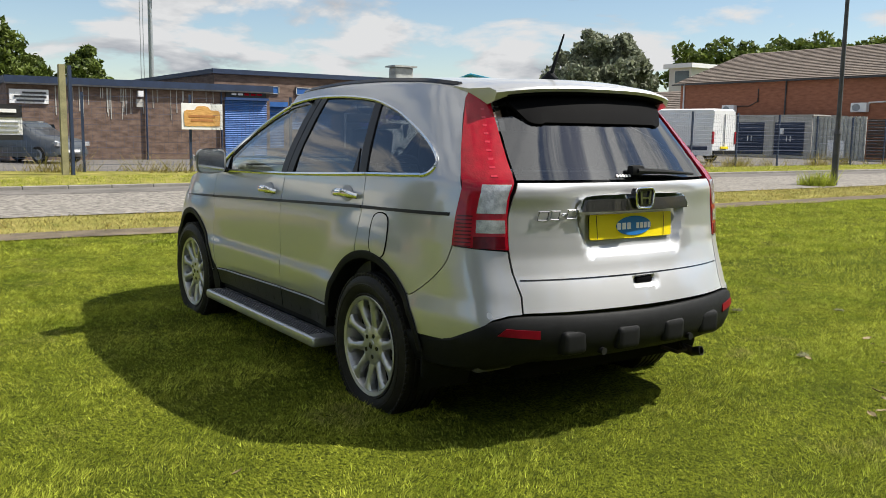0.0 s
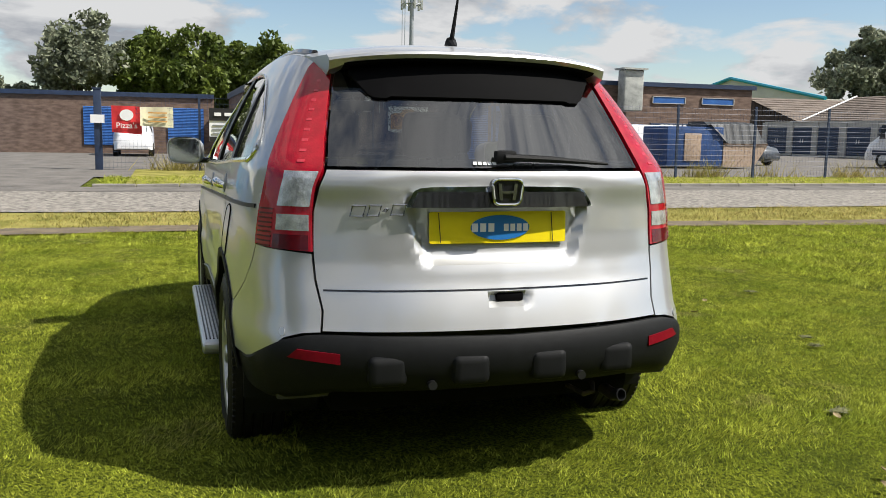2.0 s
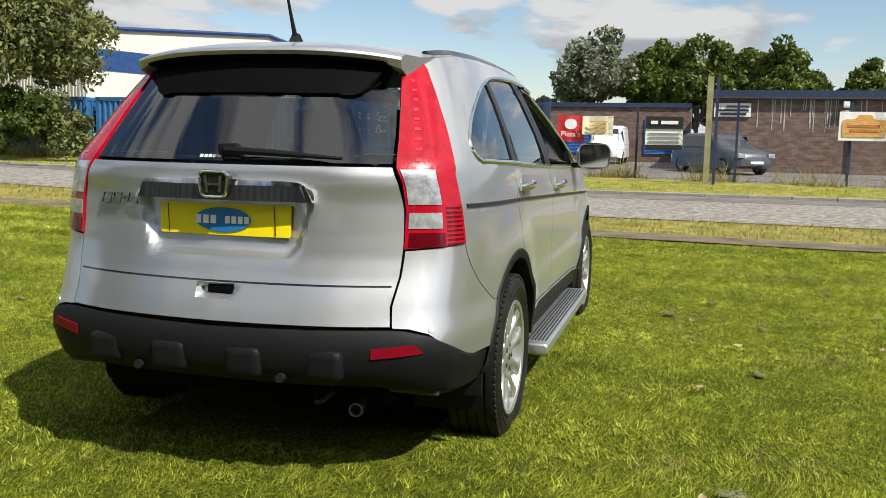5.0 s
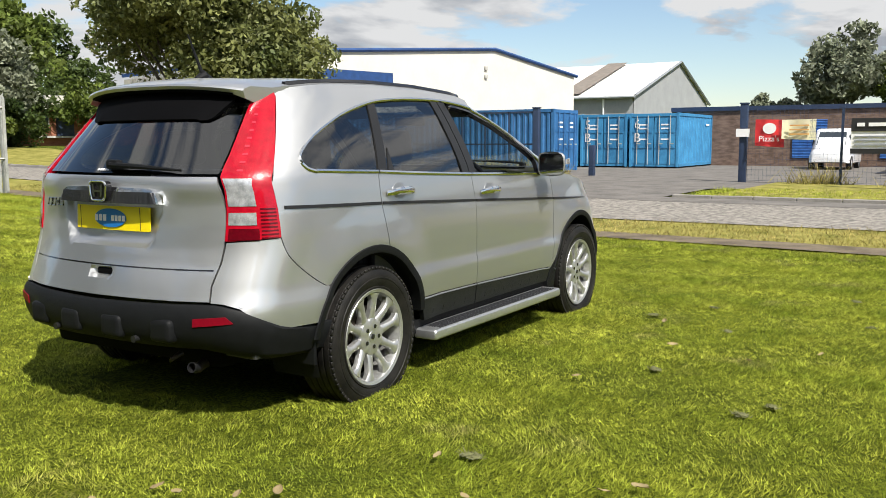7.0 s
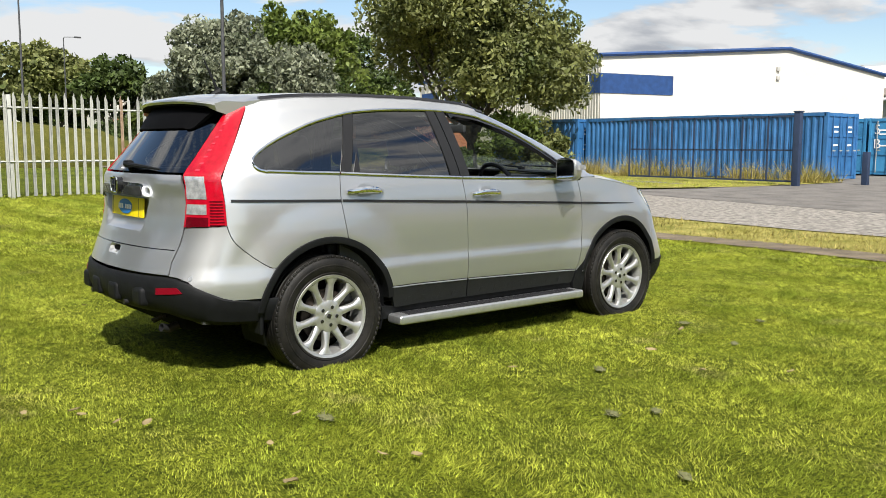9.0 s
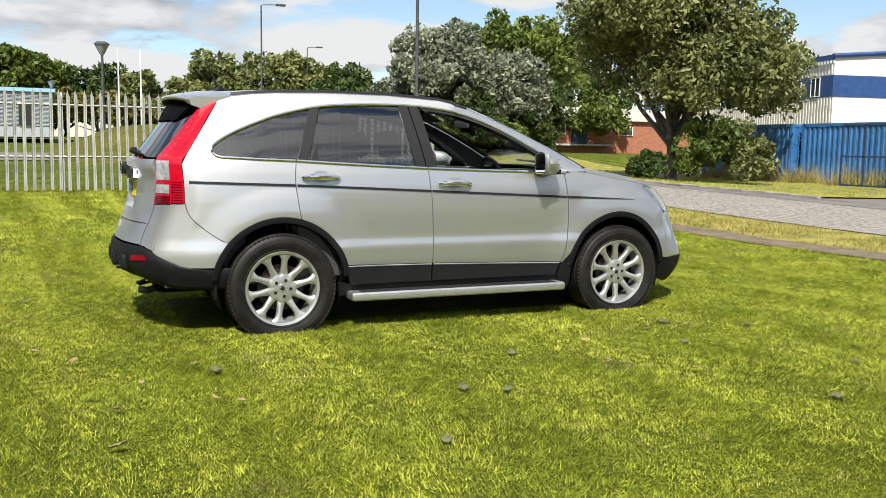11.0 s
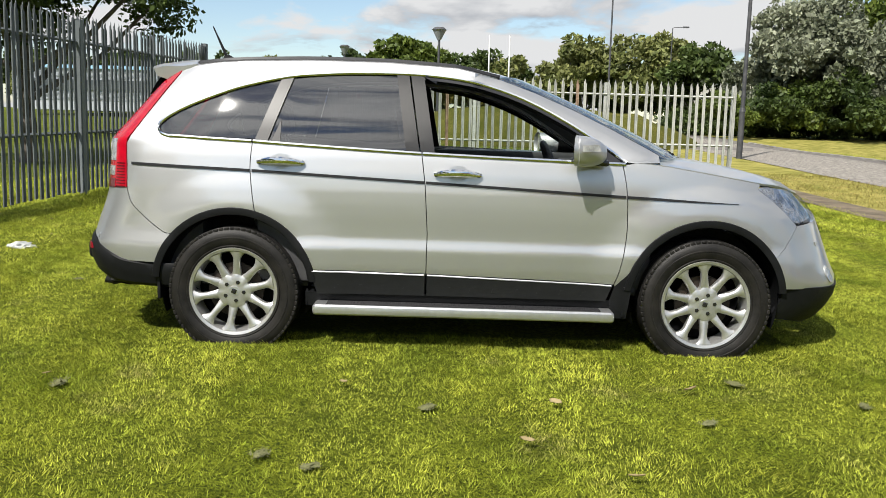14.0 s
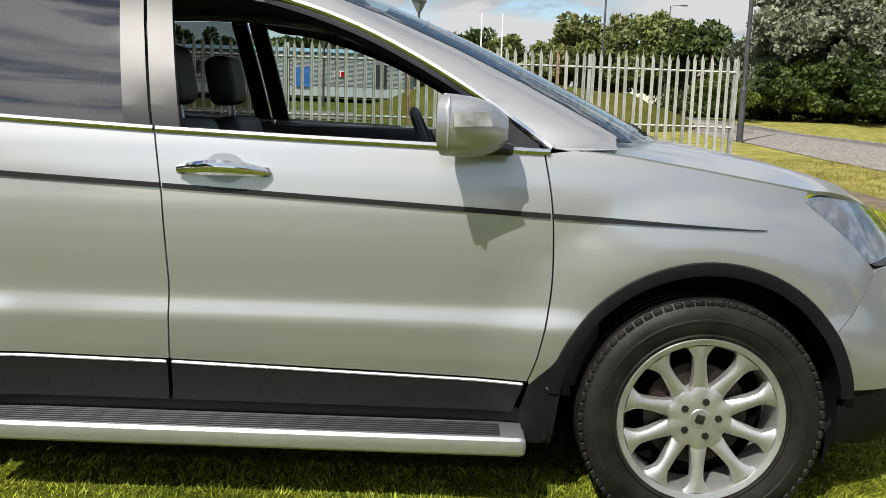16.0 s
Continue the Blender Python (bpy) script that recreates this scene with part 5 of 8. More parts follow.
# ---------------------------------------------------------------- grass blades
M["blade"] = mat("grass_blade", (0.280, 0.365, 0.036), rough=0.7, var=0.28, scale=2.0, color2=(0.44, 0.462, 0.064), spec=0.12)
M["dry_blade"] = mat("dry_grass_blade", (0.28, 0.26, 0.05), rough=0.7, var=0.3, scale=1.2, color2=(0.42, 0.34, 0.13), spec=0.2)
for key in ("blade", "dry_blade"):
    nt = M[key].node_tree
    pb = nt.nodes["Principled BSDF"]
    src = pb.inputs["Base Color"].links[0].from_socket
    geo, hsv, mr = nt.nodes.new("ShaderNodeNewGeometry"), nt.nodes.new("ShaderNodeHueSaturation"), nt.nodes.new("ShaderNodeMapRange")
    mr.inputs["To Min"].default_value, mr.inputs["To Max"].default_value = 0.40, 1.60
    nt.links.new(geo.outputs["Random Per Island"], mr.inputs["Value"])
    # tufts of a hand's breadth differ in brightness too
    tcl, tft, tfr, tfm = nt.nodes.new("ShaderNodeTexCoord"), nt.nodes.new("ShaderNodeTexNoise"), nt.nodes.new("ShaderNodeMapRange"), nt.nodes.new("ShaderNodeMath")
    tft.inputs["Scale"].default_value, tft.inputs["Detail"].default_value, tft.inputs["Roughness"].default_value = 24.0, 4.0, 0.75
    nt.links.new(tcl.outputs["Object"], tft.inputs["Vector"])
    tfr.inputs["From Min"].default_value, tfr.inputs["From Max"].default_value = 0.36, 0.64
    tfr.inputs["To Min"].default_value, tfr.inputs["To Max"].default_value = 0.56, 1.45
    nt.links.new(tft.outputs["Fac"], tfr.inputs["Value"])
    tfm.operation = "MULTIPLY"
    nt.links.new(mr.outputs[0], tfm.inputs[0]), nt.links.new(tfr.outputs[0], tfm.inputs[1])
    nt.links.new(tfm.outputs[0], hsv.inputs["Value"])
    if key == "blade":
        # pale mower bands, about a metre apart
        crd, wav, wmx = nt.nodes.new("ShaderNodeTexCoord"), nt.nodes.new("ShaderNodeTexWave"), nt.nodes.new("ShaderNodeMix")
        wav.wave_type, wav.bands_direction = "BANDS", "X"
        wav.inputs["Scale"].default_value, wav.inputs["Distortion"].default_value = 0.29, 1.3
        wav.inputs["Detail"].default_value, wav.inputs["Detail Scale"].default_value = 2.0, 1.2
        wmx.data_type = "RGBA"
        nt.links.new(crd.outputs["Object"], wav.inputs["Vector"])
        wpw = nt.nodes.new("ShaderNodeMath")
        wpw.operation = "POWER"
        wpw.inputs[1].default_value = 3.0
        nt.links.new(wav.outputs["Fac"], wpw.inputs[0])
        wsc = nt.nodes.new("ShaderNodeMath")
        wsc.operation = "MULTIPLY"
        wsc.inputs[1].default_value = 0.42
        nt.links.new(wpw.outputs[0], wsc.inputs[0])
        nt.links.new(wsc.outputs[0], wmx.inputs["Factor"])
        nt.links.new(src, wmx.inputs["A"])
        wmx.inputs["B"].default_value = (0.45, 0.48, 0.066, 1)
        # brown thatch shows in ragged patches
        tn, trr, tmx = nt.nodes.new("ShaderNodeTexNoise"), nt.nodes.new("ShaderNodeMapRange"), nt.nodes.new("ShaderNodeMix")
        tn.inputs["Scale"].default_value, tn.inputs["Detail"].default_value, tn.inputs["Roughness"].default_value = 1.6, 8.0, 0.68
        nt.links.new(crd.outputs["Object"], tn.inputs["Vector"])
        trr.inputs["From Min"].default_value, trr.inputs["From Max"].default_value = 0.56, 0.70
        trr.inputs["To Max"].default_value = 0.75
        nt.links.new(tn.outputs["Fac"], trr.inputs["Value"])
        tmx.data_type = "RGBA"
        nt.links.new(trr.outputs[0], tmx.inputs["Factor"])
        nt.links.new(wmx.outputs["Result"], tmx.inputs["A"])
        tmx.inputs["B"].default_value = (0.31, 0.255, 0.12, 1)
        src = tmx.outputs["Result"]
    nt.links.new(src, hsv.inputs["Color"])
    nt.links.new(hsv.outputs[0], pb.inputs["Base Color"])
    tl, ms, om = nt.nodes.new("ShaderNodeBsdfTranslucent"), nt.nodes.new("ShaderNodeMixShader"), nt.nodes["Material Output"]
    nt.links.new(hsv.outputs[0], tl.inputs["Color"])
    ms.inputs[0].default_value = 0.35
    nt.links.new(pb.outputs[0], ms.inputs[1]), nt.links.new(tl.outputs[0], ms.inputs[2])
    nt.links.new(ms.outputs[0], om.inputs["Surface"])


def blades(name, n, area, hmin, hmax, width, material, keep=None, seed=1, lean=0.8, label="", mown=0.0):
    """One mesh of many three-cornered blades strewn over area = (x0, x1, y0, y1)."""
    rs = np.random.RandomState(seed)
    x = rs.uniform(area[0], area[1], n)
    y = rs.uniform(area[2], area[3], n)
    if keep is not None:
        ok = keep(x, y, rs)
        x, y = x[ok], y[ok]
    n = len(x)
    z = land(x, y)
    a = rs.uniform(0, math.tau, n)
    patch = 0.75 + 0.5 * (np.sin(x * 2.1 + np.sin(y * 1.3) * 2) * np.sin(y * 1.7 + np.sin(x * 0.9) * 2) * 0.5 + 0.5)
    h = rs.uniform(hmin, hmax, n) * patch
    w = width * rs.uniform(0.6, 1.3, n)
    # mown bands: the mower lays the blades over, one way and then the other
    band = np.sin((x + 0.10 * y + 0.12 * np.sin(y * 0.8)) * math.tau / 1.05 + 0.9 * np.sin(x * 0.7))
    h = h * (1 - 0.22 * band * mown)
    # tufts: neighbours share a height and a lean
    cell = 0.055 if width < 0.008 else 0.09
    jx, jy = np.floor((x + rs.normal(0, cell * 0.22, n)) / cell), np.floor((y + rs.normal(0, cell * 0.22, n)) / cell)
    tuft_h = np.modf(np.abs(np.sin(jx * 12.9898 + jy * 78.233) * 43758.5453))[0]
    tuft_a = np.modf(np.abs(np.sin(jx * 39.346 + jy * 11.135) * 24634.6345))[0] * math.tau
    h = h * (0.6 + 0.7 * tuft_h)
    lx, ly = (rs.normal(0, lean * 0.7, n) + 0.7 * np.cos(tuft_a)) * h, (rs.normal(0, lean * 0.7, n) + 0.7 * np.sin(tuft_a) + 0.55 * mown * np.clip(band * 2.5, -1, 1)) * h
    dx, dy = np.cos(a) * w / 2, np.sin(a) * w / 2
    v = np.empty((n * 3, 3), np.float32)
    v[0::3] = np.stack([x - dx, y - dy, z - 0.004], 1)
    v[1::3] = np.stack([x + dx, y + dy, z - 0.004], 1)
    v[2::3] = np.stack([x + lx, y + ly, z + h], 1)
    me = bpy.data.meshes.new(name)
    me.vertices.add(n * 3)
    me.vertices.foreach_set("co", v.ravel())
    me.loops.add(n * 3)
    me.loops.foreach_set("vertex_index", np.arange(n * 3, dtype=np.int32))
    me.polygons.add(n)
    me.polygons.foreach_set("loop_start", np.arange(0, n * 3, 3, dtype=np.int32))
    me.update()
    me.validate()
    return part(name, me, material, smooth=False, kind="stuff", label=label, category="grass")


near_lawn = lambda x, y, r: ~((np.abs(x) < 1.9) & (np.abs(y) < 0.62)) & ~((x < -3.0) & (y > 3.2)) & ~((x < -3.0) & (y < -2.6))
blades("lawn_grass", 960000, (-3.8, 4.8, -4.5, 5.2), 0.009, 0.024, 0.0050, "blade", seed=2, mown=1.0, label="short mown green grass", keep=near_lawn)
blades("lawn_grass", 50000, (4.8, 6.1, -5.2, 5.2), 0.015, 0.030, 0.010, "blade", seed=12, mown=1.0, label="short mown green grass")
blades("lawn_grass", 90000, (-6.8, -3.0, -2.6, 5.2), 0.015, 0.030, 0.008, "blade", seed=13, mown=1.0, label="short mown green grass", keep=lambda x, y, r: (x < -3.8) | (y > 3.2))
blades("lawn_grass", 300000, (-7.5, 6.1, 5.2, 14.5), 0.02, 0.045, 0.011, "blade", seed=3, mown=1.0, label="short mown green grass")
blades("lawn_grass", 170000, (1.0, 6.1, -24, -4.5), 0.02, 0.045, 0.014, "blade", seed=4, label="short mown green grass")
blades("lawn_grass", 40000, (-4.6, 3.0, -8.0, -4.5), 0.02, 0.045, 0.008, "blade", seed=5, mown=1.0, label="short mown green grass", keep=lambda x, y, r: x > -3)
blades("dry_grass", 60000, (6.65, 9.0, -26, 16), 0.03, 0.08, 0.014, "dry_blade", seed=6, label="dry verge grass", keep=lambda x, y, r: r.uniform(0, 1, len(x)) < 0.8)
tuft = lambda x, y, r: np.sin(x * 3 + y * 0.9) + np.sin(y * 2.3) + r.normal(0, 0.5, len(x)) > 0.7
blades("tall_dry_grass", 60000, (19.2, 24.2, -42, 2.4), 0.15, 0.75, 0.022, "dry_blade", seed=7, lean=0.28, label="tall dry weeds along the yard fence", keep=lambda x, y, r: tuft(x, y, r) & (np.abs(x - 23.9 + 0.277 * (3.05 - np.maximum(y, -12.5))) < 0.8))
blades("tall_dry_grass", 24000, (26.2, 28.4, 10.9, 30), 0.2, 0.9, 0.025, "dry_blade", seed=8, lean=0.25, label="tall dry weeds before the containers", keep=tuft)
blades("verge_grass", 60000, (15.4, 19.6, -40, 2.6), 0.05, 0.12, 0.02, "blade", seed=9, label="green verge grass")
blades("verge_grass", 40000, (15.4, 26.5, 10.9, 36), 0.05, 0.12, 0.022, "blade", seed=10, label="green verge grass")
blades("weed_clump", 900, (9.3, 10.1, -20.1, -19.4), 0.08, 0.55, 0.02, "blade", seed=11, lean=0.3, label="clump of weeds at the lamp post")

# ---------------------------------------------------------------- fallen leaves and clods
M["leaf_dry"] = mat("dry_leaf", (0.14, 0.09, 0.04), rough=0.7, var=0.4, scale=20, color2=(0.27, 0.21, 0.10), obj_random=0.5)
M["clod"] = mat("clod", (0.12, 0.125, 0.045), rough=0.95, var=0.5, scale=40, color2=(0.20, 0.20, 0.085))


def fallen_leaf(x, y, size, seed):
    r = random.Random(seed)
    bm = bmesh.new()
    rows = []
    n = 7
    for i in range(n + 1):
        f = i / n
        w = 0.34 * math.sin(math.pi * f) ** 0.7 * (1 - 0.25 * f)
        rows.append([bm.verts.new(((f - 0.5), s * w, 0.10 * abs(s) * r.uniform(0.6, 1.3) + 0.16 * (f - 0.5) ** 2 + r.uniform(0, 0.03))) for s in (-1, -0.5, 0, 0.5, 1)])
    for A, B in zip(rows, rows[1:]):
        for j in range(4):
            bm.faces.new((A[j], B[j], B[j + 1], A[j + 1]))
    ob = part("fallen_leaf", bm, "leaf_dry", label="dry brown leaf on the grass", category="leaf", group="fallen leaves")
    ob.matrix_world = pose(x, y, hgt(x, y) + 0.036, r.uniform(-15, 15), r.uniform(-15, 15), r.uniform(0, 360)) @ Matrix.Scale(size * 0.85, 4)


LEAVES = [(1.04, -1.66, 0.075), (0.37, -1.92, 0.085), (-2.44, -2.43, 0.085), (-2.47, -2.95, 0.085), (0.56, -2.74, 0.07), (0.2, -2.41, 0.08)]
LEAVES += LEAF_SPOTS
for i, (x, y, s) in enumerate(LEAVES):
    fallen_leaf(x, y, s, i)
rl = random.Random(5)
for i in range(44):
    fallen_leaf(rl.uniform(-6.2, -2.9), rl.uniform(2.0, 11), rl.uniform(0.045, 0.075), 100 + i)


def clod(x, y, s, seed):
    """A flat ragged lump of matted cuttings: a low core bristling with short bits."""
    r = random.Random(seed)
    bm = bmesh.new()
    bmesh.ops.create_icosphere(bm, subdivisions=2, radius=1)
    for v in bm.verts:
        k = 0.8 + 0.6 * noise.noise(v.co * 2.3 + Vector((seed, 0, 0)))
        v.co = Vector((v.co.x * k, v.co.y * k * 0.55, max(v.co.z, -0.2) * k * 0.26))
    for i in range(90):
        a, d = r.uniform(0, math.tau), r.uniform(0.2, 1.15)
        p = Vector((math.cos(a) * d, math.sin(a) * d * 0.6, r.uniform(0.02, 0.26) * max(0.2, 1.2 - d)))
        q = Vector((r.uniform(-1, 1), r.uniform(-1, 1), r.uniform(-0.25, 0.45))).normalized() * r.uniform(0.2, 0.55)
        w = q.cross(Vector((0, 0, 1))).normalized() * r.uniform(0.03, 0.07)
        bm.faces.new([bm.verts.new(p - w), bm.verts.new(p + w), bm.verts.new(p + q)])
    ob = part("soil_clod", bm, "clod", label="small dark clod of cut grass and soil", category="clod", group="clods on the lawn", smooth=False)
    ob.matrix_world = pose(x, y, hgt(x, y) + 0.022, 0, 0, r.uniform(0, 360)) @ Matrix.Scale(s, 4)


for i, (x, y, s) in enumerate(CLOD_SPOTS):
    clod(x, y, s, i)

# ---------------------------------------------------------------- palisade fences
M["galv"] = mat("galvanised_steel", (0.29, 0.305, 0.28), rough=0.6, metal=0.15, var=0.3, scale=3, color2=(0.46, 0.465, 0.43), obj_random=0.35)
# darker grey steel for the tall fence
M["galv_dark"] = mat("dark_grey_steel", (0.068, 0.080, 0.088), rough=0.6, metal=0.2, var=0.25, scale=3, color2=(0.128, 0.145, 0.152), obj_random=0.3)
M["rusty"] = mat("rusty_steel", (0.20, 0.105, 0.055), rough=0.85, var=0.4, scale=7, color2=(0.40, 0.30, 0.22), obj_random=0.3)


def pale_mesh(name, h, w=0.068):
    """A W-section pale with a three-pointed head."""
    bm = bmesh.new()
    prof = [(-w / 2, 0.0), (-w * 0.28, 0.022), (-w * 0.10, 0.004), (0, 0.012), (w * 0.10, 0.004), (w * 0.28, 0.022), (w / 2, 0.0)]
    tops = [h - 0.14, h - 0.07, h - 0.03, h, h - 0.03, h - 0.07, h - 0.14]
    fr = [[bm.verts.new((x, y - o, z)) for (x, y), z in zip(prof, [0.05] * 7)] for o in (0, 0.004)]
    tp = [[bm.verts.new((x, y - o, z)) for (x, y), z in zip(prof, tops)] for o in (0, 0.004)]
    for i in range(6):
        bm.faces.new((fr[0][i + 1], fr[0][i], tp[0][i], tp[0][i + 1]))
        bm.faces.new((fr[1][i], fr[1][i + 1], tp[1][i + 1], tp[1][i]))
        bm.faces.new((tp[0][i], tp[1][i], tp[1][i + 1], tp[0][i + 1]))
    me = bpy.data.meshes.new(name)
    bm.to_mesh(me)
    bm.free()
    return me


def palisade(p, q, h, material, label, spacing=0.165, rust=0.0, rails=(0.35, 0.85), face=1):
    p, q = Vector(p), Vector(q)
    d = q - p
    n = int(d.length / spacing)
    yaw = math.degrees(math.atan2(d.y, d.x))
    f = empty("palisade_fence", label=label, category="fence")
    meshes = {}
    for i in range(n + 1):
        c = p + d * (i / n)
        m = "rusty" if rl.random() < rust else material
        if m not in meshes:
            meshes[m] = pale_mesh("pale", h)
            meshes[m].materials.append(M[m])
        o = new("pale", meshes[m])
        o.parent = f
        o.matrix_world = pose(c.x, c.y, hgt(c.x, c.y) + rl.uniform(-0.012, 0.012), 0, rl.uniform(-0.8, 0.8), yaw + (0 if face > 0 else 180))
    k = max(1, round(d.length / 2.75))
    for i in range(k):
        a, b = p + d * (i / k), p + d * ((i + 1) / k)
        for r in rails:
            off = Vector((-math.sin(radians(yaw)), math.cos(radians(yaw)), 0)) * 0.03 * face
            za, zb = hgt(a.x, a.y) + h * r, hgt(b.x, b.y) + h * r
            part("rail", tube([Vector((a.x, a.y, za)) + off, Vector((b.x, b.y, zb)) + off], 0.025, 4), material, f)
    for i in range(k + 1):
        a = p + d * (i / k)
        part("post", box((a.x - 0.04, a.y + 0.03 * face, hgt(a.x, a.y) - 0.05), (a.x + 0.04, a.y + 0.03 * face + 0.09 * face, hgt(a.x, a.y) + h * 0.97), 0.006), material, f)
    return f


palisade((-5.36, 13.14, 0), (6.1, 14.0, 0), 2.12, "galv", "pale galvanised palisade fence with rusty pales", rust=0.10)
palisade((-5.36, 13.14, 0), (-5.7, 4.6, 0), 2.62, "galv_dark", "tall dark grey palisade fence", spacing=0.155, face=-1)
palisade((-5.7, 4.6, 0), (-7.3, -3.5, 0), 2.62, "galv_dark", "tall dark grey palisade fence", spacing=0.155, face=-1)
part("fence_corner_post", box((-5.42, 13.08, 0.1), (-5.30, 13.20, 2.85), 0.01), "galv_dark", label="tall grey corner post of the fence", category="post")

# ---------------------------------------------------------------- street lamps and masts
M["post_dark"] = mat("post_paint", (0.035, 0.038, 0.042), rough=0.55, var=0.25, scale=6, color2=(0.07, 0.07, 0.075))
M["post_grey"] = mat("post_grey", (0.28, 0.30, 0.32), rough=0.5, metal=0.3, var=0.15, scale=4)


def street_lamp(x, y, h, yaw, material="post_dark", arm=1.0, label="dark steel street lamp column"):
    z = hgt(x, y)
    s = empty("street_lamp", pose(x, y, z, 0, 0, yaw), label=label, category="street lamp")
    part("base_column", cyl((0, 0, -0.1), (0, 0, 1.55), 0.095, 0.09, 16), material, s)
    part("column", cyl((0, 0, 1.5), (0, 0, h), 0.068, 0.045, 14), material, s)
    part("column_collar", cyl((0, 0, 1.48), (0, 0, 1.60), 0.105, 0.075, 16), material, s)
    part("bracket_arm", tube([(0, 0, h - 0.05), (0.1, 0, h + 0.06), (arm, 0, h + 0.12)], 0.03, 8), material, s)
    part("lantern", box((arm - 0.05, -0.11, h + 0.05), (arm + 0.55, 0.11, h + 0.19), 0.04, 3), material, s)
    return s


street_lamp(9.0, 22.3, 8.2, 0)
street_lamp(9.7, -20.6, 8.2, 0)
street_lamp(9.6, 50, 9.0, 0, label="far grey street lamp column")
street_lamp(20.65, 80, 9.4, 0, label="far grey street lamp column")


def park_lamp(x, y, h):
    z = hgt(x, y)
    s = empty("park_lamp", pose(x, y, z), label="post-top lamp with a wide conical lantern", category="street lamp")
    part("column", cyl((0, 0, -0.1), (0, 0, h - 0.5), 0.07, 0.05, 12), "post_dark", s)
    part("lantern", cyl((0, 0, h - 0.52), (0, 0, h - 0.1), 0.08, 0.29, 20), "post_grey", s)
    part("lantern_cap", cyl((0, 0, h - 0.1), (0, 0, h), 0.32, 0.2, 20), "post_dark", s)


park_lamp(-0.73, 32.2, 4.62)
park_lamp(-6.38, 46, 4.72)
park_lamp(-2.6, 68, 4.6)
for x in (3.8, 6.0):
    part("flag_pole", cyl((x, 92, 2), (x, 92, 11.1), 0.10, 0.06, 10), mat("white_pole", (0.8, 0.8, 0.8)), label="white flag pole far behind the fence", category="pole")
mast = empty("phone_mast", pose(150, -41.4, 0.2), label="tall grey phone mast with aerials", category="mast")
part("column", cyl((0, 0, 0), (0, 0, 25.2), 0.50, 0.34, 14), "post_grey", mast)
for n in (-1, 1):
    part("cable_ladder", box((-0.1, 1.5 + n * 0.25 - 0.05, 3), (0.0, 1.5 + n * 0.25 + 0.05, 23.6)), "post_grey", mast)
for n in range(6):
    a = n * math.tau / 6
    part("aerial", box((1.8 * math.cos(a) - 0.2, 1.8 * math.sin(a) - 0.2, 22.9), (1.8 * math.cos(a) + 0.2, 1.8 * math.sin(a) + 0.2, 26.2), 0.06), "galv", mast)
part("head_frame", tube([(1.75 * math.cos(n * math.tau / 12), 1.75 * math.sin(n * math.tau / 12), 23.8) for n in range(12)], 0.1, 6, closed=True), "post_grey", mast)

# ---------------------------------------------------------------- buildings
M["brick"] = mat("dark_brick", (0.135, 0.085, 0.062), rough=0.9, var=0.35, scale=2.2, bump=0.5, bump_scale=30, color2=(0.215, 0.145, 0.11), stretch=(1, 1, 3.0))
M["brick_red"] = mat("red_brick", (0.30, 0.115, 0.065), rough=0.9, var=0.2, scale=2.0, bump=0.4, bump_scale=30, color2=(0.40, 0.165, 0.095), stretch=(1, 1, 3.0))
M["navy"] = mat("navy_fascia", (0.020, 0.035, 0.075), rough=0.5, var=0.2, scale=3)
M["blue"] = mat("blue_paint", (0.022, 0.105, 0.36), rough=0.45, var=0.2, scale=2.5, color2=(0.035, 0.14, 0.42))
M["blue_dark"] = mat("dark_blue_paint", (0.018, 0.055, 0.17), rough=0.5, var=0.25, scale=2.5)
M["con_blue"] = mat("container_blue", (0.030, 0.17, 0.36), rough=0.5, var=0.22, scale=1.4, color2=(0.05, 0.25, 0.47), obj_random=0.2)
M["con_deep"] = mat("container_deep_blue", (0.024, 0.125, 0.31), rough=0.5, var=0.25, scale=1.4, color2=(0.04, 0.16, 0.38))
M["white_wall"] = mat("white_cladding", (0.62, 0.595, 0.53), rough=0.7, var=0.07, scale=0.5)
M["white_roof"] = mat("white_sheet_roof", (0.74, 0.73, 0.70), rough=0.6, var=0.1, scale=0.8)
M["rooflight"] = mat("rooflight_sheet", (0.20, 0.17, 0.14), rough=0.5, var=0.25, scale=1.5)
M["grey_wall"] = mat("grey_render", (0.30, 0.31, 0.32), rough=0.8, var=0.1, scale=0.6)
M["grey_clad"] = mat("grey_corrugated", (0.40, 0.43, 0.46), rough=0.5, metal=0.3, var=0.12, scale=1.2)
M["roof_tile"] = mat("brown_roof_tile", (0.135, 0.105, 0.085), rough=0.9, var=0.25, scale=1.5, color2=(0.20, 0.16, 0.13))
M["timber"] = mat("dark_timber", (0.06, 0.042, 0.03), rough=0.9, var=0.35, scale=2, stretch=(1, 6, 1))
M["pane"] = mat("window_pane", (0.03, 0.04, 0.05), rough=0.06, var=0.2, scale=1, coat=0.5)
M["concrete"] = mat("concrete_panel", (0.42, 0.41, 0.38), rough=0.9, var=0.15, scale=1.5)
M["sign_brown"] = mat("sign_brown", (0.40, 0.17, 0.05), rough=0.6, var=0.2)
M["yellow_stain"] = mat("sign_orange", (0.62, 0.30, 0.07), rough=0.6, var=0.25, scale=6, stretch=(1, 1, 6), color2=(0.72, 0.42, 0.14))


def block(name, a, b, material, parent, bevel=0.0, label=""):
    return part(name, box(a, b, bevel), material, parent, label, smooth=False)


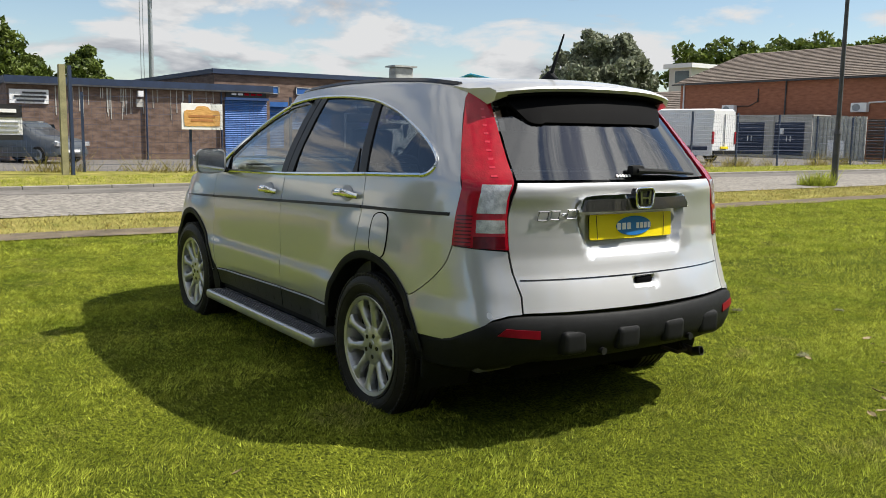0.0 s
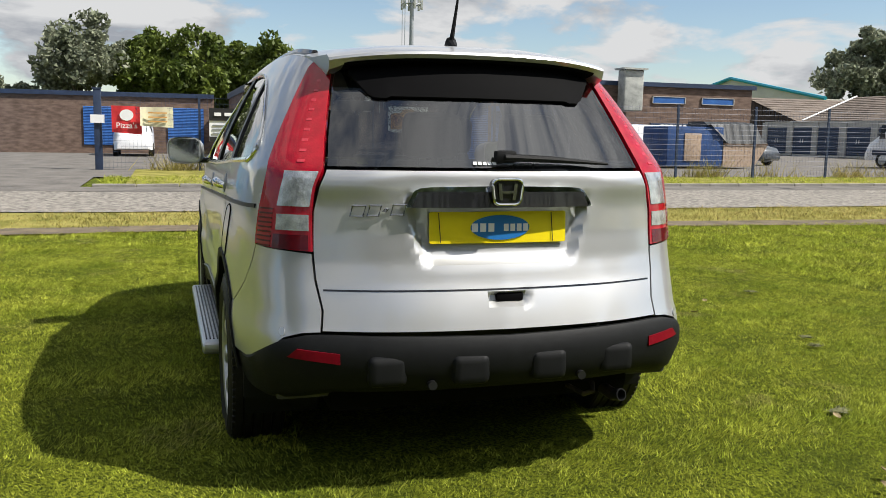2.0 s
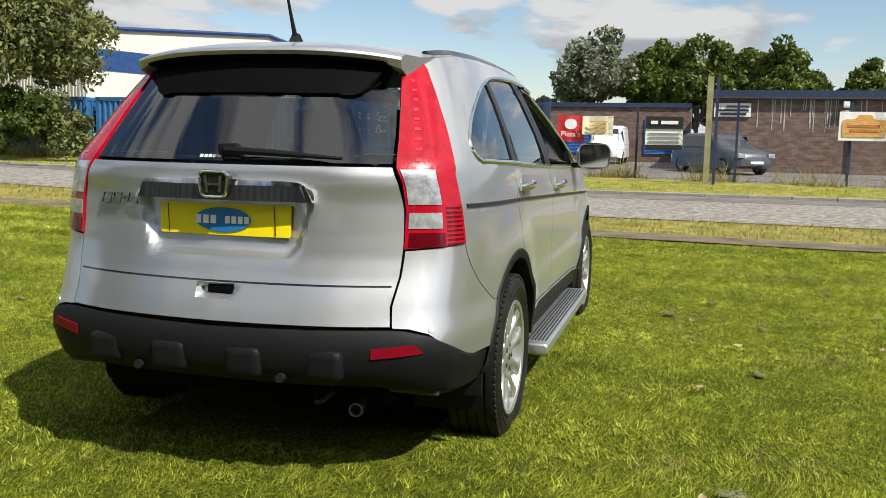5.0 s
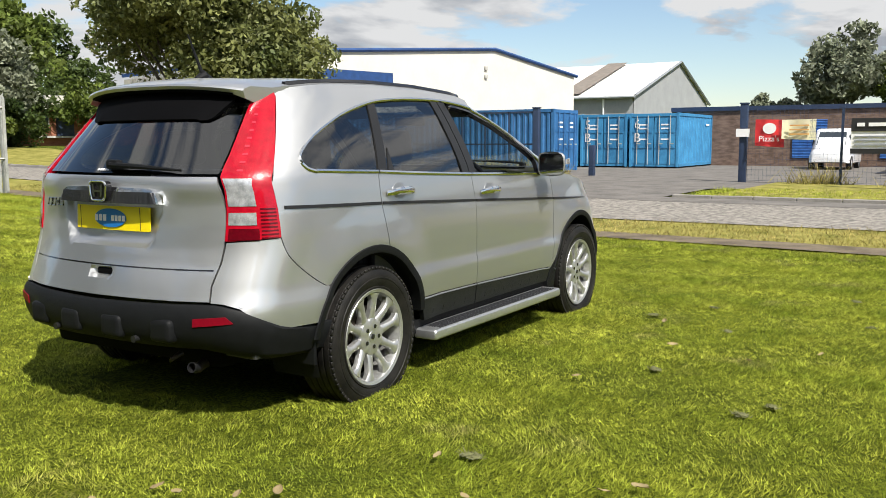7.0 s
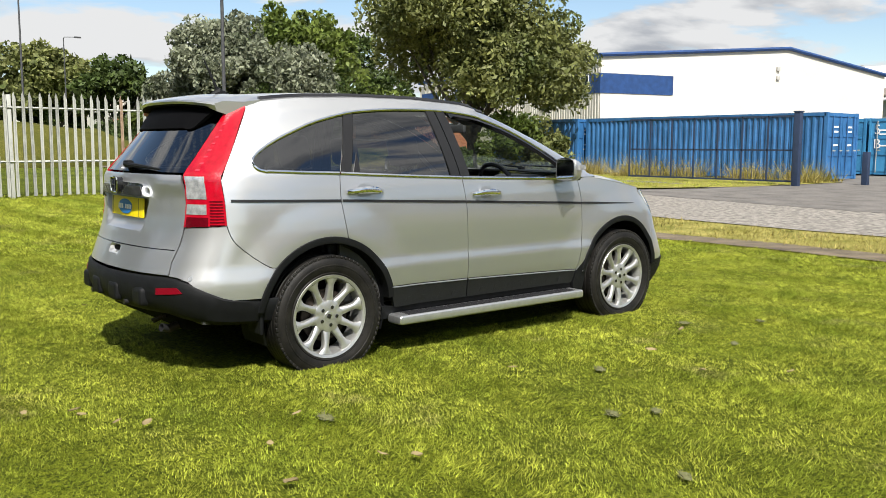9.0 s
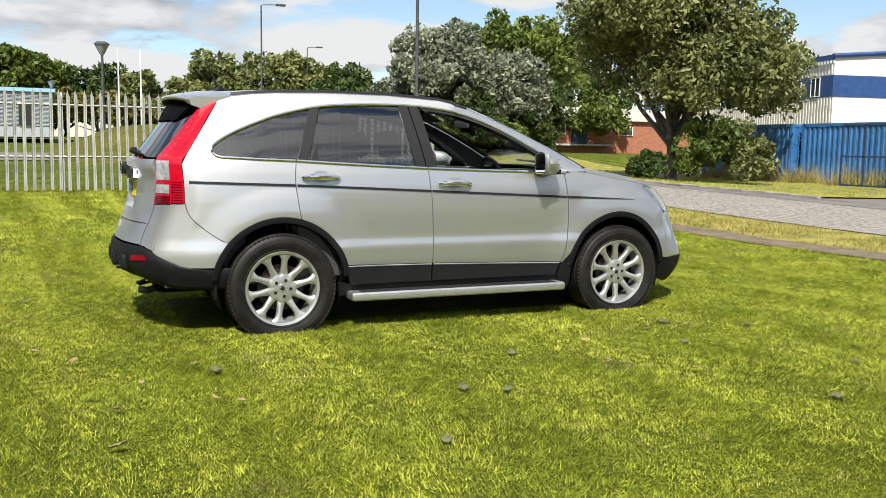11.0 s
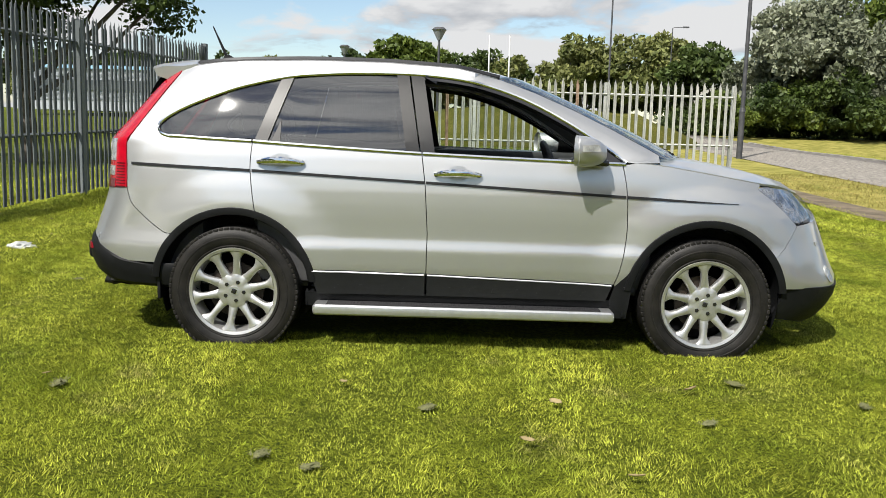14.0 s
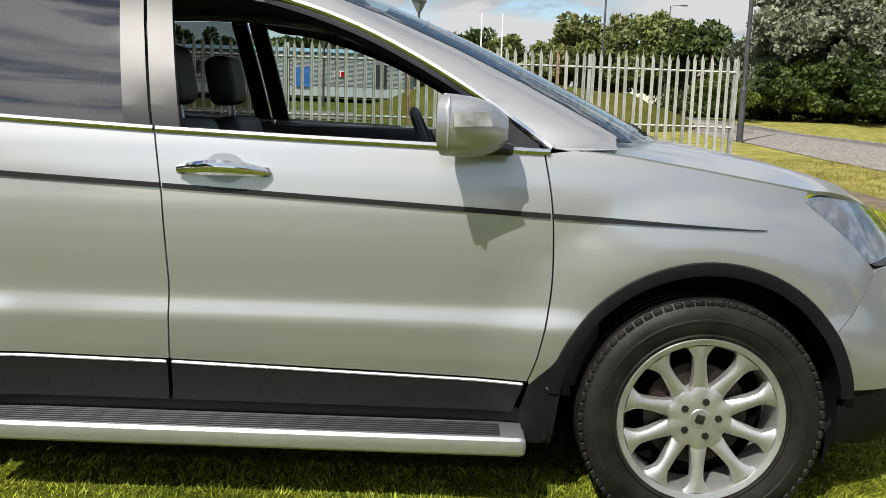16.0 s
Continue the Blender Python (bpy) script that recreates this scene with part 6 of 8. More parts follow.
def slats(name, x, y0, y1, z0, z1, material, parent, pitch=0.085):
    """A roller shutter: curved slats on a vertical face at x, facing the road."""
    bm = bmesh.new()
    n = max(3, int((z1 - z0) / pitch))
    pv = None
    for i in range(n * 3 + 1):
        z = z0 + (z1 - z0) * i / (n * 3)
        o = 0.02 if i % 3 else 0.0
        v = [bm.verts.new((x - o, y, z)) for y in (y0, y1)]
        if pv:
            bm.faces.new((pv[0], pv[1], v[1], v[0]))
        pv = v
    bmesh.ops.recalc_face_normals(bm, faces=bm.faces)
    return part(name, bm, material, parent)


def window(x, y0, y1, z0, z1, parent, frame="white_print", face=-1, bars=1, pane="pane"):
    w = part("window", box((x + 0.01, y0, z0), (x + 0.045, y1, z1)), pane, parent)
    f = 0.04
    for a, b in (((y0, z0), (y1, z0 + f)), ((y0, z1 - f), (y1, z1)), ((y0, z0), (y0 + f, z1)), ((y1 - f, z0), (y1, z1))):
        part("window_frame", box((x - 0.02, a[0], a[1]), (x + 0.07, b[0], b[1])), frame, w)
    for i in range(bars):
        yc = y0 + (y1 - y0) * (i + 1) / (bars + 1)
        part("window_frame", box((x - 0.015, yc - 0.03, z0), (x + 0.07, yc + 0.03, z1)), frame, w)
    return w


def placed(sx, tx, sy, ty, sz, tz):
    return Matrix.Translation((tx, ty, tz)) @ Matrix.Diagonal((sx, sy, sz, 1))


BEYOND = placed(0.975, 0, 0.93, 0, 0.80, 0)
# low brick unit with a navy fascia
u1 = empty("brick_unit", placed(1, -1.8, 0.816, -0.436, 0.925, -0.231), label="low dark brick industrial unit with navy fascia", category="building")
zb = 0.25
block("wall", (34, -15.2, zb - 0.4), (46, -2.2, 3.45), "brick", u1)
block("fascia", (33.85, -15.35, 3.45), (46, -2.1, 3.75), "navy", u1)
block("gutter", (33.78, -15.3, 3.40), (33.95, -2.1, 3.47), "post_dark", u1)
slats("roller_shutter", 33.97, -15.0, -12.65, zb, 3.04, "blue", u1)
block("shutter_box", (33.75, -15.05, 3.04), (34.0, -12.6, 3.16), "blue_dark", u1)
block("shop_sign", (33.9, -14.95, 3.16), (33.98, -12.7, 3.45), "black_print", u1)
for i in range(5):
    block("sign_bar", (33.88, -13.0 - i * 0.36, 3.27), (33.9, -13.26 - i * 0.36, 3.37), "white_print" if i < 2 else "red_lens", u1)
svr = block("name_board", (33.93, -4.0, 2.62), (33.99, -2.3, 3.2), "white_print", u1, label="white name board with dark lettering bars")
for i, (w0, w1) in enumerate(((-3.9, -2.85), (-3.9, -2.5), (-3.8, -2.6))):
    block("sign_bar", (33.9, w0, 3.02 - 0.16 * i), (33.925, w1, 3.10 - 0.16 * i), "black_print", svr)
block("floodlight", (33.7, -8.35, 3.05), (33.95, -8.1, 3.3), "white_print", u1)
block("meter_box", (33.88, -8.35, 2.6), (33.99, -8.05, 2.95), "concrete", u1)
for yy in (-8.55, -12.45):
    part("drain_pipe", cyl((33.92, yy, zb), (33.92, yy, 3.4), 0.05, n=8), "navy", u1)
for i in range(34):
    yy = rl.uniform(-12.3, -4.2)
    ln = rl.uniform(0.3, 1.3)
    block("lime_streak", (33.985, yy, 3.3 - ln), (33.999, yy + rl.uniform(0.015, 0.05), 3.38), "concrete", u1)
# set-back part to its left
u0 = empty("brick_annexe", placed(1, -1, 0.9, 0.5, 0.88, 0), label="set-back brick annexe with blue doors", category="building")
block("wall", (44, -2.1, 0), (52, 12, 3.3), "brick", u0)
block("fascia", (43.9, -2.1, 3.3), (52, 12, 3.55), "navy", u0)
slats("roller_shutter", 43.95, -1.5, 0.5, 0.5, 2.7, "blue", u0)
slats("roller_shutter", 43.95, 3.2, 5.0, 0.5, 2.7, "blue", u0)

# taller brick unit with shop fronts
u2 = empty("brick_workshop", placed(1, -1.3, 1.09, 3.5, 0.83, 0.17), label="two-storey brick workshop with blue shutters", category="building")
block("wall", (36, -29.2, -0.2), (50, -13.5, 4.42), "brick", u2)
block("fascia", (35.85, -29.35, 4.42), (50, -13.4, 4.68), "navy", u2)
for y0, y1, kind in ((-18.86, -17.19, "blue"), (-21.5, -19.73, "pane"), (-16.4, -15.9, "blue"), (-25.53, -23.77, "blue"), (-28.2, -26.4, "blue")):
    window(35.95, y0, y1, 3.42, 3.86, u2, "concrete", bars=0, pane=kind)
slats("roller_shutter", 35.96, -16.6, -15.8, 0.35, 2.7, "blue", u2)
block("shutter_box", (35.7, -16.7, 2.7), (36, -15.7, 2.98), "blue", u2)
slats("roller_shutter", 35.96, -18.93, -17.0, 1.42, 2.6, "blue", u2)
block("shutter_box", (35.7, -19.0, 2.6), (36, -16.95, 2.88), "blue", u2)
dr = block("shop_door", (35.9, -21.3, 0.35), (35.99, -19.6, 2.5), "white_print", u2, label="white-framed shop door standing open")
# black plate painted as the dark interior of the open doorway
block("door_opening", (35.87, -20.45, 0.38), (35.9, -19.68, 2.42), "black_print", dr)
block("door_leaf", (35.85, -21.2, 0.38), (35.88, -20.5, 2.42), "blue", dr)
block("shop_sign", (35.8, -21.7, 2.68), (35.98, -19.65, 3.0), "blue_dark", u2)
for i in range(6):
    block("sign_bar", (35.78, -20.0 - i * 0.22, 2.8), (35.8, -20.15 - i * 0.22, 2.9), "white_print", u2)
bn = block("banner", (34.9, -22.0, 1.70), (34.93, -19.9, 2.38), mat("purple_banner", (0.06, 0.035, 0.26), rough=0.6), u2, label="purple shop banner on a rope")
for i in range(5):
    block("banner_bar", (34.87, -20.3 - i * 0.3, 2.0), (34.9, -20.5 - i * 0.3, 2.14), "white_print", bn)
block("shop_sign", (35.85, -25.8, 1.98), (35.98, -23.7, 2.24), "navy", u2)
for i in range(6):
    block("sign_bar", (35.82, -24.2 - i * 0.24, 2.06), (35.84, -24.36 - i * 0.24, 2.16), "white_print", u2)
slats("roller_shutter", 35.96, -23.1, -21.9, 0.35, 1.8, "blue", u2)
block("shutter_box", (35.7, -23.2, 1.8), (36, -21.8, 2.14), "blue", u2)
block("air_conditioner", (35.5, -22.0, 2.73), (35.95, -21.16, 3.06), "white_print", u2)
part("vent_duct", box((35.1, -22.85, 2.9), (35.8, -21.85, 5.3), 0.12, 3, bm=box((34.95, -22.95, 5.3), (35.95, -21.75, 5.4))), "galv", u2)
part("security_camera", cyl((35.7, -14.2, 3.7), (35.6, -14.2, 3.7), 0.08, n=12), "white_print", u2)

def slope(p0, p1, p2, p3, material, parent, rows=12, name="roof"):
    """A tiled roof plane p0-p1 along the eaves, p3-p2 along the ridge, laid in stepped courses."""
    p0, p1, p2, p3 = (Vector(p) for p in (p0, p1, p2, p3))
    nrm = (p1 - p0).cross(p3 - p0).normalized()
    if nrm.z < 0:
        nrm = -nrm
    bm = bmesh.new()
    for i in range(rows):
        f0, f1 = i / rows, (i + 1) / rows
        a, b = p0.lerp(p3, f0), p1.lerp(p2, f0)
        c, d = p1.lerp(p2, f1), p0.lerp(p3, f1)
        st = nrm * 0.05
        q = [bm.verts.new(v) for v in (a + st, b + st, c, d, a, b)]
        bm.faces.new((q[0], q[1], q[2], q[3]))
        bm.faces.new((q[4], q[5], q[1], q[0]))
    bmesh.ops.remove_doubles(bm, verts=bm.verts, dist=1e-4)
    bmesh.ops.recalc_face_normals(bm, faces=bm.faces)
    return part(name, bm, material, parent, smooth=False)


# white shed with a turquoise verge, far behind
u3 = empty("white_shed", BEYOND, label="large white shed with a turquoise verge trim", category="building")
part("gable_wall", panel([(107.4, 0), (107.4, 9.5), (131, 14.5), (154.6, 9.5), (154.6, 0)], lambda x, z: Vector((x, -100, z)), 60, 0.0), "white_wall", u3, smooth=False)
part("verge_trim", tube([(106.9, -99.7, 9.4), (131, -99.7, 14.6), (155.1, -99.7, 9.4)], 0.36, 6), mat("turquoise", (0.03, 0.38, 0.52), rough=0.4), u3)
block("wall", (107.5, -130, 0), (154.5, -100.1, 9.3), "white_wall", u3)

# timber barn and long tiled roof
u4 = empty("timber_barn", BEYOND, label="dark timber barn with a brown tiled roof", category="building")
block("brick_base", (61.7, -76, 0), (76.3, -56.1, 3.5), "brick", u4)
gz = lambda x: terp(x, [61.5, 69, 76.5], [3.7, 6.4, 3.7])
part("gable_wall", panel([(61.7, 3.4), (61.7, 3.75), (69, 6.3), (76.3, 3.75), (76.3, 3.4)], lambda x, z: Vector((x, -56, z)), 50, 0.05), "timber", u4, smooth=False)
for n in range(24):
    xx = 62.1 + n * 0.6
    part("cladding_board", box((xx - 0.26, -55.95, 3.3), (xx + 0.26, -55.90, gz(xx) - 0.12)), "timber", u4, smooth=False)
slope((61.2, -55.6, 3.6), (61.2, -76, 3.6), (69, -76, 6.55), (69, -55.6, 6.55), "roof_tile", u4, 10)
slope((76.8, -55.6, 3.6), (76.8, -76, 3.6), (69, -76, 6.55), (69, -55.6, 6.55), "roof_tile", u4, 10)
u5 = empty("tiled_outbuilding", BEYOND, label="low brick outbuilding under a long tiled roof", category="building")
block("wall", (43.8, -68, 0), (60.6, -56.4, 3.65), "brick_red", u5)
slope((61.0, -56, 3.68), (43.5, -56, 3.68), (43.5, -62, 6.45), (61.0, -62, 6.45), "roof_tile", u5, 13)
slope((61.0, -68, 3.68), (43.5, -68, 3.68), (43.5, -62, 6.45), (61.0, -62, 6.45), "roof_tile", u5, 6)
part("verge_trim", tube([(61.0, -55.95, 3.75), (61.0, -62, 6.55)], 0.10, 6), "white_print", u5)

# red brick hall with a tiled roof, its long side towards the lawn
u6 = empty("red_brick_hall", BEYOND, label="red brick hall with a brown tiled roof", category="building")
block("wall", (6, -72, 0), (43.2, -55, 6.6), "brick_red", u6)
slope((43.6, -54.6, 6.6), (5, -54.6, 6.6), (5, -63.5, 10.1), (43.6, -63.5, 10.1), "roof_tile", u6, 20)
slope((43.6, -72.4, 6.6), (5, -72.4, 6.6), (5, -63.5, 10.1), (43.6, -63.5, 10.1), "roof_tile", u6, 8)
part("gutter", tube([(43.7, -54.5, 6.5), (5, -54.5, 6.5)], 0.08, 6), "post_dark", u6)
part("gable_wall", panel([(-55, 6.5), (-63.5, 9.9), (-72, 6.5)], lambda y, z: Vector((43.15, y, z)), 50, 0.0), "brick_red", u6, smooth=False)
for xx, mm in ((42.8, "white_print"), (33.6, "post_dark"), (24.6, "post_dark")):
    part("drain_pipe", cyl((xx, -54.9, 0), (xx, -54.9, 6.5), 0.06, n=8), mm, u6)
part("conduit", tube([(35.9, -54.93, 5.9), (35.9, -54.93, 4.8), (36.6, -54.93, 4.4), (38.0, -54.93, 4.4)], 0.05, 6), "post_dark", u6)
part("conduit", tube([(24.4, -54.93, 6.2), (24.4, -54.93, 5.0), (25.6, -54.93, 4.6), (27.4, -54.93, 4.5)], 0.07, 6), "white_print", u6)
for xx in (38.25, 27.9):
    ac = part("air_conditioner", box((xx - 0.55, -54.95, 3.75), (xx + 0.55, -54.55, 4.5), 0.05), "white_print", u6)
    part("fan_grille", cyl((xx + 0.15, -54.53, 4.12), (xx + 0.15, -54.56, 4.12), 0.28, n=20), "post_grey", ac)
u7 = empty("flat_roof_tower", BEYOND, label="white flat-roofed stair tower behind the hall", category="building")
block("wall", (62.6, -86, 0), (65.8, -80, 10.9), "white_wall", u7)
block("roof_edge", (62.2, -86.4, 10.9), (66.4, -79.6, 11.5), "white_print", u7)
block("window", (62.9, -79.99, 8.9), (64.9, -79.95, 10.5), "pane", u7)

# row of lock-up garages
GY = -50.5
u8 = empty("garage_row", BEYOND, label="row of concrete lock-up garages with navy doors", category="garage")
block("wall", (28.6, GY - 3.9, 0), (59.2, GY, 3.36), "concrete", u8)
block("roof_edge", (28.5, GY - 3.9, 3.36), (59.3, GY + 0.06, 3.46), "concrete", u8)
garage_doors = [(58.87, 56.46), (55.64, 53.48), (52.72, 50.51), (49.62, 47.3), (46.5, 44.3), (43.4, 41.2), (40.3, 38.1), (37.3, 35.2), (34.3, 32.1), (31.3, 29.1)]
for x1, x0 in garage_doors:
    bm = bmesh.new()
    pv = None
    for n in range(34):
        z, o = 0.25 + 2.6 * n / 33, 0.03 if n % 3 else 0.0
        v = [bm.verts.new((x, GY + 0.01 + o, z)) for x in (x0, x1)]
        if pv:
            bm.faces.new((pv[0], pv[1], v[1], v[0]))
        pv = v
    d = part("garage_door", bm, "navy", u8, smooth=False)
    for o in (-0.16, 0.12):
        block("door_handle", ((x0 + x1) / 2 + o, GY + 0.04, 1.35), ((x0 + x1) / 2 + o + 0.05, GY + 0.09, 1.75), "white_print", d)
    block("door_pillar", (x1 + 0.06, GY, 0.1), (x1 + 0.66, GY + 0.10, 3.36), "concrete", u8)
block("notice", (30.6, GY + 0.05, 1.9), (30.95, GY + 0.07, 2.4), "white_print", u8)
u9 = empty("corrugated_screen", BEYOND, label="tall grey corrugated screen beside the garages", category="wall")
block("screen_wall", (25.0, GY - 0.12, 0), (28.55, GY - 0.02, 3.28), "galv", u9)
for n in range(13):
    block("cladding_rib", (25.1 + n * 0.27, GY - 0.02, 0.2), (25.22 + n * 0.27, GY + 0.04, 3.3), "galv", u9)
block("leaning_board", (26.2, GY + 0.15, 0.2), (27.3, GY + 0.22, 1.5), "white_print", u9)
u15b = empty("brown_gate", BEYOND, label="dark brown slatted gate beside the hall", category="gate")
for n in range(12):
    block("slat", (20.4, GY - 0.1, 0.3 + n * 0.235), (24.9, GY - 0.05, 0.5 + n * 0.235), "timber", u15b)

# white warehouse with a blue verge, blue-banded office wing
u10 = empty("white_warehouse", pose(43.0, 35.5, 0, 0, 0, -13.2), label="white warehouse with a blue roof verge and a blue window band", category="building")
part("gable_wall", panel([(0, 0), (0, 7.45), (17.5, 8.75), (28.5, 7.15), (28.5, 0)], lambda x, z: Vector((x, 0, z)), 60, 0.0), "white_wall", u10, smooth=False)
block("wall", (0.02, 0.1, 0), (28.4, 30, 7.1), "white_wall", u10)
part("verge_trim", tube([(-0.2, -0.1, 7.55), (17.5, -0.1, 8.85), (28.8, -0.1, 7.2)], 0.15, 6), "blue_dark", u10)
block("roof_edge", (-0.2, 0.0, 7.3), (0.0, 30, 7.62), "blue_dark", u10)
for zz in (7.1, 6.45):
    part("wall_vent", box((16.3, -0.16, zz), (16.6, -0.01, zz + 0.32), 0.04), "concrete", u10)
block("blue_band", (-0.05, -0.05, 5.0), (6.3, -0.004, 6.35), "blue_dark", u10)
block("blue_band", (-0.05, 0.0, 5.0), (-0.004, 29.5, 6.35), "blue_dark", u10)
for i in range(12):
    window(-0.09, 1.3 + i * 2.1, 2.3 + i * 2.1, 5.05, 6.3, u10)
for i in range(90):
    block("cladding_rib", (-0.05, 0.15 + i * 0.32, 2.4), (-0.004, 0.25 + i * 0.32, 4.95), "white_wall", u10)
    block("cladding_rib", (-0.05, 0.15 + i * 0.32, 6.4), (-0.004, 0.25 + i * 0.32, 7.3), "white_wall", u10)
u12 = empty("red_brick_office", placed(1, -8, 1, -7.5, 0.68, 0.49), label="red brick office with a white upper band", category="building")
block("wall", (41.5, 62, 0.9), (64, 75, 4.85), "brick_red", u12)
block("upper_band", (41.2, 61.7, 4.85), (64.3, 75, 6.3), "white_wall", u12)
for x0, x1 in ((42.1, 42.9), (48.2, 49.4), (52.5, 53.7)):
    block("window", (x0, 61.9, 3.1), (x1, 62.0, 4.2), "white_print", u12)
    block("window_glass", (x0 + 0.1, 61.86, 3.2), (x1 - 0.1, 61.9, 4.1), "pane", u12)
block("door", (43.5, 61.86, 1.9), (44.9, 62.0, 4.5), "navy", u12)
block("step", (41.4, 61.3, 1.8), (47, 62.0, 2.0), "concrete", u12)

# grey shed with a white sheet roof
u13 = empty("grey_shed", label="grey rendered shed with a white sheeted roof", category="building")
part("gable_wall", panel([(89.7, 0), (89.7, 6.3), (106, 11.1), (119.4, 6.3), (119.4, 0)], lambda x, z: Vector((x, 30, z)), 60, 0.0), "grey_wall", u13, smooth=False)
block("wall", (89.75, 30.1, 0), (119.3, 76, 6.2), "grey_wall", u13)
slope((89.3, 29.6, 6.25), (89.3, 76, 6.25), (106, 76, 11.2), (106, 29.6, 11.2), "white_roof", u13, 3)
slope((119.8, 29.6, 6.25), (119.8, 76, 6.25), (106, 76, 11.2), (106, 29.6, 11.2), "white_roof", u13, 3)
part("verge_trim", tube([(89.3, 29.7, 6.3), (106, 29.7, 11.15), (119.8, 29.7, 6.3)], 0.16, 6), "post_grey", u13)
part("gutter", tube([(89.2, 29.7, 6.15), (89.2, 76, 6.15)], 0.16, 6), "post_grey", u13)
for yy in (36.5, 47.5, 58.5):
    part("rooflight", panel([(89.8, yy), (105.5, yy), (105.5, yy + 2.6), (89.8, yy + 2.6)], lambda x, y: Vector((x, y, 6.55 + (x - 89.3) * 0.2965)), 50, 0.0), "rooflight", u13, smooth=False)
part("drain_pipe", cyl((89.6, 33.5, 0), (89.6, 33.5, 6.2), 0.12, n=8), "white_print", u13)
block("lean_to", (119.5, 31, 0), (131, 45, 5.2), "grey_wall", u13)
block("lean_to_roof", (119.4, 30.6, 5.2), (131.5, 45, 5.6), "white_roof", u13)

# low corrugated building behind the palisade fence
u14 = empty("corrugated_hall", placed(1, -2.6, 1, 0, 0.70, 0.95), label="low grey corrugated hall with blue doors", category="building")
block("wall", (-30, 60, 1.0), (0.0, 78, 5.35), "grey_clad", u14)
for i in range(26):
    zz = 2.1 + i * 0.125
    part("cladding_rib", tube([(-30, 59.97, zz), (0.0, 59.97, zz)], 0.035, 4), "grey_clad", u14)
block("roof_edge", (-30.2, 59.8, 5.35), (0.2, 78.2, 5.7), mat("light_blue_trim", (0.25, 0.45, 0.62)), u14)
block("door", (-7.7, 59.85, 1.9), (-6.7, 59.94, 3.8), "blue", u14)
block("door", (-2.1, 59.85, 2.1), (-1.3, 59.94, 4.3), "black_print", u14)
block("warning_sign", (-4.95, 59.84, 2.95), (-4.15, 59.93, 3.55), "white_print", u14)
block("warning_sign", (-4.9, 59.8, 3.0), (-4.6, 59.83, 3.5), "red_lens", u14)
block("warning_sign", (-4.5, 59.8, 3.0), (-4.2, 59.83, 3.5), "red_lens", u14)
block("window", (-29, 59.85, 3.1), (-14.5, 59.92, 4.2), "pane", u14)
M["mound"] = turf_mat("mound_turf", (0.05, 0.055, 0.010), (0.11, 0.12, 0.022), (0.20, 0.18, 0.05))
bm = bmesh.new()
bmesh.ops.create_icosphere(bm, subdivisions=4, radius=1)
for v in bm.verts:
    v.co = Vector((3.4 + v.co.x * 6.4 + noise.noise(v.co * 2) * 0.5, 30 + v.co.y * 4.5, 0.55 + v.co.z * (1.55 + 0.3 * noise.noise(v.co * 3))))
part("grass_mound", bm, "mound", label="low grassy mound behind the fence", category="mound", kind="structure")
u15 = empty("white_house", placed(1, -3.6, 1, -10, 0.77, 0.4), label="small white building beyond the side road", category="building")
block("wall", (28.5, 90, 2), (36, 98, 7.6), "white_wall", u15)
block("lower_wall", (28.4, 89.9, 2), (33, 90, 4.6), "brick_red", u15)
block("roof_edge", (28.2, 89.7, 7.6), (36.3, 98.3, 7.9), "galv", u15)

# ---------------------------------------------------------------- shipping containers
def label_text(body, size, m, material, parent, name="painted_letter"):
    cu = bpy.data.curves.new(name, "FONT")
    cu.body, cu.size, cu.extrude, cu.align_x, cu.align_y = body, size, 0.004, "CENTER", "CENTER"
    tmp = bpy.data.objects.new(name, cu)
    scene.collection.objects.link(tmp)
    me = bpy.data.meshes.new_from_object(tmp.evaluated_get(bpy.context.evaluated_depsgraph_get()))
    bpy.data.objects.remove(tmp)
    me.materials.clear()
    me.materials.append(M[material])
    ob = new(name, me)
    ob.parent = parent
    ob.matrix_local = m
    return ob


def corrugated(name, length, h, material, parent, m, pitch=0.28):
    """A trapezoid-ribbed steel side along local x."""
    bm = bmesh.new()
    pts, x = [], 0.0
    while x < length:
        for f, o in ((0.0, 0.0), (0.25, 0.0), (0.45, 0.045), (0.75, 0.045), (0.95, 0.0)):
            if x + f * pitch < length:
                pts.append((x + f * pitch, o))
        x += pitch
    pts.append((length, 0.0))
    lo = [bm.verts.new((a, o, 0)) for a, o in pts]
    hi = [bm.verts.new((a, o, h)) for a, o in pts]
    for i in range(len(pts) - 1):
        bm.faces.new((lo[i], lo[i + 1], hi[i + 1], hi[i]))
    ob = part(name, bm, material, parent, smooth=False)
    ob.matrix_local = m
    return ob


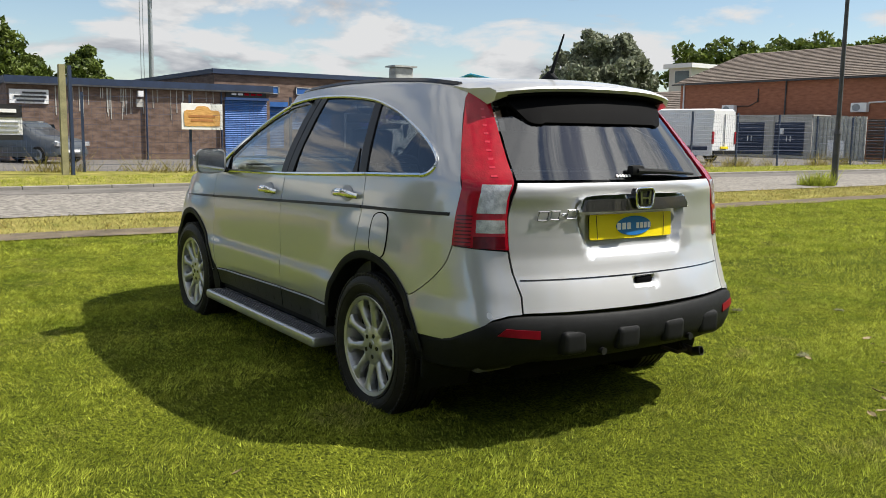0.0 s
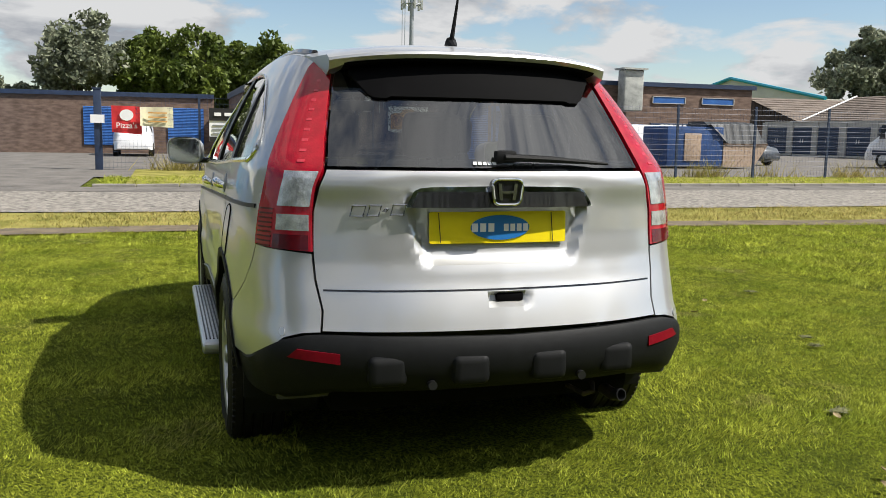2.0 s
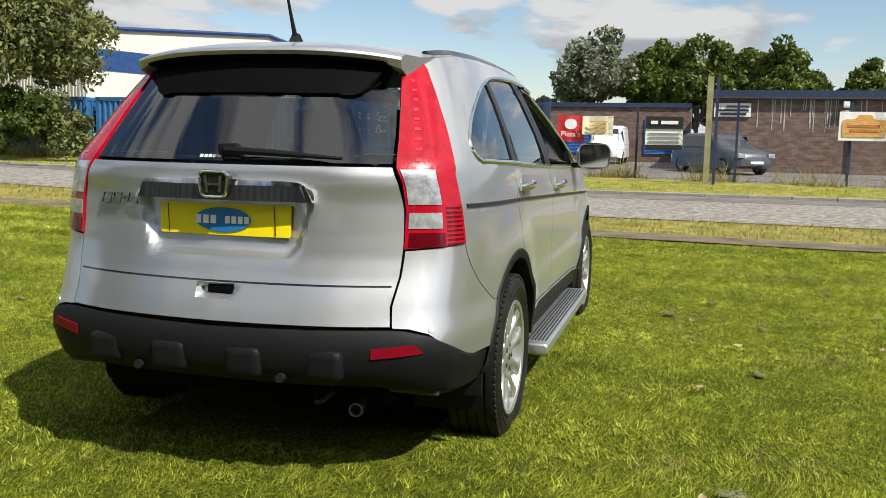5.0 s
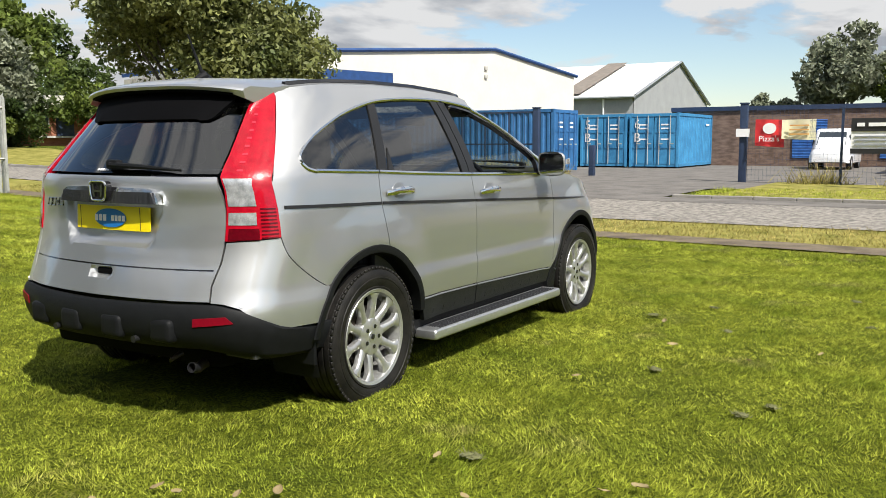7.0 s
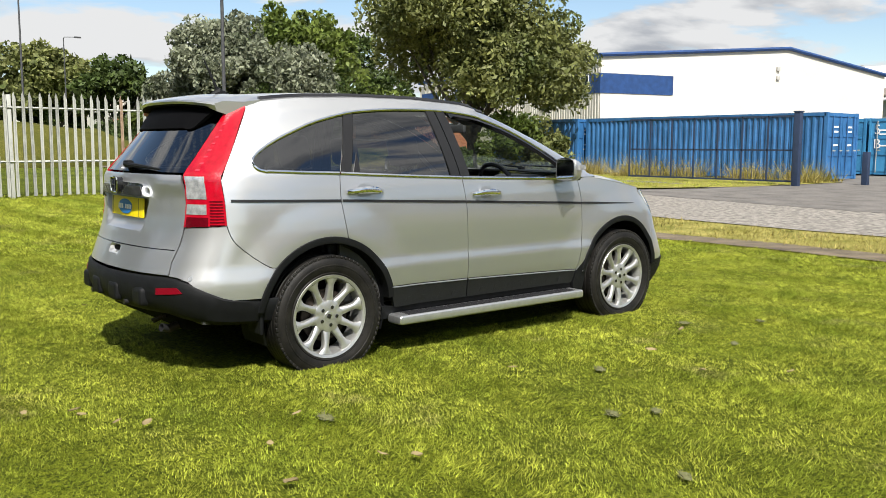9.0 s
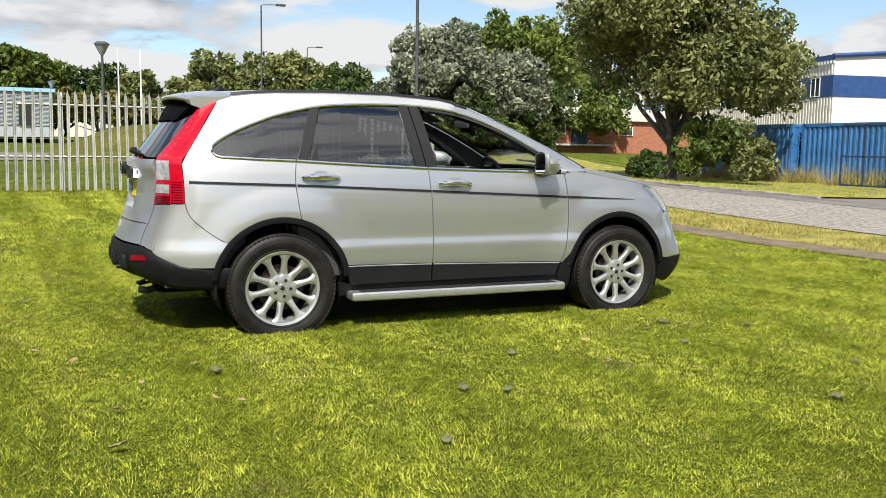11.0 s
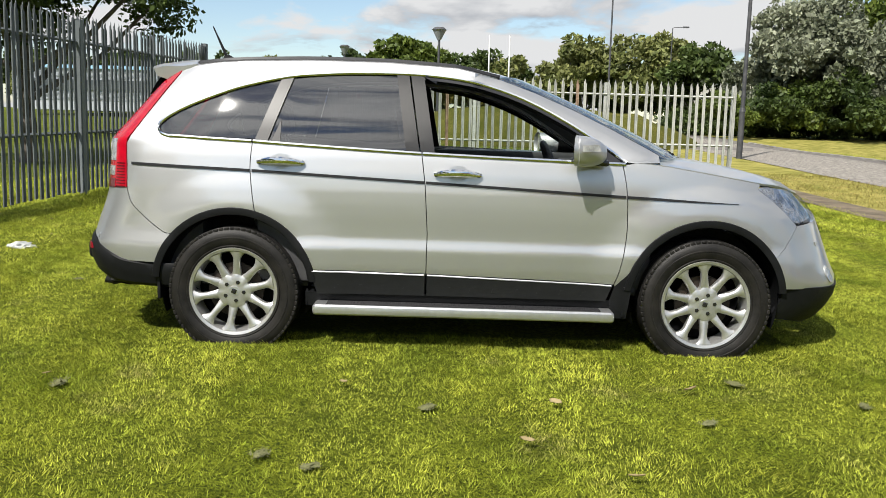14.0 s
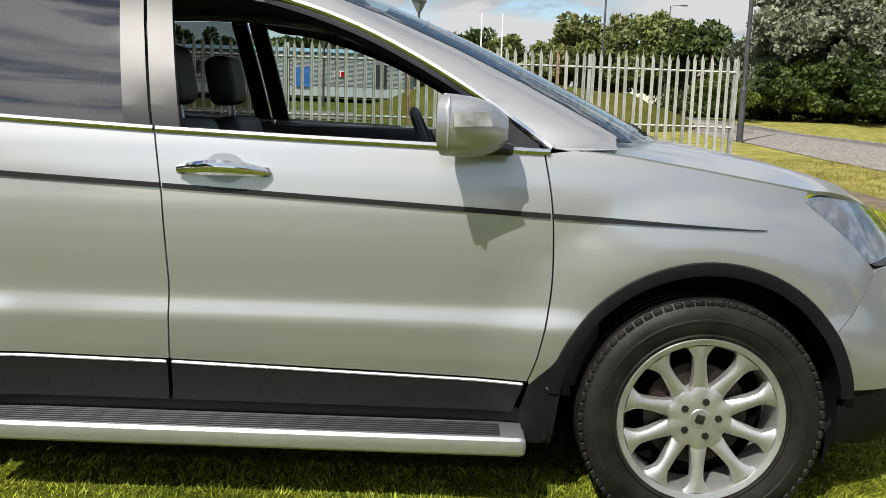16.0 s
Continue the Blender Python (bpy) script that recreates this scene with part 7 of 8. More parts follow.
def container(x, y, yaw, length, material, digit="", label="blue corrugated shipping container"):
    """Door end at the local origin's x = 0 face, looking along local -x."""
    c = empty("shipping_container", pose(x, y, hgt(x, y) + 0.08, 0, 0, yaw), label=label, category="container", group="yard containers")
    W, H = 2.44, 2.59
    part("roof", box((0.05, -W / 2 + 0.05, H - 0.08), (length - 0.05, W / 2 - 0.05, H - 0.03)), material, c, smooth=False)
    part("floor", box((0.05, -W / 2 + 0.05, 0.02), (length - 0.05, W / 2 - 0.05, 0.16)), material, c, smooth=False)
    corrugated("side_wall", length - 0.2, H - 0.3, material, c, pose(0.1, -W / 2 + 0.02, 0.15))
    corrugated("side_wall", length - 0.2, H - 0.3, material, c, pose(length - 0.1, W / 2 - 0.02, 0.15, 0, 0, 180))
    corrugated("end_wall", W - 0.2, H - 0.3, material, c, pose(length - 0.02, -W / 2 + 0.1, 0.15, 0, 0, 90))
    for sx in (0, length - 0.16):
        for sy in (-W / 2, W / 2 - 0.12):
            part("corner_post", box((sx, sy, 0), (sx + 0.16, sy + 0.12, H), 0.01), material, c, smooth=False)
    for sy in (-W / 2, W / 2 - 0.08):
        for z in (0.02, H - 0.14):
            part("side_rail", box((0.1, sy, z), (length - 0.1, sy + 0.08, z + 0.14)), material, c, smooth=False)
    part("header", box((0.0, -W / 2 + 0.1, H - 0.16), (0.12, W / 2 - 0.1, H - 0.02)), material, c, smooth=False)
    for sy in (-1, 1):
        d = part("door", box((0.03, min(0.02 * sy, sy * 1.10), 0.16), (0.08, max(0.02 * sy, sy * 1.10), H - 0.17)), material, c, smooth=False)
        for zz in (0.9, 1.65):
            part("door_rib", box((0.005, min(0.08 * sy, sy * 1.04), zz), (0.035, max(0.08 * sy, sy * 1.04), zz + 0.06)), material, d, smooth=False)
        for k in (0.28, 0.82):
            part("lock_rod", cyl((-0.03, sy * k, 0.12), (-0.03, sy * k, H - 0.12), 0.022, n=8), "galv" if material == "con_blue" else material, d)
            part("rod_handle", box((-0.06, sy * k - 0.18, 1.1), (-0.03, sy * k + 0.02, 1.15)), "galv", d, smooth=False)
        for k, zz in ((0.35, 2.0), (0.35, 1.82), (0.35, 1.3)):
            part("marking_bar", box((0.02, sy * k - 0.02 if sy > 0 else -0.75, zz), (0.029, sy * k + 0.4 if sy > 0 else -0.35, zz + 0.07)), "white_print", d, smooth=False)
    if digit:
        label_text(digit, 0.62, pose(-0.005, 0.82, 2.05, 90, 0, -90), "white_print", c)
        label_text("B", 0.62, pose(-0.005, 0.82, 1.40, 90, 0, -90), "white_print", c)
    part("marking_bar", box((length - 1.3, -W / 2 - 0.006, H - 0.55), (length - 0.7, -W / 2 + 0.0, H - 0.47)), "white_print", c, smooth=False)
    return c


container(37.0, 10.3, 0, 6.06, "con_blue", "6")
container(37.0, 12.88, 0, 6.06, "con_blue", "5")
container(37.0, 15.46, 0, 6.06, "con_blue", "4")
container(43.4, 10.3, 0, 6.06, "con_blue")
container(48.0, 7.2, 0, 6.06, "con_blue", label="blue container at the back of the yard")
container(48.0, 4.65, 0, 6.06, "con_blue", label="blue container at the back of the yard")
container(52.0, 1.9, 0, 12.1, "con_blue", label="pale blue container at the back of the yard")
container(29.9, 11.75, 90, 12.19, "con_deep", label="long deep blue container behind the gate")
container(29.6, 24.2, 90, 6.06, "con_deep", label="deep blue container beside the tree")

# ---------------------------------------------------------------- yard gate, mesh fence and boards
for gx0, gy0, hh in ((23.8, 3.05, 2.47), (23.9, 10.28, 2.50)):
    gp = empty("gate_post", pose(gx0, gy0, hgt(gx0, gy0)), label="square navy steel gate post", category="post")
    part("post", box((-0.10, -0.11, -0.1), (0.10, 0.11, hh), 0.012), "navy", gp)
    part("post_cap", box((-0.12, -0.13, hh), (0.12, 0.13, hh + 0.04)), "navy", gp)
part("gate_stop_post", box((26.7, 9.22, -0.1), (26.9, 9.42, 1.18), 0.01), "navy", label="short navy post in the yard entrance", category="post")
# gate leaf folded back along the container
gl = empty("yard_gate", pose(24.0, 10.42, 0), label="open navy steel mesh gate", category="gate")
for z in (0.15, 1.2, 2.35):
    part("gate_rail", box((0.0, 0, z), (0.06, 7.0, z + 0.06)), "navy", gl)
for i in range(8):
    part("gate_stile", box((0.0, i * 1.0, 0.15), (0.05, i * 1.0 + 0.05, 2.4)), "navy", gl)
for i in range(46):
    part("gate_bar", cyl((0.03, 0.15 * i + 0.1, 0.2), (0.03, 0.15 * i + 0.1, 2.38), 0.008, n=5), "navy", gl)
mf = empty("mesh_fence", label="navy steel mesh fence along the yard", category="fence")
fy = [3.0 - 2.9 * i for i in range(22)]
for y in fy[1:]:
    part("post", box((fence_x(y), y - 0.035, -0.1), (fence_x(y) + 0.06, y + 0.035, 2.35)), "navy", mf)
for y0, y1 in zip(fy, fy[1:]):
    bm = bmesh.new()
    z0, xa, xb = 0.0, fence_x(y0), fence_x(y1)
    for k in range(14):
        z = z0 + 0.1 + k * 0.165
        cyl((xa, y0, z), (xb, y1, z), 0.004, n=3, bm=bm, cap=False)
    for k in range(int(2.9 / 0.12)):
        y = y0 - k * 0.12
        xm = xa + (xb - xa) * (y0 - y) / 2.9
        cyl((xm, y, z0 + 0.05), (xm, y, z0 + 2.3), 0.0025, n=3, bm=bm, cap=False)
    part("mesh_panel", bm, "navy", mf, smooth=False, kind="stuff")
bnr = empty("fence_banner", pose(-0.45, 0.36, -0.12), label="red takeaway banner tied to the fence", category="banner")
part("sheet", panel([(2.28, 1.30), (1.42, 1.24), (1.42, 2.08), (2.28, 2.10)], lambda y, z: Vector((23.92 + 0.03 * math.sin(y * 9), y, z)), 0.1, 0.004, flip=True), mat("red_banner", (0.62, 0.03, 0.035), rough=0.55, var=0.15), bnr)
label_text("Pizza's", 0.24, pose(23.86, 1.85, 1.50, 90, 0, -90), "white_print", bnr, "banner_word")
part("banner_shape", panel([(1.85 + 0.2 * math.cos(i * math.tau / 14), 1.82 + 0.17 * math.sin(i * math.tau / 14)) for i in range(14)], lambda y, z: Vector((23.88, y, z)), 1, 0.002, flip=True), "white_print", bnr)
bn2 = empty("fence_banner", pose(-0.65, 0.44, -0.12), label="cream banner tied to the fence", category="banner")
part("sheet", panel([(1.38, 1.50), (0.42, 1.46), (0.42, 2.08), (1.38, 2.07)], lambda y, z: Vector((23.92 + 0.04 * math.sin(y * 7), y, z)), 0.1, 0.004, flip=True), mat("cream_banner", (0.72, 0.68, 0.52), rough=0.6, var=0.15, color2=(0.8, 0.76, 0.5)), bn2)
for i in range(3):
    part("banner_bar", box((23.84, 0.6, 1.62 + i * 0.13), (23.86, 1.15, 1.66 + i * 0.13)), "yellow_stain", bn2, smooth=False)
nt1 = part("notice", box((23.62, 2.85, 1.45), (23.68, 3.25, 1.70)), "white_print", label="white notice on the gate post", category="notice", smooth=False)
sb = empty("notice_board", pose(-1.25, 0.28, -0.1), label="black and white company board on the fence", category="sign")
part("board", box((23.9, -1.55, 1.05), (23.96, -0.45, 2.05)), "white_print", sb, smooth=False)
part("board_header", box((23.87, -1.55, 1.68), (23.9, -0.45, 2.05)), "black_print", sb, smooth=False)
part("board_footer", box((23.87, -1.55, 1.05), (23.9, -0.45, 1.20)), "black_print", sb, smooth=False)
for i, (a, b, mm) in enumerate(((-0.6, -0.8, "white_print"), (-0.9, -1.4, "white_print"))):
    part("board_bar", box((23.84, b, 1.82), (23.87, a, 1.92)), mm, sb, smooth=False)
for i in range(3):
    part("board_bar", box((23.87, -1.45, 1.28 + i * 0.12), (23.9, -0.55, 1.32 + i * 0.12)), "post_grey", sb, smooth=False)
sg = empty("fence_sign", pose(21.25, -6.0, 0), label="white board with an orange wooden panel on the fence", category="sign")
part("board", box((-0.03, -0.64, 1.32), (0.0, 0.62, 2.10), 0.004), "white_print", sg, smooth=False)
shape = spline([(-0.54, 1.42), (-0.54, 1.86), (-0.27, 1.90), (-0.16, 2.01), (0.13, 2.01), (0.24, 1.90), (0.53, 1.86), (0.53, 1.42)], 3) + [(0.53, 1.42)]
part("sign_panel", panel(shape, lambda y, z: Vector((-0.045, y, z)), 1.0, 0.014, flip=True), "yellow_stain", sg)
for i in range(2):
    part("sign_bar", box((-0.055, -0.40 + 0.06 * i, 1.68 - 0.12 * i), (-0.046, 0.40 - 0.06 * i, 1.75 - 0.12 * i)), "sign_brown", sg, smooth=False)
op = empty("timber_post", pose(20.6, -2.15, 0), label="old timber and steel post pair by the fence", category="post")
part("timber", box((-0.10, 0.10, 0), (0.1, 0.26, 3.0)), mat("old_timber", (0.26, 0.24, 0.13), rough=0.9, var=0.3, scale=3), op)
part("steel", box((-0.08, -0.06, -0.1), (0.1, 0.02, 2.98)), "navy", op)

# ---------------------------------------------------------------- vehicles in the yard
M["white_van"] = mat("white_van_paint", (0.75, 0.76, 0.77), rough=0.3, var=0.05, scale=2, coat=0.5)
M["grey_car"] = mat("grey_car_paint", (0.10, 0.11, 0.12), rough=0.3, metal=0.5, var=0.06, coat=0.5)


def loft_x(rows, parent, name, material):
    """Lofts mirrored sections: rows of (x, half width low, half width high, z low, z high)."""
    bm = bmesh.new()
    rings = []
    for x, wl, wh, zl, zh in rows:
        pts = [(-wl, zl), (-wl * 1.0, zl + (zh - zl) * 0.45), (-(wl + wh) / 2, zl + (zh - zl) * 0.75), (-wh, zh - 0.06), (-wh + 0.12, zh), (wh - 0.12, zh), (wh, zh - 0.06), ((wl + wh) / 2, zl + (zh - zl) * 0.75), (wl, zl + (zh - zl) * 0.45), (wl, zl)]
        rings.append([bm.verts.new((x, y, z)) for y, z in pts])
    for A, B in zip(rings, rings[1:]):
        for j in range(9):
            bm.faces.new((A[j], A[j + 1], B[j + 1], B[j]))
        bm.faces.new((A[9], A[0], B[0], B[9]))
    bm.faces.new(rings[0][::-1]), bm.faces.new(rings[-1])
    bmesh.ops.recalc_face_normals(bm, faces=bm.faces)
    return part(name, bm, material, parent, angle=40)


def vehicle(x, y, yaw, rows, wheels, r, panes, material, label, lights=(), name="van", extra=()):
    v = empty(name, pose(x, y, hgt(x, y) + 0.03, 0, 0, yaw), label=label, category=name)
    loft_x(rows, v, "body", material)
    hw = rows[len(rows) // 2][1]
    for wx in wheels:
        for s in (-1, 1):
            wo = empty("wheel", None, v)
            wo.matrix_local = pose(wx, s * (hw - 0.11), r)
            part("tyre", lathe([(r * 0.62, -0.1), (r * 0.96, -0.11), (r, -0.08), (r, 0.08), (r * 0.96, 0.11), (r * 0.62, 0.1)], 24), "rubber", wo)
            part("rim", lathe([(0, -0.06), (r * 0.3, -0.09), (r * 0.62, -0.10), (r * 0.62, 0.10), (r * 0.3, 0.09), (0, 0.06)], 20), "post_grey", wo)
    for pn in panes:
        for s in ((-1, 1) if pn[0] == "side" else (1,)):
            if pn[0] == "side":
                _, x0, x1, z0, z1, w0, w1 = pn
                part("window", panel([(x0, z0), (x1, z0), (x1 + (pn[8] if len(pn) > 8 else 0), z1), (x0, z1)], lambda a, b: Vector((a, s * (w0 + (w1 - w0) * (b - z0) / (z1 - z0) + 0.012), b)), 5, 0.0), "pane", v, smooth=False)
            else:
                _, x0, x1, z0, z1, hw2 = pn
                part("window", panel([(-hw2, z0), (hw2, z0), (hw2 * 0.9, z1), (-hw2 * 0.9, z1)], lambda a, b: Vector((x0 + (x1 - x0) * (b - z0) / (z1 - z0), a, b)), 5, 0.0), "pane", v, smooth=False)
    for a, b, mm, nm in extra:
        part(nm, box(a, b, 0.02), mm, v)
    return v


VAN = [(-3.45, 0.95, 0.86, 0.42, 2.58), (-3.35, 0.98, 0.88, 0.36, 2.66), (1.5, 0.98, 0.88, 0.36, 2.66), (2.0, 0.98, 0.84, 0.36, 2.50), (2.65, 0.96, 0.72, 0.36, 1.60), (3.25, 0.90, 0.70, 0.36, 1.2), (3.45, 0.75, 0.60, 0.42, 0.9)]
vehicle(27.0, -32.9, 4, VAN, (-2.1, 2.2), 0.37, [("side", 1.55, 2.45, 1.40, 2.05, 0.95, 0.86), ("front", 2.75, 2.1, 1.6, 2.4, 0.75)], "white_van", "white high-roof panel van parked in the yard",
        extra=[((-3.55, -0.9, 0.38), (-3.35, 0.9, 0.62), "black_plastic", "bumper"), ((-3.5, -0.97, 0.95), (-3.4, -0.86, 1.55), "red_lens", "tail_lamp"), ((-3.5, 0.86, 0.95), (-3.4, 0.97, 1.55), "red_lens", "tail_lamp"),
               ((-3.2, 0.965, 0.62), (2.8, 0.995, 0.84), "navy", "rub_strip"), ((-3.2, -0.995, 0.62), (2.8, -0.965, 0.84), "navy", "rub_strip"), ((-3.52, -0.3, 0.7), (-3.46, 0.3, 0.82), "plate", "plate"), ((-3.5, -0.01, 0.7), (-3.462, 0.01, 2.4), "post_grey", "door_seam")])
SVAN = [(-2.1, 0.86, 0.74, 0.40, 1.75), (-2.0, 0.89, 0.76, 0.30, 1.84), (0.4, 0.89, 0.76, 0.30, 1.84), (0.8, 0.89, 0.70, 0.30, 1.72), (1.35, 0.87, 0.66, 0.30, 1.12), (2.0, 0.80, 0.6, 0.30, 0.95), (2.15, 0.66, 0.5, 0.36, 0.75)]
vehicle(31.2, -19.4, 104, SVAN, (-1.35, 1.3), 0.31, [("side", 0.2, 1.05, 1.08, 1.62, 0.84, 0.74), ("front", 1.35, 0.85, 1.1, 1.68, 0.62)], "white_van", "small white van outside the workshop",
        extra=[((-2.14, -0.86, 0.9), (-2.05, -0.74, 1.4), "red_lens", "tail_lamp"), ((-2.14, 0.74, 0.9), (-2.05, 0.86, 1.4), "red_lens", "tail_lamp"), ((-2.15, -0.28, 0.62), (-2.1, 0.28, 0.72), "plate", "plate")])
CARB = [(-2.1, 0.78, 0.66, 0.35, 1.0), (-1.9, 0.86, 0.70, 0.25, 1.3), (-1.4, 0.88, 0.66, 0.22, 1.48), (0.2, 0.88, 0.64, 0.22, 1.50), (1.1, 0.88, 0.74, 0.22, 1.0), (1.9, 0.82, 0.68, 0.24, 0.86), (2.1, 0.66, 0.5, 0.34, 0.66)]
vehicle(30.2, -2.6, 215, CARB, (-1.3, 1.3), 0.31, [("side", -1.3, 0.5, 0.98, 1.38, 0.86, 0.74), ("front", 1.0, 0.35, 1.02, 1.44, 0.62)], "grey_car", "dark grey car parked by the brick unit", name="car",
        extra=[((1.95, 0.5, 0.62), (2.1, 0.78, 0.78), "clear_lens", "head_lamp"), ((1.95, -0.78, 0.62), (2.1, -0.5, 0.78), "clear_lens", "head_lamp"), ((2.05, -0.28, 0.4), (2.13, 0.28, 0.5), "white_print", "plate")])
vehicle(33.0, -26.3, 200, CARB, (-1.3, 1.3), 0.31, [("side", -1.3, 0.5, 0.98, 1.38, 0.86, 0.74), ("front", 1.0, 0.35, 1.02, 1.44, 0.62)], "grey_car", "dark car parked beside the skip", name="car")
vehicle(39.5, 2.5, 180, SVAN, (-1.35, 1.3), 0.31, [("side", 0.2, 1.05, 1.08, 1.62, 0.84, 0.74), ("front", 1.35, 0.85, 1.1, 1.68, 0.62)], "white_van", "white pick-up van far in the yard")
# covered skip
sk = empty("covered_skip", pose(28.0, -21.2, 0), label="dark blue and rusty skip under a black ribbed cover", category="skip")
part("tub", box((-0.95, -0.2, 0.12), (1.05, 2.5, 1.78), 0.05, 2), "blue_dark", sk, "dark blue hopper end")
part("tub_panel", box((-0.985, 0.9, 0.35), (-0.95, 1.7, 1.5), 0.02), "rusty", sk, "rusty repair plate")
part("tub", panel([(-2.35, 0.95), (-1.75, 0.12), (-0.2, 0.12), (-0.2, 1.08), (-2.35, 1.08)], lambda y, z: Vector((-0.98, y, z)), 5, 0.9, flip=True), "rusty", sk, "rust-brown open tub", smooth=False)
part("tub_rim", box((-1.02, -2.38, 1.04), (-0.92, -0.2, 1.12), 0.01), "rusty", sk)
bm = bmesh.new()
rows = []
for i in range(29):
    y = 0.55 - 2.95 * i / 28
    rib = 0.035 if i % 4 == 0 else 0.0
    top = 1.98 if y > -1.9 else 1.98 - 0.75 * (-1.9 - y) / 0.5
    low = terp(y, [-0.35, 0.55], [1.10, 1.92])
    rows.append([bm.verts.new(p) for p in ((-1.03 - rib, y, min(low, top - 0.02)), (-0.72 - rib, y, top - 0.06), (-0.5, y, top + rib), (0.6, y, top + rib), (1.0 + rib, y, 1.1))])
for A, B in zip(rows, rows[1:]):
    for j in range(4):
        bm.faces.new((A[j], A[j + 1], B[j + 1], B[j]))
bm.faces.new(rows[0]), bm.faces.new(rows[-1][::-1])
bmesh.ops.recalc_face_normals(bm, faces=bm.faces)
part("cover", bm, mat("tarpaulin", (0.03, 0.032, 0.034), rough=0.5, var=0.3, scale=4), sk, "black ribbed tarpaulin cover", angle=20)

# crumpled bag by the fence
bm = bmesh.new()
bmesh.ops.create_icosphere(bm, subdivisions=3, radius=1)
for v in bm.verts:
    k = 1 + 0.6 * noise.noise(v.co * 2.6)
    v.co = Vector((v.co.x * k * 0.11, v.co.y * k * 0.08, 0.03 + max(v.co.z, -0.4) * k * 0.055))
part("plastic_bag", bm, mat("bag", (0.36, 0.37, 0.36), rough=0.3, var=0.35, scale=14, color2=(0.6, 0.61, 0.6)), label="crumpled white plastic bag on the grass", category="bag").matrix_world = pose(-4.1, 2.4, 0.02, 0, 0, 30)

# ---------------------------------------------------------------- trees
def leaf_mat(name, c1, c2, trans=0.3):
    m = mat(name, c1, rough=0.55, var=0.3, scale=0.5, color2=c2, spec=0.3)
    nt = m.node_tree
    pb, om = nt.nodes["Principled BSDF"], nt.nodes["Material Output"]
    src = pb.inputs["Base Color"].links[0].from_socket
    geo, hsv, mr = nt.nodes.new("ShaderNodeNewGeometry"), nt.nodes.new("ShaderNodeHueSaturation"), nt.nodes.new("ShaderNodeMapRange")
    mr.inputs["To Min"].default_value, mr.inputs["To Max"].default_value = 0.55, 1.5
    nt.links.new(geo.outputs["Random Per Island"], mr.inputs["Value"])
    nt.links.new(mr.outputs[0], hsv.inputs["Value"])
    nt.links.new(src, hsv.inputs["Color"])
    nt.links.new(hsv.outputs[0], pb.inputs["Base Color"])
    tl, ms = nt.nodes.new("ShaderNodeBsdfTranslucent"), nt.nodes.new("ShaderNodeMixShader")
    nt.links.new(hsv.outputs[0], tl.inputs["Color"])
    ms.inputs[0].default_value = trans
    nt.links.new(pb.outputs[0], ms.inputs[1]), nt.links.new(tl.outputs[0], ms.inputs[2])
    nt.links.new(ms.outputs[0], om.inputs["Surface"])
    return m


M["leaf_green"] = leaf_mat("leaf_green", (0.06, 0.10, 0.015), (0.15, 0.19, 0.035))
M["leaf_olive"] = leaf_mat("leaf_olive", (0.085, 0.115, 0.03), (0.24, 0.25, 0.085))
M["leaf_silver"] = leaf_mat("leaf_silver", (0.12, 0.145, 0.08), (0.32, 0.34, 0.24))
M["leaf_dark"] = leaf_mat("leaf_dark", (0.032, 0.058, 0.014), (0.085, 0.12, 0.028))
M["leaf_autumn"] = leaf_mat("leaf_autumn", (0.10, 0.10, 0.02), (0.20, 0.17, 0.04))
M["bark"] = mat("bark", (0.07, 0.058, 0.045), rough=0.95, var=0.4, scale=6, bump=0.8, bump_scale=20, color2=(0.14, 0.12, 0.10))


def leaves_mesh(name, centres, radii, per, size, rs, droop=0.0):
    """Leaf blades strewn over the outsides of many clumps; one island a leaf."""
    P = []
    for c, r in zip(centres, radii):
        d = rs.normal(0, 1, (per, 3))
        d /= np.linalg.norm(d, axis=1)[:, None]
        rad = r * rs.uniform(0.45, 1.08, per) ** 0.6
        P.append(c + d * rad[:, None] * np.array([1, 1, 0.85]))
    P = np.concatenate(P)
    n = len(P)
    a = rs.normal(0, 1, (n, 3)) + np.array([0, 0, -droop])
    a /= np.linalg.norm(a, axis=1)[:, None]
    b = np.cross(a, rs.normal(0, 1, (n, 3)))
    b /= np.linalg.norm(b, axis=1)[:, None] + 1e-9
    s = size * rs.uniform(0.55, 1.35, n)[:, None]
    v = np.empty((n, 4, 3), np.float32)
    v[:, 0], v[:, 1], v[:, 2], v[:, 3] = P - a * s * 0.5, P + b * s * 0.26, P + a * s * 0.5, P - b * s * 0.26
    me = bpy.data.meshes.new(name)
    me.vertices.add(n * 4)
    me.vertices.foreach_set("co", v.ravel())
    me.loops.add(n * 4)
    me.loops.foreach_set("vertex_index", np.arange(n * 4, dtype=np.int32))
    me.polygons.add(n)
    me.polygons.foreach_set("loop_start", np.arange(0, n * 4, 4, dtype=np.int32))
    me.update()
    me.validate()
    return me


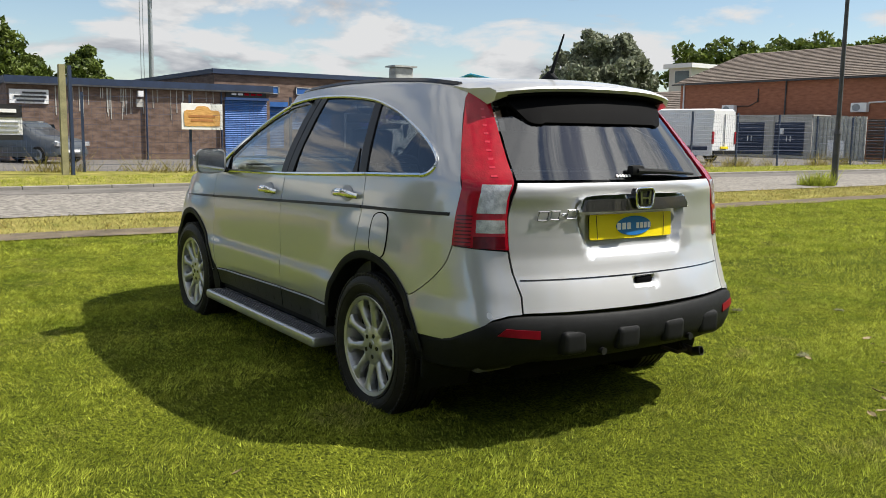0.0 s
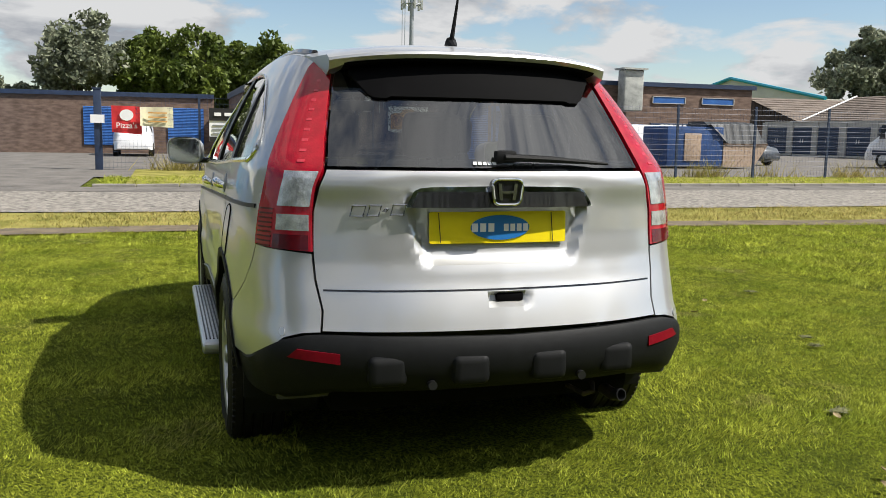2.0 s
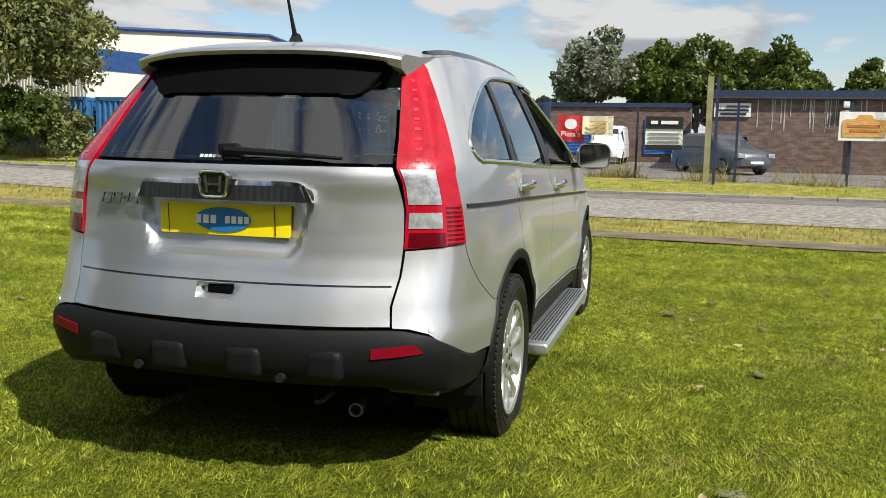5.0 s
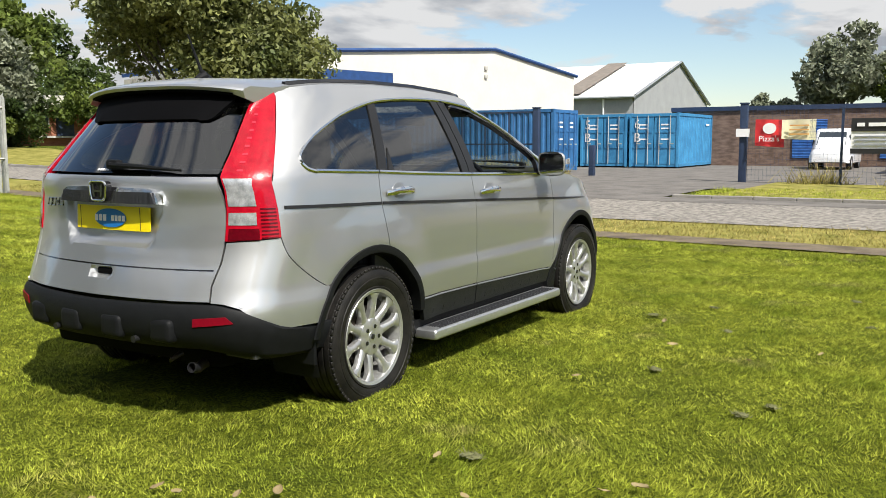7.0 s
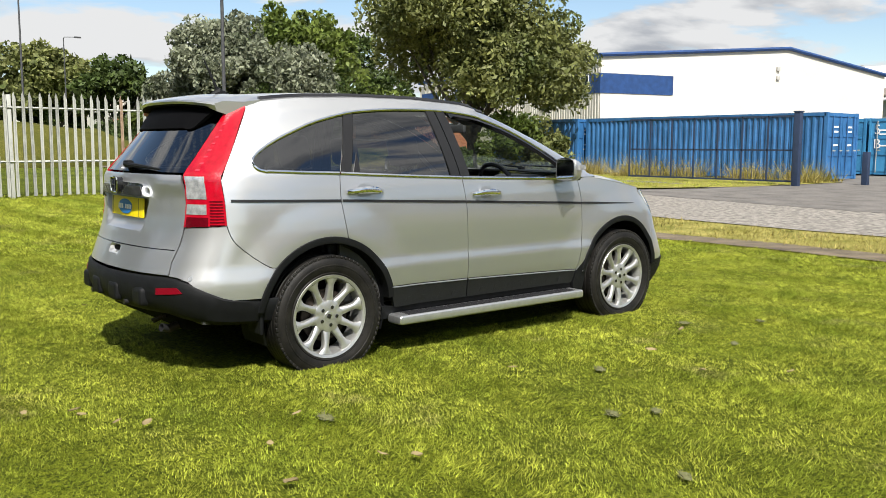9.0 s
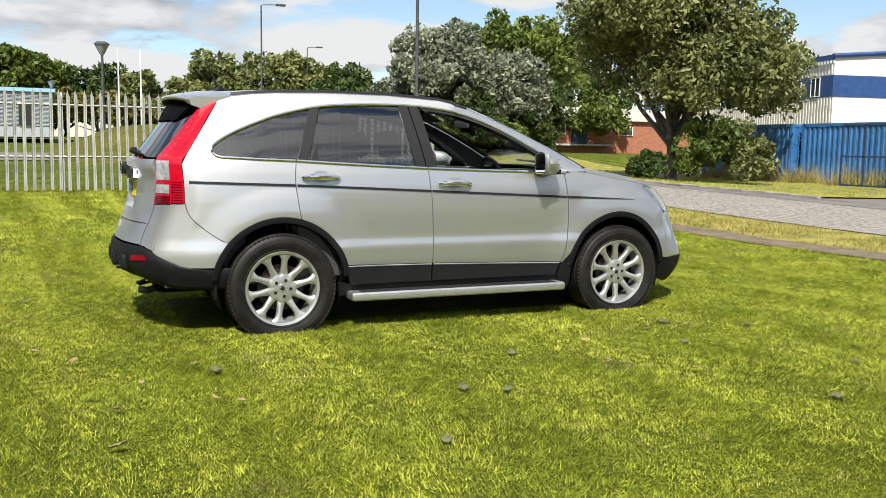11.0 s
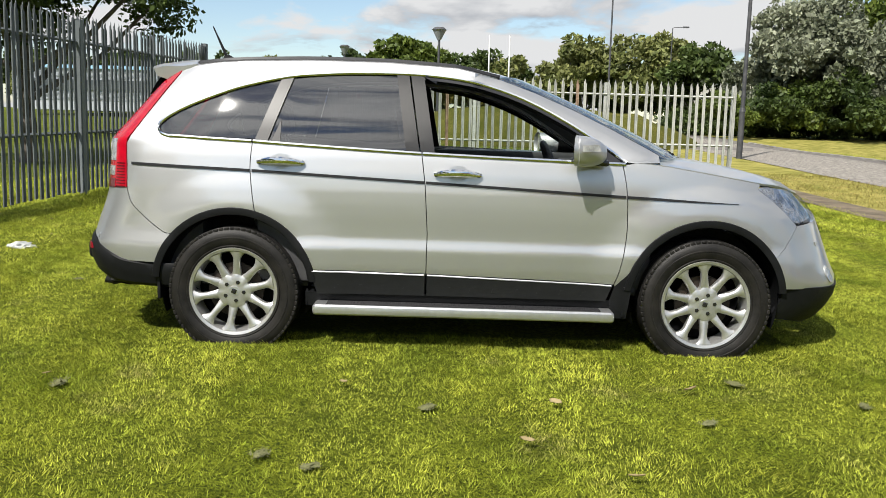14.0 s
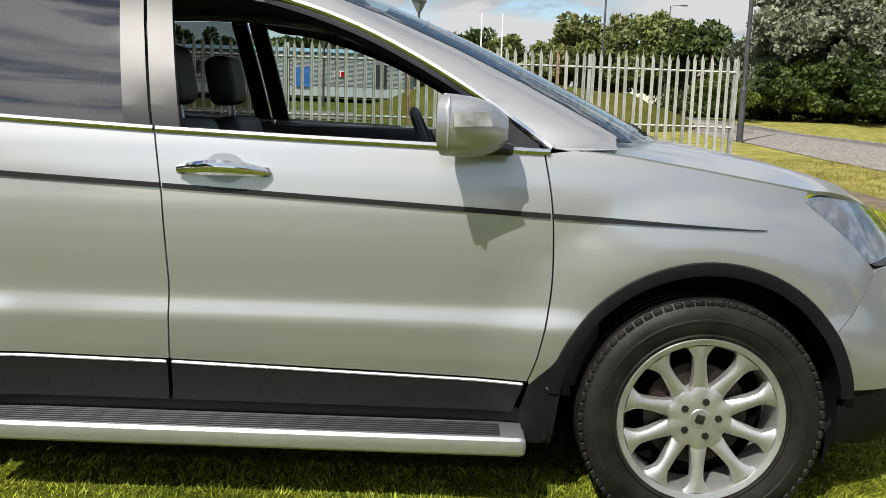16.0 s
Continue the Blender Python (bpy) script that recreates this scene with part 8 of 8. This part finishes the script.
def tree(x, y, h, rx, ry, material, label, clumps=60, per=160, size=0.35, base=0.28, seed=1, droop=0.0, clump=0.30, trunk=True, name="tree", lobes=5):
    rs = np.random.RandomState(seed)
    z = hgt(x, y)
    t = empty(name, pose(x, y, z), label=label, category="bush" if name == "bush" else "tree")
    zc, rz = h * (1 + base) / 2, h * (1 - base) / 2
    # a few big lobes give the uneven outline; clumps sit on them
    lob = []
    for i in range(lobes):
        a = math.tau * i / lobes + rs.uniform(-0.4, 0.4)
        lob.append((np.array([rx * 0.48 * math.cos(a), ry * 0.48 * math.sin(a), zc + rz * rs.uniform(-0.45, 0.25)]), rs.uniform(0.42, 0.60)))
    lob.append((np.array([rs.uniform(-0.15, 0.15) * rx, rs.uniform(-0.15, 0.15) * ry, zc + rz * 0.42]), 0.56))
    C, R = [], []
    for i in range(clumps):
        c, k = lob[rs.randint(len(lob))]
        d = rs.normal(0, 1, 3)
        d /= np.linalg.norm(d)
        if d[2] < -0.5:
            d[2] *= -0.6
        C.append(c + d * np.array([rx, ry, rz]) * k * rs.uniform(0.55, 1.0))
        R.append(min(rx, rz) * clump * rs.uniform(0.55, 1.15))
    crown = part("crown", leaves_mesh("crown", C, R, per, size, rs, droop), material, t, smooth=False, kind="stuff")
    if trunk:
        bm = tube([(0, 0, -0.2), (0.05, 0.02, h * base * 0.6), (0.0, 0.1, h * base * 1.1), (0.1, 0, h * 0.6)], [h * 0.028, h * 0.022, h * 0.019, h * 0.008], 9)
        for i in range(9):
            c = Vector(C[rs.randint(len(C))])
            s = Vector((0, 0, h * base * rs.uniform(0.7, 1.5)))
            mid = s.lerp(c, 0.5) + Vector((0, 0, -0.04 * h))
            tube([s, mid, c], [h * 0.012, h * 0.008, h * 0.003], 6, bm=bm)
        part("trunk", bm, "bark", t)
    return t


tree(22.3, 25.1, 11.6, 5.5, 5.2, "leaf_olive", "broad whitebeam-like tree with pale green leaves", clumps=360, per=200, size=0.25, base=0.14, seed=11, clump=0.22, lobes=7)
tree(23.0, 49.5, 9.0, 7.0, 5.0, "leaf_silver", "grey-green willow tree with silvery leaves", clumps=220, per=190, size=0.36, base=0.04, seed=12, droop=0.4, clump=0.22, lobes=7)
tree(35.0, 63, 12.2, 7.5, 6.5, "leaf_green", "tall green tree behind the willow", clumps=110, per=130, size=0.55, base=0.2, seed=13, clump=0.24)
tree(50.0, 78, 13, 9, 8, "leaf_dark", "dark green tree behind the office", clumps=80, per=110, size=0.6, base=0.2, seed=14, clump=0.26)
tree(17.5, 57, 6.2, 4, 3.5, "leaf_dark", "dark green tree beside the road", clumps=50, per=120, size=0.45, base=0.1, seed=15, clump=0.28)
tree(-9.3, 13.4, 7.2, 3.8, 3.4, "leaf_dark", "dark tree overhanging the tall fence", clumps=200, per=170, size=0.15, base=0.19, seed=16, clump=0.24, lobes=6)
for i, (bx0, by0, h, r, mm) in enumerate(((21.2, 21.6, 3.0, 1.5, "leaf_green"), (19.3, 22.9, 1.3, 1.0, "leaf_dark"), (22.6, 20.8, 2.4, 1.3, "leaf_olive"), (22, 46.5, 2.0, 2.6, "leaf_dark"), (17.2, 50, 1.8, 2.3, "leaf_dark"))):
    tree(bx0, by0, h, r, r, mm, "leafy bush at the foot of the trees", clumps=40, per=130, size=0.20, base=0.0, seed=30 + i, clump=0.34, trunk=False, name="bush")
# trees behind the yard
for i, (tx, ty, h, rx, mm, sz) in enumerate(((92, 2.6, 11.2, 4.2, "leaf_green", 0.6), (90, -1.8, 12.0, 4.4, "leaf_green", 0.6), (93, -6.4, 10.6, 4.6, "leaf_green", 0.6), (90, -10.2, 11.4, 4.2, "leaf_green", 0.6), (91, 8.9, 12.6, 4.8, "leaf_silver", 0.6), (90, 15.5, 6.0, 3.4, "leaf_silver", 0.5), (88, 12.5, 4.2, 5, "leaf_autumn", 0.5), (92, -18.0, 9.2, 3.0, "leaf_green", 0.55), (96, -21.6, 6.6, 1.8, "leaf_dark", 0.5), (97, 4, 5.5, 7, "leaf_autumn", 0.6))):
    tree(tx, ty, h, rx, rx, mm, "green tree behind the industrial yard", clumps=90, per=130, size=sz, base=0.18, seed=50 + i, clump=0.26)
tree(108, -106.7, 19.4, 11.5, 10, "leaf_silver", "large round grey-green tree behind the roofs", clumps=140, per=150, size=1.0, base=0.14, seed=70, clump=0.22)
for i, (ty, h) in enumerate(((-115, 17.5), (-127, 17), (-139, 19.5), (-153, 21))):
    tree(90, ty, h, 10, 9, "leaf_green", "green tree rising behind the brick hall", clumps=60, per=120, size=1.0, base=0.2, seed=80 + i, clump=0.26)
# woodland edge beyond the fence
for i, (tx, ty, h, rx, mm) in enumerate(((24, 118, 14.4, 8, "leaf_olive"), (30, 116, 13.6, 7, "leaf_olive"), (34.5, 118, 11.6, 5.5, "leaf_autumn"), (18, 116, 12.6, 7, "leaf_olive"), (7, 124, 11, 7, "leaf_dark"), (-1, 126, 11.5, 7, "leaf_dark"), (-6, 112, 12.2, 6, "leaf_green"), (-14, 124, 10.4, 7, "leaf_dark"), (-24, 126, 9.6, 7, "leaf_dark"), (-34, 126, 9.6, 8, "leaf_dark"), (-46, 126, 10, 9, "leaf_dark"), (2, 100, 6.5, 8, "leaf_autumn"), (43, 128, 11, 7, "leaf_dark"), (-60, 126, 10.5, 9, "leaf_dark"), (56, 125, 12, 9, "leaf_dark"))):
    tree(tx, ty, h * 0.88, rx, rx * 0.8, mm, "tree of the woodland edge beyond the fence", clumps=70, per=120, size=0.85, base=0.08, seed=100 + i, clump=0.28)


# undergrowth below the willow and along the far side of the fields
for i in range(6):
    tree(15.5 + i * 2.3, 44.8 + (i % 3) * 1.0, 2.6 + 0.5 * (i % 4), 2.2, 2.0, "leaf_dark" if i % 2 else "leaf_green", "dense bush in the undergrowth below the willow", clumps=34, per=120, size=0.28, base=0.0, seed=200 + i, clump=0.36, trunk=False, name="bush")
for i in range(19):
    tree(-58 + i * 5.6, 117 + (i % 4) * 1.5, 6.7 + (i * 7 % 5) * 0.5, 4.4, 3.5, "leaf_dark" if i % 3 else "leaf_olive", "low tree in the woodland edge beyond the fence", clumps=40, per=90, size=0.85, base=0.02, seed=230 + i, clump=0.34, trunk=False)
# unseen belt of trees behind the tall fence, added to darken the car's reflections
for i in range(12):
    tree(-23 - (i % 3) * 3, -46 + i * 4.6, 11.5 + (i * 5 % 4), 5.2, 4.6, "leaf_dark", "dark tree of the unseen added belt behind the tall fence", clumps=44, per=80, size=1.0, base=0.03, seed=260 + i, clump=0.34, trunk=False)
for i in range(7):
    tree(22 + i * 2.5, 53.5 + (i % 3) * 1.4, 5.0 + 0.6 * (i % 3), 2.9, 2.6, "leaf_dark" if i % 3 else "leaf_green", "dense dark shrub behind the willow", clumps=46, per=110, size=0.36, base=0.0, seed=290 + i, clump=0.34, trunk=False, name="bush")
for i in range(8):
    tree(14.5 + i * 2.2, 50.3 + (i % 2) * 1.2, 1.9 + 0.3 * (i % 3), 2.0, 1.6, "leaf_dark", "low dark shrub at the foot of the trees", clumps=36, per=110, size=0.26, base=-0.35, seed=310 + i, clump=0.42, trunk=False, name="bush")
